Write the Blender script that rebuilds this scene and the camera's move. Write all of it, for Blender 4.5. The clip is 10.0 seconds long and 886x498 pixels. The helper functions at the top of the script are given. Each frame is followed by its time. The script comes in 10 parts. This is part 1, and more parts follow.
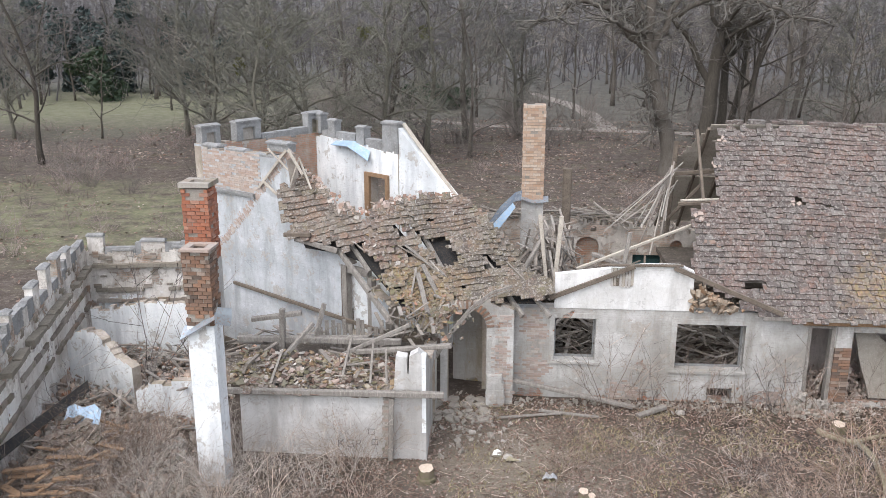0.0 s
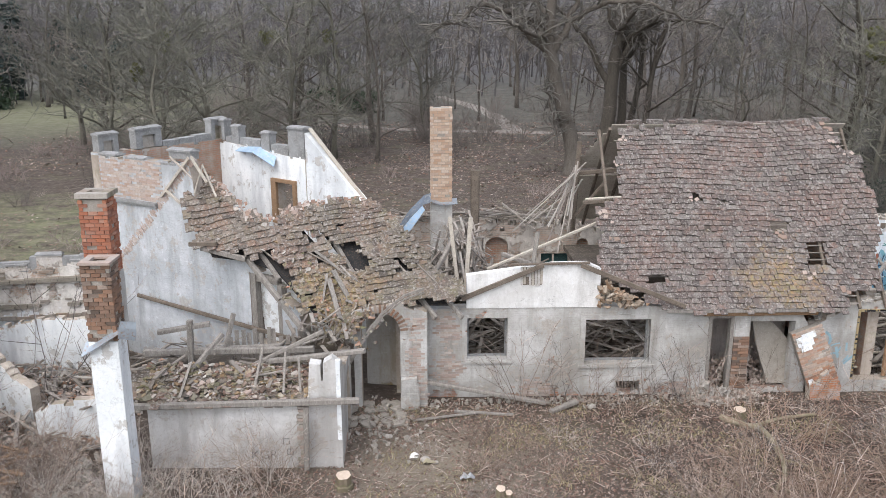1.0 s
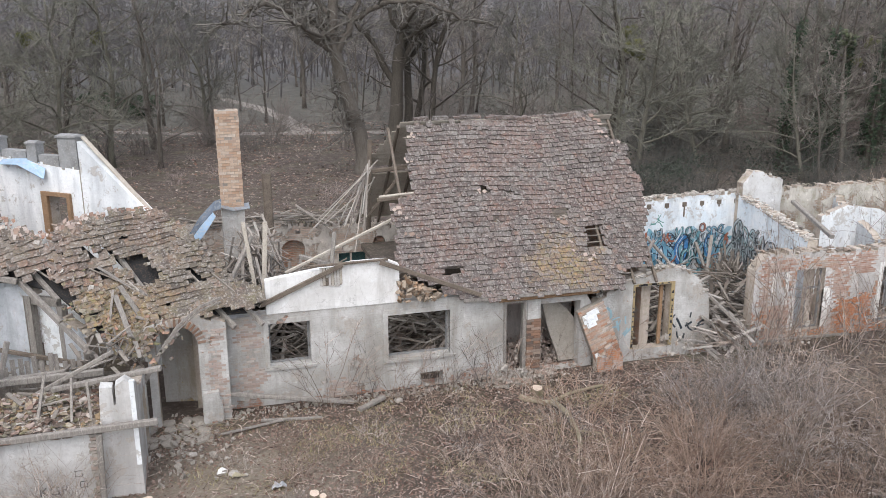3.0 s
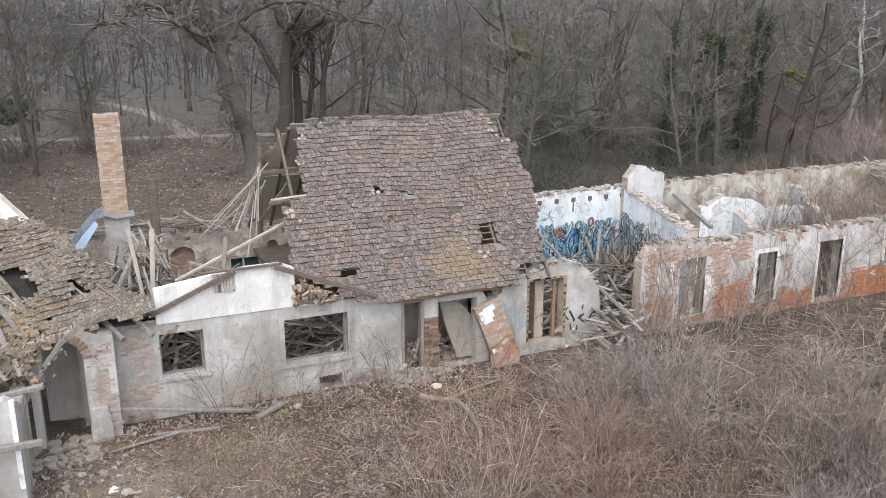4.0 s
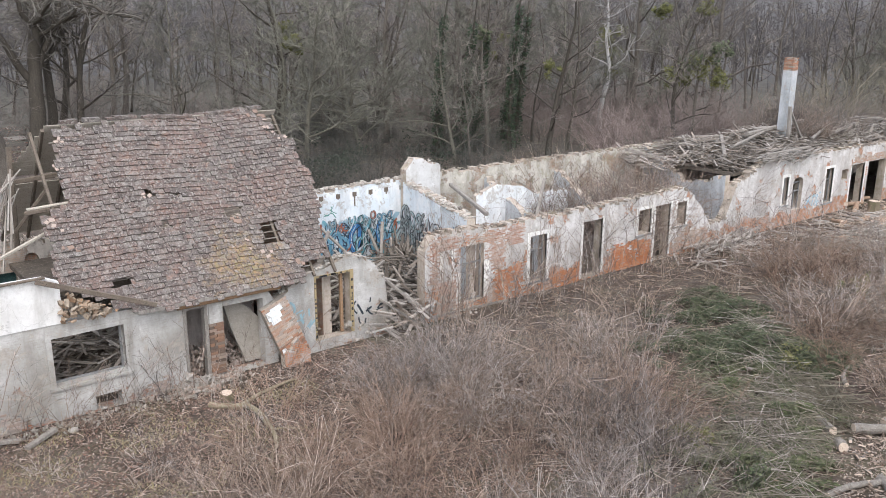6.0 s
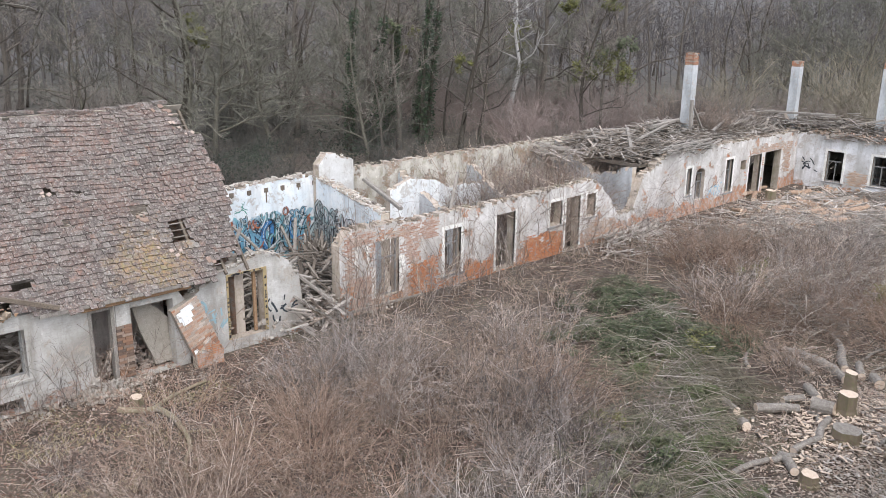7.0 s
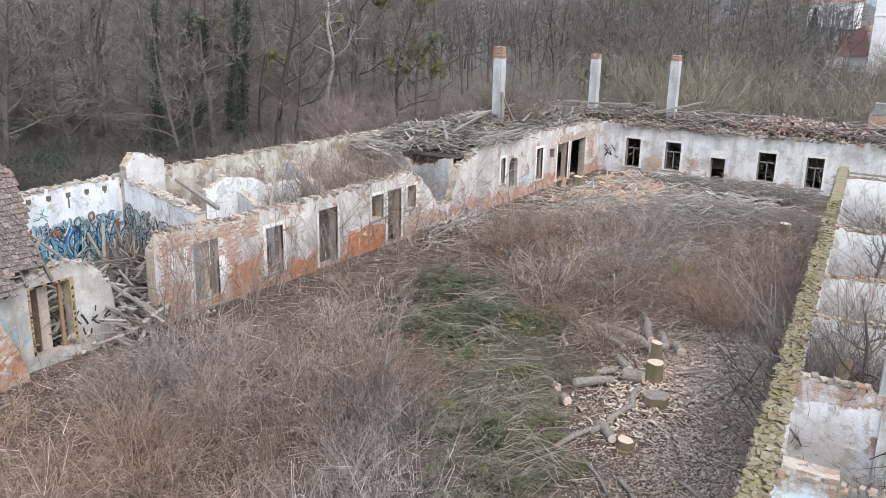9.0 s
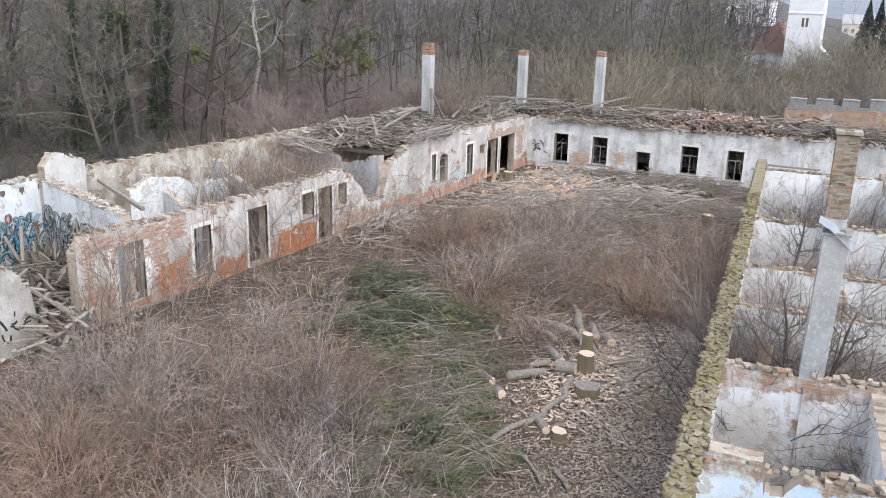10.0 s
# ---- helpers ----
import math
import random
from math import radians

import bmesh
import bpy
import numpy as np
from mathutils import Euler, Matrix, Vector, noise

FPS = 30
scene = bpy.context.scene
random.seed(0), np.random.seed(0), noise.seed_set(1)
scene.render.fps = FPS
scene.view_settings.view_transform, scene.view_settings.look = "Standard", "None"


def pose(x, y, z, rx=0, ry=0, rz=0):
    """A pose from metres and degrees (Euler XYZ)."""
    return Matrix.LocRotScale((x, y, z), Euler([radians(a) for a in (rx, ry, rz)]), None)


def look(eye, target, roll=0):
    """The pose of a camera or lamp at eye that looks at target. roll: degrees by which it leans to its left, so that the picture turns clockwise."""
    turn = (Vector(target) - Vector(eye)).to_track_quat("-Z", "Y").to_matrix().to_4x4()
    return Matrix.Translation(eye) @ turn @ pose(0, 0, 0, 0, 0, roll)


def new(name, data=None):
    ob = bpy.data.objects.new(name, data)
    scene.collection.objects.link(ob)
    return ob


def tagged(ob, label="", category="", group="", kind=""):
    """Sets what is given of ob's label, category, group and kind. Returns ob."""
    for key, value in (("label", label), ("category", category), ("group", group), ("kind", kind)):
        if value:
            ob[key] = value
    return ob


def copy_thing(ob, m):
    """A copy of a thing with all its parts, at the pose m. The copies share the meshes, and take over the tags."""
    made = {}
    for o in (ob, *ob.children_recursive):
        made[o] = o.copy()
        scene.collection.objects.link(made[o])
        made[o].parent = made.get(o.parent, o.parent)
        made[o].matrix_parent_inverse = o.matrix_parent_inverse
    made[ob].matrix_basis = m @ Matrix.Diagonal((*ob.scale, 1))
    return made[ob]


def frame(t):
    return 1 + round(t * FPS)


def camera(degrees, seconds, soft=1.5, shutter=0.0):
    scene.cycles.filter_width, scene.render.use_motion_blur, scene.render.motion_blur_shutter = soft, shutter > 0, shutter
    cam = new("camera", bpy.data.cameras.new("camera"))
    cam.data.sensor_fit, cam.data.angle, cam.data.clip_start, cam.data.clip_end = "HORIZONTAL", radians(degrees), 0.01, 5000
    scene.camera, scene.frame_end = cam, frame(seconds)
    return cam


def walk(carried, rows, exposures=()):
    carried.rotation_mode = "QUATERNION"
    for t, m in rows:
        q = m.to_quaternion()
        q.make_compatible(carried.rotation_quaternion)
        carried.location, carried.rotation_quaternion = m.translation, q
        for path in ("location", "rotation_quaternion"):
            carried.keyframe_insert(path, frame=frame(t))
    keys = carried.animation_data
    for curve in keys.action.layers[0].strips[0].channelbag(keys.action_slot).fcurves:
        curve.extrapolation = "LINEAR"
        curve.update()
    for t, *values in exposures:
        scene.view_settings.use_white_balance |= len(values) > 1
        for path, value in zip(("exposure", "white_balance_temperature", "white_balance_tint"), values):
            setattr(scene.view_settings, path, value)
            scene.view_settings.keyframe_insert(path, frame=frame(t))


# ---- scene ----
# ---------- camera ----------
EYE = Vector((0.0, 0.0, 13.0))


def aim(yaw, pitch, roll):
    a, b = radians(yaw), radians(pitch)
    way = Vector((math.sin(a) * math.cos(b), math.cos(a) * math.cos(b), math.sin(b)))
    return look(EYE, EYE + way, roll)


cam = camera(55.6, 10.0, soft=0.45)
PATH = [(0, -4.50, -15.42, 0.06),
        (0.5, -1.43, -15.30, 0.05),
        (1, 1.80, -15.19, -0.07),
        (1.5, 5.25, -15.17, -0.19),
        (2, 8.64, -15.17, -0.22),
        (2.5, 12.32, -15.22, -0.20),
        (3, 16.03, -15.24, -0.18),
        (4.5, 27.47, -15.28, -0.03),
        (5, 31.75, -15.36, 0.12),
        (5.5, 35.28, -15.41, 0.16),
        (7, 44.59, -15.86, 0.79),
        (7.5, 47.44, -15.96, 0.94),
        (8, 51.07, -16.01, 0.96),
        (8.5, 54.22, -16.03, 1.05),
        (9, 57.04, -16.03, 1.23),
        (9.5, 59.10, -16.09, 1.36),
        (10, 61.85, -16.16, 1.46)]
walk(cam, [(t, aim(y, p, r)) for t, y, p, r in PATH],
     exposures=[(0.0, 1.11), (1.0, 1.03), (2.0, 0.95), (3.0, 0.98), (4.5, 1.13), (6.0, 1.15), (8.0, 1.19), (9.0, 1.19), (10.0, 1.17)])

# ---------- sky and sun: an overcast winter day ----------
world = bpy.data.worlds.new("overcast_sky")
scene.world = world
world.use_nodes = True
wn, wl = world.node_tree.nodes, world.node_tree.links
sky = wn.new("ShaderNodeTexSky")
sky.sky_type = "NISHITA"
sky.sun_disc = False
sky.sun_elevation = radians(57)
sky.sun_rotation = radians(210)
sky.air_density, sky.dust_density, sky.ozone_density = 1.0, 2.0, 1.5
grey = wn.new("ShaderNodeHueSaturation")
grey.inputs["Saturation"].default_value = 0.44
wl.new(sky.outputs[0], grey.inputs["Color"])
wl.new(grey.outputs[0], wn["Background"].inputs["Color"])
wn["Background"].inputs["Strength"].default_value = 0.15
sun = new("sun", bpy.data.lights.new("sun", "SUN"))
sun.data.energy, sun.data.angle, sun.data.color = 0.85, radians(70), (1.0, 0.98, 0.96)
sun.matrix_world = look((-17, -29, 46), (0, 0, 0))
scene.view_settings.exposure = 1.05


# ---------- materials ----------
class Mat:
    """A small wrapper that wires procedural nodes."""

    def __init__(s, name, rough=0.9, metal=0.0):
        s.m = bpy.data.materials.new(name)
        s.m.use_nodes = True
        s.t = s.m.node_tree
        s.b = s.t.nodes["Principled BSDF"]
        s.b.inputs["Roughness"].default_value = rough
        s.b.inputs["Metallic"].default_value = metal
        s.b.inputs["Specular IOR Level"].default_value = 0.25
        tc = s.t.nodes.new("ShaderNodeTexCoord")
        s.obj = tc.outputs["Object"]

    def put(s, socket, v):
        if isinstance(v, bpy.types.NodeSocket):
            s.t.links.new(v, socket)
        elif v is not None:
            if socket.type == "RGBA" and len(v) == 3:
                v = (*v, 1)
            socket.default_value = v

    def node(s, kind, **ins):
        n = s.t.nodes.new(kind)
        for k, v in ins.items():
            s.put(n.inputs[k.replace("_", " ")], v)
        return n

    def noise(s, scale, detail=4, rough=0.6, vec=None, dist=0.0):
        return s.node("ShaderNodeTexNoise", Vector=vec or s.obj, Scale=scale, Detail=detail, Roughness=rough, Distortion=dist).outputs[0]

    def math(s, op, a, b=0.0, clamp=False):
        n = s.t.nodes.new("ShaderNodeMath")
        n.operation, n.use_clamp = op, clamp
        s.put(n.inputs[0], a)
        s.put(n.inputs[1], b)
        return n.outputs[0]

    def step(s, f, lo, hi):
        n = s.t.nodes.new("ShaderNodeMapRange")
        n.clamp = True
        for i, v in enumerate((f, lo, hi, 0.0, 1.0)):
            s.put(n.inputs[i], v)
        return n.outputs[0]

    def mix(s, f, a, b, blend="MIX"):
        n = s.t.nodes.new("ShaderNodeMix")
        n.data_type, n.blend_type = "RGBA", blend
        s.put(n.inputs[0], f)
        s.put(n.inputs[6], a)
        s.put(n.inputs[7], b)
        return n.outputs[2]

    def ramp(s, f, stops):
        n = s.t.nodes.new("ShaderNodeValToRGB")
        e = n.color_ramp.elements
        while len(e) < len(stops):
            e.new(0.5)
        for k, (p, c) in zip(e, stops):
            k.position, k.color = p, (*c, 1)
        s.put(n.inputs[0], f)
        return n.outputs[0]

    def stretch(s, x, y, z):
        return s.node("ShaderNodeMapping", Vector=s.obj, Scale=(x, y, z)).outputs[0]

    def flat_uv(s):
        """Along the wall and up it, as one plane."""
        n = s.node("ShaderNodeSeparateXYZ", Vector=s.obj)
        return s.node("ShaderNodeCombineXYZ", X=s.math("ADD", n.outputs[0], n.outputs[1]), Y=n.outputs[2]).outputs[0], n.outputs[2]

    def bump(s, h, strength=0.5, dist=0.02):
        n = s.node("ShaderNodeBump", Height=h, Strength=strength, Distance=dist)
        s.t.links.new(n.outputs[0], s.b.inputs["Normal"])

    def colour(s, c):
        s.put(s.b.inputs["Base Color"], c)
        return s.m

    def chance(s, joined):
        if joined:
            return s.t.nodes.new("ShaderNodeNewGeometry").outputs["Random Per Island"]
        return s.t.nodes.new("ShaderNodeObjectInfo").outputs["Random"]


def plaster(name, light, mid, dark, brick_a, brick_b, bare=0.5, band=None, band_soft=0.6, scale=0.7, moss=0.0, crown=None, flake=0.6, thin=0.0):
    """Old lime plaster in layers, flaking off brickwork. band: the height up to which the bricks are mostly bare."""
    s = Mat(name, 0.92)
    light, mid = tuple(min(0.87, v * 1.12) for v in light), tuple(min(0.8, v * 1.10) for v in mid)
    uv, z = s.flat_uv()
    big, fine = s.noise(scale, 6, 0.62), s.noise(9, 5, 0.7)
    streak = s.noise(1.0, 5, 0.65, s.stretch(1.6, 1.6, 0.28))
    c = s.mix(s.step(big, 0.36, 0.6), light, mid)
    blotch = s.noise(2.6, 6, 0.72, None, 0.6)
    c = s.mix(s.math("MULTIPLY", s.step(blotch, 0.5, 0.6), 0.55), c, mid)
    c = s.mix(s.math("MULTIPLY", s.step(blotch, 0.42, 0.34), 0.6), c, tuple(min(0.86, v * 1.18) for v in light))
    c = s.mix(s.math("MULTIPLY", s.step(s.noise(0.32, 5, 0.6), 0.50, 0.66), 0.7), c, dark)
    c = s.mix(s.math("MULTIPLY", s.step(streak, 0.48, 0.68), 0.75), c, dark)
    c = s.mix(s.math("MULTIPLY", s.step(fine, 0.5, 0.75), 0.45), c, dark)
    crack = s.t.nodes.new("ShaderNodeTexVoronoi")
    crack.feature = "DISTANCE_TO_EDGE"
    wob = s.node("ShaderNodeVectorMath", )
    wob.operation = "ADD"
    s.put(wob.inputs[0], s.obj)
    nv = s.node("ShaderNodeTexNoise", Vector=s.obj, Scale=2.0, Detail=4.0)
    s.put(wob.inputs[1], nv.outputs[1])
    s.put(crack.inputs["Vector"], wob.outputs[0])
    crack.inputs["Scale"].default_value = 0.8
    c = s.mix(s.math("MULTIPLY", s.step(crack.outputs[0], 0.012, 0.004), s.math("MULTIPLY", s.step(big, 0.45, 0.6), 0.4)), c, tuple(v * 0.7 for v in dark))
    br = s.node("ShaderNodeTexBrick", Vector=uv, Color1=brick_a, Color2=brick_b, Mortar=(0.36, 0.32, 0.28), Scale=1.0, Mortar_Size=0.012,
                Mortar_Smooth=0.3, Bias=-0.1, Brick_Width=0.28, Row_Height=0.085)
    if thin:
        c = s.mix(s.math("MULTIPLY", s.math("MULTIPLY", br.outputs[1], s.step(s.noise(3.1, 6, 0.75), 0.47, 0.62)), thin), c, tuple(v * 0.8 for v in dark))
        c = s.mix(s.math("MULTIPLY", s.step(s.noise(7, 4, 0.75, s.stretch(0.5, 0.5, 2.2)), 0.52, 0.62), thin * 0.6), c, (0.36, 0.30, 0.26))
    worn = s.mix(s.step(s.noise(2.2, 5, 0.7), 0.45, 0.7), br.outputs[0], mid)
    f = s.noise(scale * 1.3, 7, 0.68, s.node("ShaderNodeMapping", Vector=s.obj, Location=(7, 3, 1)).outputs[0])
    if band is not None:
        f = s.math("ADD", f, s.math("MULTIPLY", s.step(z, band + band_soft, band - band_soft), 0.24))
    if crown is not None:
        f = s.math("ADD", f, s.math("MULTIPLY", s.step(z, crown - 0.25, crown + 0.1), 0.3))
    # the undercoat shows where the top coats have flaked
    chip = s.noise(scale * 3.4, 8, 0.72, s.node("ShaderNodeMapping", Vector=s.obj, Location=(2, 9, 4)).outputs[0], 0.4)
    chips = s.math("MULTIPLY", s.step(s.math("ADD", chip, s.math("MULTIPLY", s.math("SUBTRACT", big, 0.5), 0.5)), 0.575, 0.595), flake)
    c = s.mix(chips, c, s.mix(s.step(fine, 0.4, 0.6), (0.44, 0.385, 0.33), (0.34, 0.30, 0.265)))
    rim = s.math("MULTIPLY", s.math("MULTIPLY", s.step(f, 0.94 - bare, 1.0 - bare), s.step(chip, 0.42, 0.52)), 0.7)
    c = s.mix(rim, c, (0.46, 0.42, 0.38))
    mask = s.step(f, 1.0 - bare, 1.0 - bare + 0.02)
    c = s.mix(mask, c, worn)
    if moss:
        c = s.mix(s.math("MULTIPLY", s.step(s.noise(1.7, 6, 0.7), 0.5, 0.62), moss), c, (0.16, 0.15, 0.06))
    h = s.math("SUBTRACT", s.math("ADD", s.math("MULTIPLY", fine, 0.5), s.math("MULTIPLY", big, 0.6)), s.math("MULTIPLY", mask, s.math("ADD", 0.5, s.math("MULTIPLY", br.outputs[1], 0.4))))
    s.bump(h, 0.9, 0.06)
    return s.colour(c)


RED_A, RED_B = (0.40, 0.17, 0.10), (0.34, 0.20, 0.14)
ORA_A, ORA_B = (0.52, 0.20, 0.09), (0.47, 0.25, 0.14)
DUN_A, DUN_B = (0.36, 0.24, 0.17), (0.30, 0.23, 0.18)
m_front = plaster("front_plaster", (0.52, 0.51, 0.495), (0.37, 0.355, 0.335), (0.27, 0.25, 0.22), RED_A, DUN_B, 0.36, 0.2, 0.5, thin=0.3)
m_white = plaster("white_plaster", (0.80, 0.80, 0.81), (0.70, 0.72, 0.745), (0.50, 0.51, 0.525), RED_A, DUN_B, 0.27)
m_pale = plaster("pale_plaster", (0.50, 0.51, 0.525), (0.39, 0.405, 0.42), (0.28, 0.285, 0.29), DUN_A, DUN_B, 0.33)
m_wing = plaster("wing_plaster", (0.66, 0.64, 0.63), (0.50, 0.48, 0.46), (0.34, 0.31, 0.29), ORA_A, (0.44, 0.24, 0.14), 0.41, 0.80, 0.55, thin=0.6)
m_far = plaster("far_wing_plaster", (0.70, 0.70, 0.72), (0.56, 0.56, 0.57), (0.36, 0.35, 0.33), ORA_A, DUN_A, 0.335, 0.4, 0.7, thin=0.22)
m_inner = plaster("inner_wall_plaster", (0.58, 0.55, 0.50), (0.44, 0.41, 0.36), (0.28, 0.25, 0.21), DUN_A, DUN_B, 0.46, moss=0.35)
m_blue = plaster("blue_distemper", (0.34, 0.50, 0.80), (0.60, 0.70, 0.82), (0.58, 0.59, 0.60), DUN_A, DUN_B, 0.36, crown=3.42)
m_outer = plaster("outer_wall_plaster", (0.74, 0.70, 0.66), (0.58, 0.54, 0.50), (0.36, 0.32, 0.285), (0.44, 0.31, 0.24), DUN_B, 0.44, moss=0.15, flake=0.7)
m_outer_coat = plaster("outer_wall_coat", (0.80, 0.78, 0.75), (0.72, 0.68, 0.64), (0.50, 0.45, 0.41), (0.46, 0.31, 0.24), DUN_B, 0.32, flake=0.5)
m_mossy = plaster("mossy_wall", (0.80, 0.81, 0.84), (0.66, 0.68, 0.73), (0.47, 0.44, 0.40), DUN_A, (0.42, 0.25, 0.17), 0.40, moss=0.12, crown=3.35)
m_brickwall = plaster("bare_brick_wall", (0.55, 0.50, 0.45), (0.42, 0.36, 0.31), (0.30, 0.24, 0.20), (0.46, 0.24, 0.16), DUN_A, 0.62)


def simple(name, a, b, c=None, scale=3.0, rough=0.9, bump=0.5, dist=0.02, vec=None, metal=0.0):
    s = Mat(name, rough, metal)
    v = s.stretch(*vec) if vec else None
    n1, n2 = s.noise(scale, 6, 0.65, v), s.noise(scale * 7, 4, 0.65, v)
    col = s.mix(s.step(n1, 0.35, 0.65), a, b)
    if c:
        col = s.mix(s.step(n2, 0.52, 0.7), col, c)
    s.bump(s.math("ADD", n1, s.math("MULTIPLY", n2, 0.6)), bump, dist)
    return s.colour(col)


def varied(name, cols, joined, scale=6.0, rough=0.9, spots=None, dist=0.012, tints=None):
    """Each piece takes its own tone; grain and lichen run over it."""
    s = Mat(name, rough)
    k = s.chance(joined)
    col = s.ramp(k, [(i / max(1, len(cols) - 1), c) for i, c in enumerate(cols)])
    n = s.noise(scale, 5, 0.7)
    col = s.mix(s.math("MULTIPLY", s.step(n, 0.4, 0.75), 0.5), col, tuple(v * 0.55 for v in cols[0]))
    if tints:
        col = s.mix(1.0, col, s.ramp(s.chance(False), [(i / (len(tints) - 1), c) for i, c in enumerate(tints)]), "MULTIPLY")
    if spots:
        col = s.mix(s.math("MULTIPLY", s.step(s.noise(scale * 0.12, 5, 0.7), 0.52, 0.66), 0.75), col, spots)
    s.bump(n, 0.6, dist)
    return s.colour(col)


def tile_material(name, joined, cols, red=0.55, ochre=None):
    """Old plain tiles: close tones, lichen flecks, soot, reddish fields and a mossy stain."""
    s = Mat(name, 0.92)
    pos = s.t.nodes.new("ShaderNodeNewGeometry").outputs["Position"]
    c = s.ramp(s.chance(joined), [(i / (len(cols) - 1), v) for i, v in enumerate(cols)])
    big, mid, fine = s.noise(0.55, 5, 0.65, pos), s.noise(5.0, 5, 0.7, pos), s.noise(11, 5, 0.75, pos)
    c = s.mix(s.math("MULTIPLY", s.step(big, 0.47, 0.62), red), c, s.mix(s.step(mid, 0.4, 0.6), (0.22, 0.135, 0.11), (0.165, 0.118, 0.105)))
    c = s.mix(s.math("MULTIPLY", s.step(mid, 0.5, 0.66), 0.65), c, (0.075, 0.065, 0.06))
    c = s.mix(s.math("MULTIPLY", s.step(fine, 0.52, 0.60), 0.75), c, (0.35, 0.325, 0.30))
    c = s.mix(s.math("MULTIPLY", s.step(s.noise(2.6, 5, 0.7, pos), 0.56, 0.66), 0.55), c, s.mix(s.step(fine, 0.4, 0.6), (0.21, 0.115, 0.085), (0.30, 0.19, 0.15)))
    c = s.mix(s.math("MULTIPLY", s.step(s.noise(15, 4, 0.75, pos), 0.53, 0.61), 0.8), c, (0.07, 0.06, 0.055))
    c = s.mix(s.math("MULTIPLY", s.step(s.noise(8, 4, 0.75, pos), 0.64, 0.70), 0.8), c, (0.40, 0.375, 0.35))
    if ochre:
        d = s.node("ShaderNodeVectorMath", )
        d.operation = "DISTANCE"
        s.put(d.inputs[0], pos)
        d.inputs[1].default_value = ochre
        near_it = s.math("ADD", s.math("MULTIPLY", d.outputs["Value"], -0.22), s.math("ADD", s.noise(1.3, 6, 0.7, pos), 0.12))
        c = s.mix(s.math("MULTIPLY", s.math("MULTIPLY", s.step(near_it, 0.26, 0.5), s.step(s.noise(7, 5, 0.75, pos), 0.42, 0.6)), 0.8), c, s.mix(s.step(mid, 0.42, 0.58), (0.24, 0.205, 0.09), (0.34, 0.21, 0.11)))
    s.bump(s.math("ADD", mid, fine), 0.7, 0.015)
    return s.colour(c)


TILE_COLS = [(0.10, 0.084, 0.078), (0.155, 0.132, 0.122), (0.12, 0.096, 0.087), (0.185, 0.163, 0.15), (0.14, 0.108, 0.096), (0.085, 0.072, 0.067), (0.165, 0.143, 0.132), (0.23, 0.208, 0.193)]
m_tile_one = tile_material("roof_tile", False, TILE_COLS, 0.5, ochre=(12.9, 27.9, 4.1))
m_tile = tile_material("roof_tiles", True, TILE_COLS, 0.5, ochre=(12.9, 27.9, 4.1))
m_moss_tile = tile_material("mossy_tiles", True, [(0.105, 0.09, 0.072), (0.17, 0.145, 0.115), (0.13, 0.108, 0.075), (0.19, 0.14, 0.10), (0.085, 0.072, 0.06), (0.21, 0.18, 0.15), (0.15, 0.13, 0.08)], 0.35, (-3.0, 27.2, 3.9))
m_brown_tile = tile_material("brown_fallen_tiles", True, [(0.125, 0.103, 0.083), (0.19, 0.157, 0.127), (0.155, 0.128, 0.095), (0.22, 0.155, 0.115), (0.10, 0.085, 0.071), (0.235, 0.198, 0.163), (0.165, 0.14, 0.092)], 0.4, (-3.0, 27.2, 3.9))
m_zinc = simple("dull_zinc_cladding", (0.62, 0.64, 0.65), (0.44, 0.46, 0.47), (0.72, 0.74, 0.75), 1.4, 0.42, 0.2, metal=0.55)
m_willow = varied("olive_shoots", [(0.15, 0.138, 0.108), (0.29, 0.268, 0.215), (0.20, 0.182, 0.145), (0.36, 0.335, 0.28)], True, 2, tints=[(0.8, 0.78, 0.76), (1.1, 1.06, 1.0)])
m_red_tile = varied("broken_red_tiles", [(0.30, 0.18, 0.13), (0.36, 0.24, 0.18), (0.24, 0.16, 0.13), (0.34, 0.28, 0.23), (0.38, 0.20, 0.14)], True, 8)
BRICK_RED = [(0.42, 0.15, 0.08), (0.34, 0.14, 0.09), (0.47, 0.21, 0.13), (0.26, 0.12, 0.085), (0.46, 0.28, 0.21), (0.38, 0.13, 0.075)]
BRICK_DUN = [(0.26, 0.155, 0.105), (0.15, 0.11, 0.088), (0.33, 0.19, 0.125), (0.10, 0.078, 0.065), (0.36, 0.285, 0.235), (0.22, 0.125, 0.085)]
BRICK_TAN = [(0.48, 0.34, 0.25), (0.54, 0.42, 0.33), (0.44, 0.29, 0.20), (0.58, 0.49, 0.41), (0.36, 0.25, 0.19)]
m_brick_red = varied("red_brick", BRICK_RED, False, 14)
m_brick_dun = varied("weathered_brick", BRICK_DUN, False, 14)
m_brick_tan = varied("tan_brick", BRICK_TAN, True, 14)
m_brick_mix = varied("rubble_brick", [(0.42, 0.24, 0.16), (0.48, 0.38, 0.31), (0.36, 0.31, 0.27), (0.52, 0.46, 0.41), (0.40, 0.20, 0.12)], True, 10)
m_mortar = simple("old_mortar", (0.34, 0.31, 0.27), (0.26, 0.23, 0.20), (0.42, 0.39, 0.35), 4)
m_stone = simple("coping_stone", (0.30, 0.30, 0.30), (0.20, 0.195, 0.19), (0.37, 0.36, 0.345), 2.0)
m_ledge = simple("weathered_ledge", (0.21, 0.185, 0.15), (0.28, 0.25, 0.21), (0.13, 0.115, 0.09), 2.6, dist=0.05)
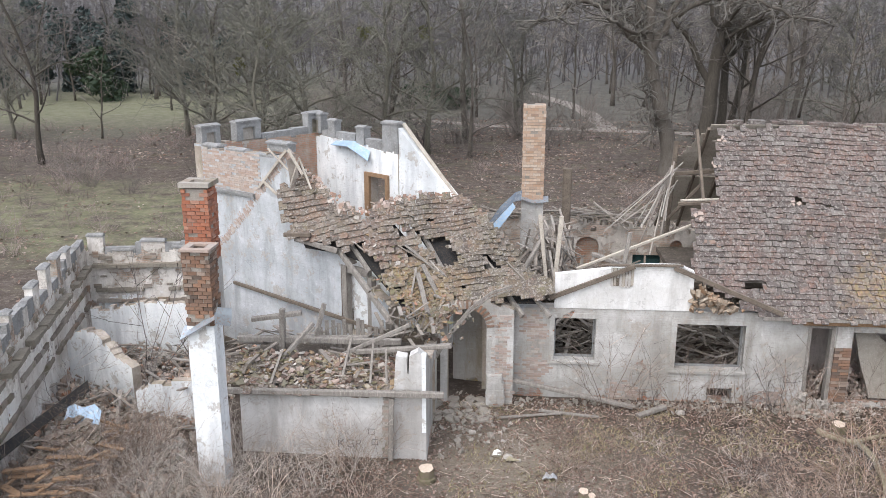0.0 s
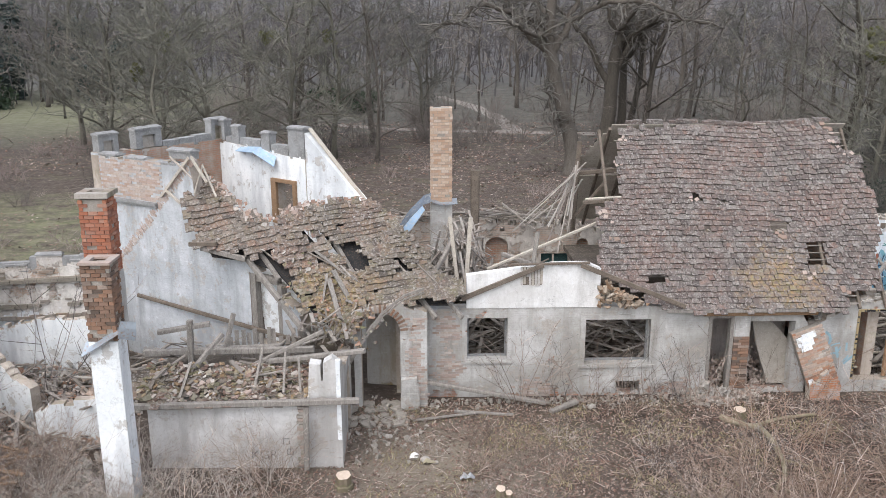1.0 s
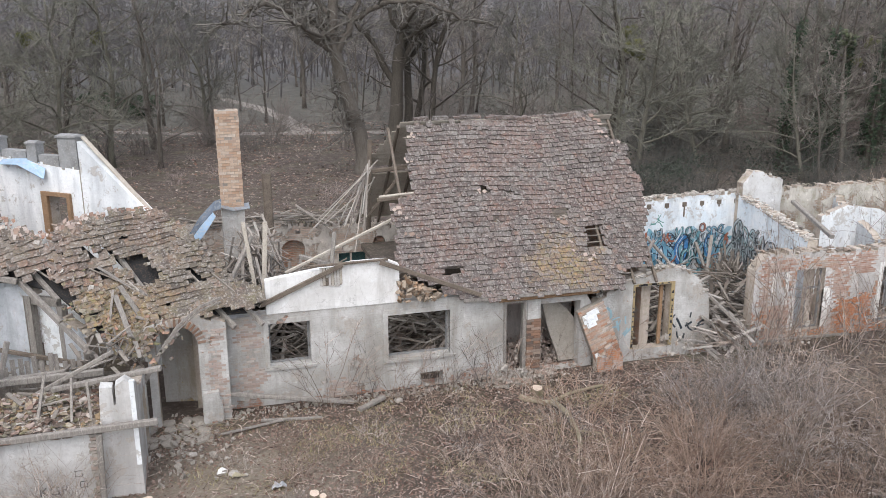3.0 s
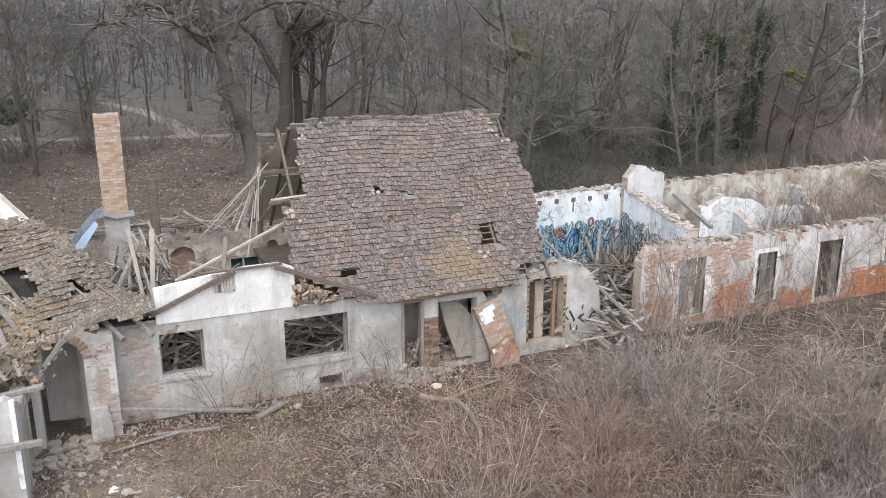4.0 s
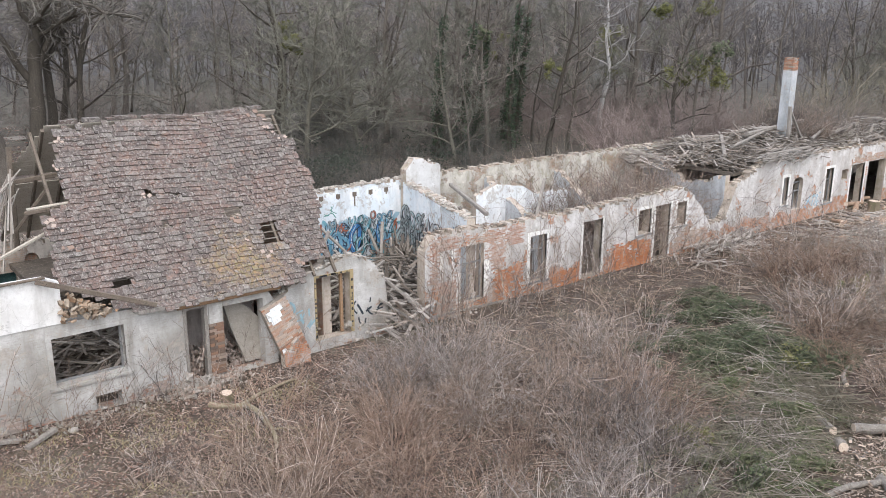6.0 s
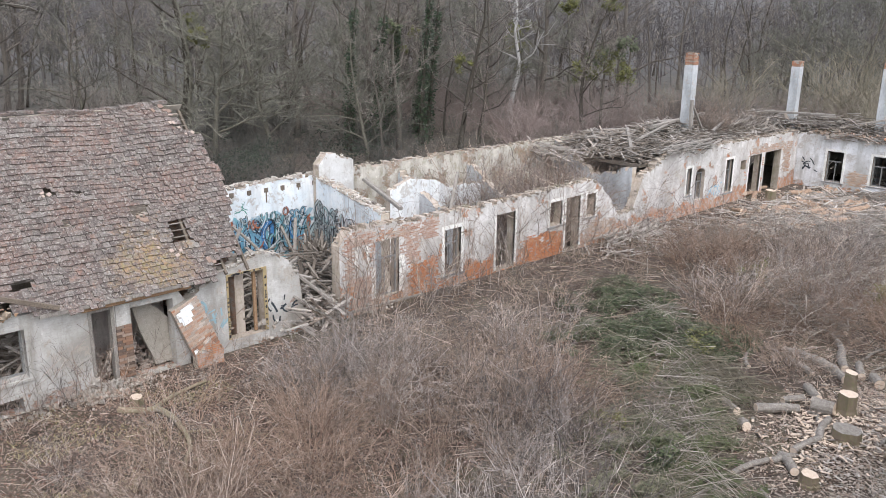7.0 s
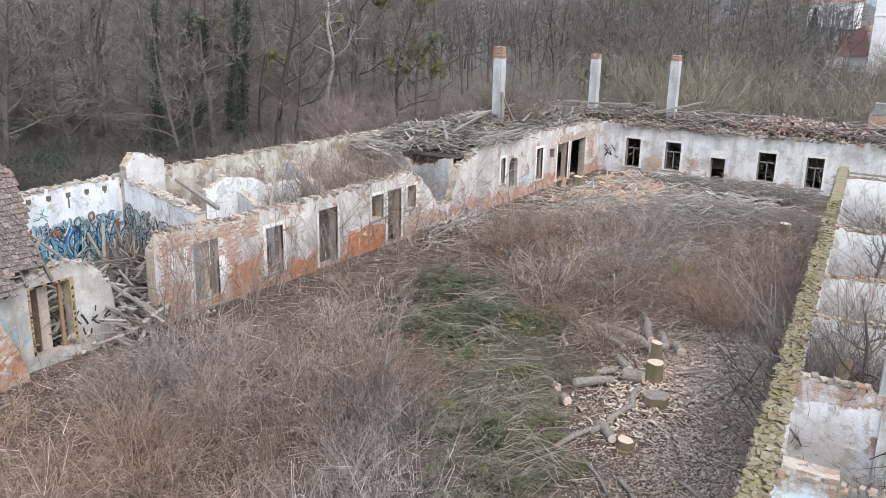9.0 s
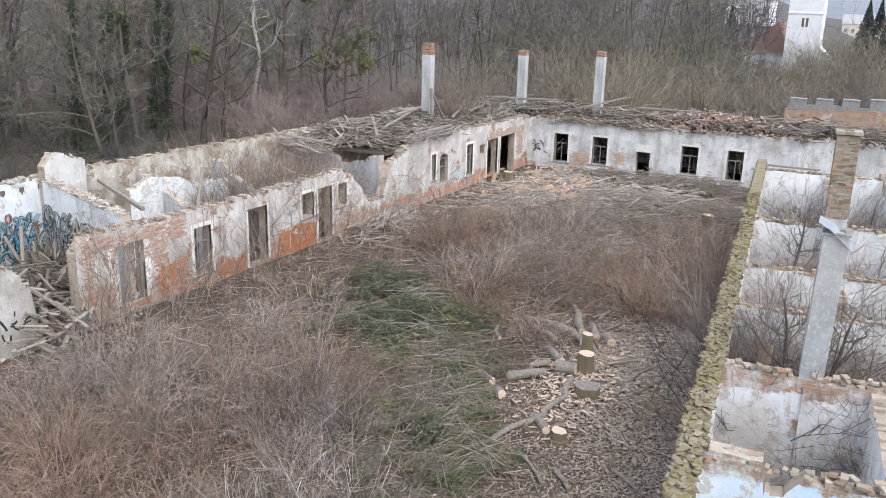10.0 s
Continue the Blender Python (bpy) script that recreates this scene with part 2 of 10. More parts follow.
m_coping_moss = simple("mossy_coping", (0.22, 0.195, 0.11), (0.28, 0.25, 0.195), (0.15, 0.135, 0.06), 2.6, dist=0.05)
m_wood = varied("grey_timber", [(0.24, 0.21, 0.185), (0.33, 0.295, 0.26), (0.17, 0.145, 0.125), (0.44, 0.40, 0.36), (0.21, 0.18, 0.15), (0.28, 0.245, 0.21)], True, 7)
m_wood_rot = varied("rotten_roof_boards", [(0.16, 0.135, 0.115), (0.30, 0.265, 0.23), (0.10, 0.085, 0.072), (0.42, 0.385, 0.35), (0.13, 0.11, 0.092), (0.24, 0.20, 0.165)], True, 7)
m_wood_one = simple("weathered_beam", (0.29, 0.265, 0.24), (0.18, 0.16, 0.142), (0.40, 0.37, 0.335), 3.0, vec=(3, 3, 0.6))
m_wood_dark = simple("dark_timber", (0.13, 0.105, 0.085), (0.19, 0.155, 0.125), (0.08, 0.065, 0.05), 3.0)
m_wood_pale = simple("pale_timber", (0.52, 0.47, 0.41), (0.42, 0.37, 0.31), (0.30, 0.26, 0.22), 3.0)
m_wood_brown = simple("brown_joinery", (0.32, 0.20, 0.12), (0.24, 0.15, 0.09), (0.38, 0.27, 0.18), 4.0)
m_ochre = simple("ochre_paint", (0.40, 0.31, 0.16), (0.32, 0.245, 0.14), (0.27, 0.24, 0.19), 6.0)
m_ochre_flake = simple("flaked_orange_ochre", (0.46, 0.27, 0.12), (0.40, 0.31, 0.21), (0.34, 0.21, 0.11), 5.0)
m_metal = simple("dull_sheet_metal", (0.42, 0.47, 0.52), (0.30, 0.33, 0.37), (0.36, 0.27, 0.22), 2.0, 0.45, 0.3, metal=0.6)
m_rag = simple("yellowed_cloth", (0.40, 0.36, 0.25), (0.32, 0.28, 0.19), (0.46, 0.42, 0.32), 6.0)
m_rotpost = simple("rotten_tan_post", (0.33, 0.255, 0.18), (0.24, 0.18, 0.125), (0.40, 0.33, 0.25), 3.0, bump=0.8)
m_metal_dark = simple("tarnished_sheet", (0.13, 0.16, 0.20), (0.09, 0.105, 0.13), (0.22, 0.21, 0.20), 2.0, 0.55, 0.3, metal=0.4)
m_metal_blue = simple("pale_blue_sheet", (0.36, 0.50, 0.66), (0.30, 0.40, 0.52), (0.50, 0.50, 0.48), 2.0, 0.5, 0.3, metal=0.2)
# tarred sheets, and the black that stands for shade in roof holes
m_felt_and_shade = simple("tarred_sheet", (0.02, 0.021, 0.023), (0.035, 0.034, 0.034), (0.10, 0.07, 0.05), 3.0, 0.92)
m_frame = simple("flaked_white_joinery", (0.80, 0.79, 0.76), (0.66, 0.64, 0.61), (0.42, 0.39, 0.35), 4.0)
m_sash = simple("grey_sash", (0.24, 0.24, 0.24), (0.17, 0.17, 0.17), (0.33, 0.32, 0.30), 5.0)
m_bark = simple("grey_bark", (0.125, 0.108, 0.092), (0.085, 0.072, 0.060), (0.175, 0.16, 0.14), 3.0, bump=0.9, dist=0.04, vec=(2.2, 2.2, 0.5))
m_bark_dark = simple("dark_bark", (0.080, 0.068, 0.056), (0.055, 0.047, 0.039), (0.115, 0.105, 0.085), 3.0, bump=0.9, dist=0.04, vec=(2.2, 2.2, 0.5))
m_twig = varied("grey_twigs", [(0.175, 0.158, 0.148), (0.235, 0.215, 0.20), (0.14, 0.125, 0.117)], True, 2, tints=[(0.42, 0.42, 0.43), (1.25, 1.19, 1.15), (0.7, 0.67, 0.65), (1.5, 1.43, 1.38)])
m_farwood = varied("distant_twigs", [(0.105, 0.096, 0.095), (0.15, 0.138, 0.135), (0.08, 0.073, 0.072)], True, 2)
m_lichen_bark = simple("lichened_bark", (0.15, 0.138, 0.112), (0.105, 0.095, 0.075), (0.20, 0.195, 0.15), 3.0, bump=0.9, dist=0.04, vec=(2.2, 2.2, 0.5))
m_twig_pale = varied("lichen_grey_twigs", [(0.135, 0.13, 0.112), (0.20, 0.193, 0.17), (0.10, 0.095, 0.082)], True, 2, tints=[(0.7, 0.71, 0.70), (1.15, 1.14, 1.08)])
m_brush = varied("brushwood_twigs", [(0.25, 0.215, 0.205), (0.34, 0.30, 0.285), (0.19, 0.16, 0.15)], True, 2, tints=[(0.5, 0.47, 0.46), (1.3, 1.2, 1.16), (0.75, 0.69, 0.66), (1.6, 1.5, 1.44)])
m_bramble = varied("bramble_stems", [(0.09, 0.07, 0.06), (0.53, 0.46, 0.40), (0.125, 0.096, 0.08), (0.66, 0.595, 0.535), (0.095, 0.072, 0.06), (0.44, 0.365, 0.30), (0.12, 0.092, 0.078)], True, 2, tints=[(0.40, 0.37, 0.36), (1.15, 1.05, 1.0), (0.68, 0.60, 0.56), (1.4, 1.32, 1.27)])
m_bramble_grey = varied("grey_shrub_stems", [(0.08, 0.07, 0.067), (0.48, 0.44, 0.41), (0.115, 0.099, 0.092), (0.63, 0.59, 0.555), (0.09, 0.077, 0.072)], True, 2, tints=[(0.40, 0.38, 0.38), (1.25, 1.2, 1.18), (0.8, 0.75, 0.73)])
m_bramble_tan = varied("rusty_cane_stems", [(0.12, 0.083, 0.066), (0.42, 0.335, 0.28), (0.155, 0.098, 0.074), (0.50, 0.425, 0.37), (0.13, 0.09, 0.072)], True, 2, tints=[(0.40, 0.37, 0.35), (1.2, 1.1, 1.03), (0.8, 0.70, 0.63)])
m_reed = varied("dry_stalks", [(0.44, 0.385, 0.345), (0.62, 0.565, 0.515), (0.28, 0.235, 0.205), (0.52, 0.46, 0.41), (0.16, 0.13, 0.11)], True, 2)
m_green = varied("ivy_and_fir", [(0.032, 0.045, 0.024), (0.08, 0.102, 0.052), (0.115, 0.135, 0.07), (0.045, 0.058, 0.032), (0.16, 0.16, 0.10), (0.06, 0.066, 0.042), (0.20, 0.185, 0.135)], True, 4, 0.7)
m_olive = varied("olive_leaves", [(0.12, 0.125, 0.04), (0.17, 0.16, 0.06), (0.20, 0.18, 0.10), (0.09, 0.095, 0.04)], True, 4, 0.7)
m_green_dull = varied("withered_fir", [(0.07, 0.08, 0.045), (0.15, 0.15, 0.095), (0.20, 0.19, 0.12), (0.09, 0.085, 0.055), (0.25, 0.225, 0.165), (0.11, 0.12, 0.065)], True, 4, 0.7)
m_green_mid = varied("cut_evergreen", [(0.06, 0.078, 0.034), (0.10, 0.12, 0.052), (0.145, 0.155, 0.08), (0.045, 0.056, 0.028), (0.185, 0.185, 0.11), (0.08, 0.10, 0.045)], True, 4, 0.7)
m_ivy = varied("dark_ivy", [(0.022, 0.037, 0.02), (0.035, 0.055, 0.028), (0.05, 0.07, 0.036)], True, 4, 0.5)
m_mistle = varied("yellow_green_leaves", [(0.085, 0.09, 0.028), (0.13, 0.125, 0.04), (0.065, 0.07, 0.026)], True, 4, 0.6)
m_cut = simple("fresh_cut_wood", (0.60, 0.50, 0.41), (0.52, 0.40, 0.31), (0.70, 0.62, 0.54), 9.0)
m_litter = varied("fallen_leaves", [(0.13, 0.083, 0.064), (0.29, 0.205, 0.165), (0.10, 0.068, 0.055), (0.46, 0.385, 0.335), (0.20, 0.117, 0.088), (0.33, 0.25, 0.205), (0.10, 0.07, 0.057), (0.25, 0.147, 0.11)], True, 5)
m_wood_light = varied("bleached_boards", [(0.36, 0.32, 0.285), (0.48, 0.44, 0.40), (0.24, 0.205, 0.18), (0.58, 0.545, 0.51), (0.31, 0.25, 0.205), (0.42, 0.385, 0.35)], True, 7)
m_dust = simple("lime_rubble", (0.42, 0.39, 0.35), (0.30, 0.27, 0.24), (0.54, 0.51, 0.47), 4.0)


def ground_material():
    s = Mat("leaf_strewn_ground", 0.96)
    n1, n2, n3 = s.noise(0.09, 6, 0.6), s.noise(1.1, 6, 0.7), s.noise(14, 4, 0.7)
    c = s.ramp(n2, [(0.28, (0.04, 0.03, 0.025)), (0.45, (0.075, 0.058, 0.049)), (0.58, (0.11, 0.088, 0.075)), (0.75, (0.235, 0.20, 0.162))])
    c = s.mix(s.math("MULTIPLY", s.step(n3, 0.45, 0.7), 0.55), c, (0.08, 0.06, 0.046))
    c = s.mix(s.math("MULTIPLY", s.step(s.noise(3.2, 5, 0.75), 0.53, 0.66), 0.6), c, (0.285, 0.245, 0.195))
    c = s.mix(s.math("MULTIPLY", s.step(s.noise(0.35, 5, 0.7), 0.50, 0.66), 0.4), c, (0.14, 0.135, 0.075))
    p = s.node("ShaderNodeSeparateXYZ", Vector=s.obj)
    # trodden sandy earth before the passage
    ox, oy = s.math("MULTIPLY", s.math("SUBTRACT", p.outputs[0], 0.8), 0.7), s.math("MULTIPLY", s.math("SUBTRACT", p.outputs[1], 23.0), 0.9)
    off = s.math("SQRT", s.math("ADD", s.math("MULTIPLY", ox, ox), s.math("MULTIPLY", oy, oy)))
    worn = s.step(s.math("ADD", off, s.math("MULTIPLY", s.math("SUBTRACT", n2, 0.5), 5)), 4.0, 1.2)
    c = s.mix(s.math("MULTIPLY", worn, 0.75), c, s.ramp(n3, [(0.3, (0.16, 0.132, 0.10)), (0.5, (0.25, 0.21, 0.165)), (0.7, (0.34, 0.295, 0.24))]))
    # the meadow to the north-west, where grass shows between drifts of leaves
    drift = s.math("MULTIPLY", s.math("SUBTRACT", n1, 0.5), 60)
    west = s.step(s.math("ADD", p.outputs[0], drift), -14, -44)
    lea = s.ramp(s.noise(0.8, 7, 0.75), [(0.3, (0.12, 0.13, 0.065)), (0.5, (0.20, 0.205, 0.115)), (0.66, (0.25, 0.23, 0.165)), (0.8, (0.15, 0.13, 0.095))])
    c = s.mix(s.math("MULTIPLY", s.math("MULTIPLY", west, s.step(s.math("ADD", p.outputs[1], s.math("MULTIPLY", drift, 0.5)), 88, 112)), 0.85), c, lea)
    close = s.math("MULTIPLY", s.step(s.math("ADD", p.outputs[0], s.math("MULTIPLY", drift, 0.2)), -13, -22), s.math("MULTIPLY", s.step(p.outputs[1], 40, 46), s.step(s.math("ADD", p.outputs[1], s.math("MULTIPLY", drift, 0.4)), 68, 60)))
    c = s.mix(s.math("MULTIPLY", close, s.math("MULTIPLY", s.step(s.noise(0.5, 6, 0.7), 0.36, 0.6), 0.75)), c, lea)
    far = s.math("SQRT", s.math("ADD", s.math("MULTIPLY", p.outputs[0], p.outputs[0]), s.math("MULTIPLY", p.outputs[1], p.outputs[1])))
    # the wood's floor: damp leaves and dark undergrowth
    floor = s.ramp(s.noise(0.4, 7, 0.75), [(0.3, (0.06, 0.057, 0.046)), (0.5, (0.10, 0.094, 0.08)), (0.7, (0.155, 0.145, 0.125))])
    c = s.mix(s.math("MULTIPLY", s.step(s.math("ADD", far, drift), 88, 112), s.math("SUBTRACT", 1.0, s.math("MULTIPLY", west, 0.7))), c, floor)
    brush = s.noise(0.5, 6, 0.75)
    c = s.mix(s.step(far, 150, 215), c, s.ramp(brush, [(0.3, (0.075, 0.07, 0.07)), (0.5, (0.105, 0.099, 0.099)), (0.7, (0.15, 0.143, 0.142))]))
    s.bump(s.math("ADD", s.math("MULTIPLY", n2, 0.4), n3), 0.7, 0.05)
    return s.colour(c)


m_ground = ground_material()
m_path = simple("sandy_path", (0.30, 0.27, 0.24), (0.23, 0.205, 0.18), (0.17, 0.145, 0.12), 1.0)
m_palehead = varied("lime_pale_wall_head", [(0.46, 0.42, 0.375), (0.54, 0.50, 0.455), (0.36, 0.32, 0.28), (0.60, 0.565, 0.525), (0.42, 0.34, 0.28)], True, 9, spots=(0.30, 0.265, 0.22))
m_headbrick = varied("dirty_wall_head", [(0.26, 0.22, 0.185), (0.36, 0.32, 0.28), (0.22, 0.185, 0.155), (0.42, 0.385, 0.345), (0.32, 0.225, 0.165), (0.30, 0.265, 0.23)], True, 9, spots=(0.18, 0.165, 0.10))
m_mossrubble = varied("mossy_rubble", [(0.16, 0.15, 0.085), (0.26, 0.22, 0.15), (0.30, 0.20, 0.12), (0.36, 0.32, 0.26), (0.13, 0.12, 0.08)], True, 9)
m_limebrick = varied("limewashed_brick", [(0.42, 0.325, 0.28), (0.48, 0.40, 0.355), (0.36, 0.265, 0.22), (0.52, 0.465, 0.42), (0.32, 0.265, 0.235)], True, 9)
m_void = simple("earth_floor", (0.15, 0.125, 0.105), (0.10, 0.085, 0.07), (0.24, 0.21, 0.18), 1.5)


m_core = plaster("broken_wall_core", (0.48, 0.42, 0.36), (0.38, 0.32, 0.27), (0.25, 0.21, 0.17), (0.36, 0.26, 0.205), (0.32, 0.27, 0.225), 0.42, moss=0.3)


# ---------- geometry helpers ----------
class Geo:
    def __init__(s):
        s.v, s.f = [], []

    def add(s, vs, fs):
        n = len(s.v)
        s.v.extend(tuple(p) for p in vs)
        s.f.extend(tuple(i + n for i in f) for f in fs)

    def box(s, a, b, m=None):
        (x0, y0, z0), (x1, y1, z1) = a, b
        vs = [Vector(p) for p in ((x0, y0, z0), (x1, y0, z0), (x1, y1, z0), (x0, y1, z0), (x0, y0, z1), (x1, y0, z1), (x1, y1, z1), (x0, y1, z1))]
        if m is not None:
            vs = [m @ p for p in vs]
        s.add(vs, ((3, 2, 1, 0), (4, 5, 6, 7), (0, 1, 5, 4), (1, 2, 6, 5), (2, 3, 7, 6), (3, 0, 4, 7)))

    def lump(s, a, b, c, m, rr, rough=0.35):
        """A broken block: a box with its corners knocked about."""
        vs = [m @ Vector((x * a * rr.uniform(1 - rough * 2, 1), y * b * rr.uniform(1 - rough * 2, 1), z * c * rr.uniform(1 - rough * 2, 1.1))) for z in (-1, 1) for x, y in ((-1, -1), (1, -1), (1, 1), (-1, 1))]
        s.add(vs, ((3, 2, 1, 0), (4, 5, 6, 7), (0, 1, 5, 4), (1, 2, 6, 5), (2, 3, 7, 6), (3, 0, 4, 7)))

    def beam(s, p, q, w, h, turn=0.0, c=0.15):
        """A squared timber from p to q with worn edges."""
        p, q = Vector(p), Vector(q)
        d = (q - p).normalized()
        side = d.cross(Vector((0, 0, 1))) if abs(d.z) < 0.98 else Vector((1, 0, 0))
        side.normalize()
        up = side.cross(d)
        side, up = side * math.cos(turn) + up * math.sin(turn), up * math.cos(turn) - side * math.sin(turn)
        a, b = w / 2, h / 2
        k = c * min(w, h)
        prof = ((-a + k, -b), (a - k, -b), (a, -b + k), (a, b - k), (a - k, b), (-a + k, b), (-a, b - k), (-a, -b + k))
        vs = [o + side * x + up * y for o in (p, q) for x, y in prof]
        s.add(vs, [tuple(range(7, -1, -1)), tuple(range(8, 16))] + [(i, (i + 1) % 8, 8 + (i + 1) % 8, 8 + i) for i in range(8)])

    def lath(s, p, q, w, h):
        p, q = Vector(p), Vector(q)
        d = (q - p).normalized()
        side = d.cross(Vector((0, 0, 1))) if abs(d.z) < 0.98 else Vector((1, 0, 0))
        side = side.normalized() * w / 2
        up = side.cross(d).normalized() * h / 2
        vs = [o + x * side + y * up for o in (p, q) for x, y in ((-1, -1), (1, -1), (1, 1), (-1, 1))]
        s.add(vs, ((3, 2, 1, 0), (4, 5, 6, 7), (0, 1, 5, 4), (1, 2, 6, 5), (2, 3, 7, 6), (3, 0, 4, 7)))

    def tube(s, pts, rad, n=6, cap=True):
        rings, last = [], None
        for i, p in enumerate(pts):
            d = (Vector(pts[min(i + 1, len(pts) - 1)]) - Vector(pts[max(i - 1, 0)])).normalized()
            ref = last if last is not None else (Vector((1, 0, 0)) if abs(d.x) < 0.9 else Vector((0, 1, 0)))
            a = (ref - d * ref.dot(d)).normalized()
            last = a
            b = d.cross(a)
            rings.append([Vector(p) + (a * math.cos(k * math.tau / n) + b * math.sin(k * math.tau / n)) * rad[i] for k in range(n)])
        vs = [p for r in rings for p in r]
        fs = [(i * n + k, i * n + (k + 1) % n, (i + 1) * n + (k + 1) % n, (i + 1) * n + k) for i in range(len(pts) - 1) for k in range(n)]
        if cap:
            fs += [tuple(range(n - 1, -1, -1)), tuple(range((len(pts) - 1) * n, len(pts) * n))]
        s.add(vs, fs)

    def spike(s, p, q, r, bend=None):
        """A fine twig that tapers to a point, bent once where bend is given."""
        p, q = Vector(p), Vector(q)
        d = (q - p).normalized()
        a = (Vector((1, 0, 0)) if abs(d.x) < 0.8 else Vector((0, 1, 0))).cross(d).normalized()
        b = d.cross(a)
        ring = [a, a * -0.5 + b * 0.87, a * -0.5 - b * 0.87]
        vs = [p + k * r for k in ring]
        fs = []
        if bend is not None:
            vs += [p.lerp(q, 0.5) + bend + k * r * 0.7 for k in ring]
            fs = [(i, (i + 1) % 3, 3 + (i + 1) % 3, 3 + i) for i in range(3)]
        n = len(vs)
        vs.append(q)
        s.add(vs, fs + [(n - 3, n - 2, n), (n - 2, n - 1, n), (n - 1, n - 3, n)])

    def mesh(s, name, mat, smooth=False):
        me = bpy.data.meshes.new(name)
        me.from_pydata(s.v, [], s.f)
        me.update()
        if mat:
            me.materials.append(mat)
        if smooth:
            me.polygons.foreach_set("use_smooth", [True] * len(me.polygons))
        return me


def part(name, geo, mat, parent=None, label="", kind="", at=None, smooth=False):
    """One mesh object, under a thing or part where parent is given."""
    ob = new(name, geo if isinstance(geo, bpy.types.Mesh) else geo.mesh(name, mat, smooth))
    if at is not None:
        ob.matrix_basis = at
    if parent is not None:
        ob.parent = parent
    return tagged(ob, label, kind=kind)


def thing(name, label, category, m=None, group="", kind=""):
    ob = new(name)
    ob.empty_display_size = 0.2
    if m is not None:
        ob.matrix_basis = m
    return tagged(ob, label, category, group, kind)


def R(a, b):
    return random.uniform(a, b)


def lerp_profile(prof, x):
    for (a, za), (b, zb) in zip(prof, prof[1:]):
        if x <= b:
            return za + (zb - za) * (x - a) / (b - a) if b > a else zb
    return prof[-1][1]


def ground_z(x, y):
    """The lie of the land: flat by the ruin, a soft rise under the far woods."""
    far = math.hypot(x, y)
    z = 0.10 * noise.noise(Vector((x * 0.21, y * 0.21, 0))) + 0.05 * noise.noise(Vector((x * 0.8, y * 0.8, 3)))
    if far > 90:
        z += 0.8 * noise.noise(Vector((x * 0.015, y * 0.015, 5))) * min(1, (far - 90) / 60)
    rise = max(0.0, far - 210) / 190
    azimuth = math.degrees(math.atan2(x, y))
    open_side = min(1.0, max(0.0, (88 - azimuth) / 7)) if azimuth > 0 else min(1.0, max(0.0, (azimuth + 75) / 12))
    return z + 24 * min(1.0, rise) ** 1.2 * open_side


def ragged_wall(name, p0, p1, th, prof, openings, mat, label, rag=0.10, step=0.19, base=-0.35, seed=1, parent=None, core=None):
    """A wall from p0 to p1 with thickness to its left. prof: its broken top as (along, height). openings: (from, to, sill, head, arched)."""
    rnd = random.Random(seed)
    d = Vector((p1[0] - p0[0], p1[1] - p0[1]))
    length = d.length
    cuts = {0.0, length}
    for o in openings:
        cuts |= {o[0], o[1]}
        if len(o) > 4:
            cuts |= {o[0] + (o[1] - o[0]) * k / 26 for k in range(1, 26)}
    for s, _ in prof:
        if 0 < s < length:
            cuts.add(s)
    x = 0.0
    while x < length:
        x += step * rnd.uniform(0.35, 1.9)
        if x < length and all(abs(x - c) > 0.05 for c in cuts):
            cuts.add(x)
    cuts = sorted(c for c in cuts if -1e-6 <= c <= length + 1e-6)
    g = Geo()
    for a, b in zip(cuts, cuts[1:]):
        if b - a < 1e-4:
            continue
        mid = (a + b) / 2
        if rag > 0:
            top = lerp_profile(prof, mid) + round(rnd.uniform(-1, 1) * rag / 0.08) * 0.08 + rnd.uniform(-0.015, 0.015)
            jag = top - lerp_profile(prof, mid)
            ta, tb = lerp_profile(prof, a) + jag, lerp_profile(prof, b) + jag
        else:
            ta, tb = lerp_profile(prof, a), lerp_profile(prof, b)
        spans = [(base, None)]
        for o in openings:
            if o[0] - 1e-6 <= a and b <= o[1] + 1e-6:
                head = o[3]
                if len(o) > 4:
                    half = (o[1] - o[0]) / 2
                    head = o[3] - o[4] * (1 - math.sqrt(max(0.0, 1 - ((mid - o[0] - half) / half) ** 2)))
                cut = []
                for lo, hi in spans:
                    t = hi if hi is not None else min(ta, tb)
                    if o[2] > lo + 1e-3:
                        cut.append((lo, min(o[2], t) if o[2] < t else hi))
                    if head < t - 1e-3:
                        cut.append((max(lo, head), hi))
                spans = cut
        inset = 0.0
        for lo, hi in spans:
            za, zb = (ta, tb) if hi is None else (hi, hi)
            if max(za, zb) - lo < 0.02:
                continue
            y0, y1 = 0.0, th - inset
            vs = [(a, y0, lo), (b, y0, lo), (b, y1, lo), (a, y1, lo), (a, y0, za), (b, y0, zb), (b, y1, zb), (a, y1, za)]
            g.add(vs, ((3, 2, 1, 0), (4, 5, 6, 7), (0, 1, 5, 4), (1, 2, 6, 5), (2, 3, 7, 6), (3, 0, 4, 7)))
    m = Matrix.Translation((p0[0], p0[1], 0)) @ Matrix.Rotation(math.atan2(d.y, d.x), 4, "Z")
    ob = part(name, g, mat, parent, label, at=m)
    ob.data.materials.append(core or m_core)
    if rag > 0:
        for k, f in enumerate(ob.data.polygons):
            if k % 6 in (1, 3, 5):
                f.material_index = 1
    bm = bmesh.new()
    bm.from_mesh(ob.data)
    bmesh.ops.remove_doubles(bm, verts=bm.verts, dist=0.0008)
    bm.to_mesh(ob.data)
    bm.free()
    ob["kind"] = "structure"
    ob["category"] = "wall"
    return ob


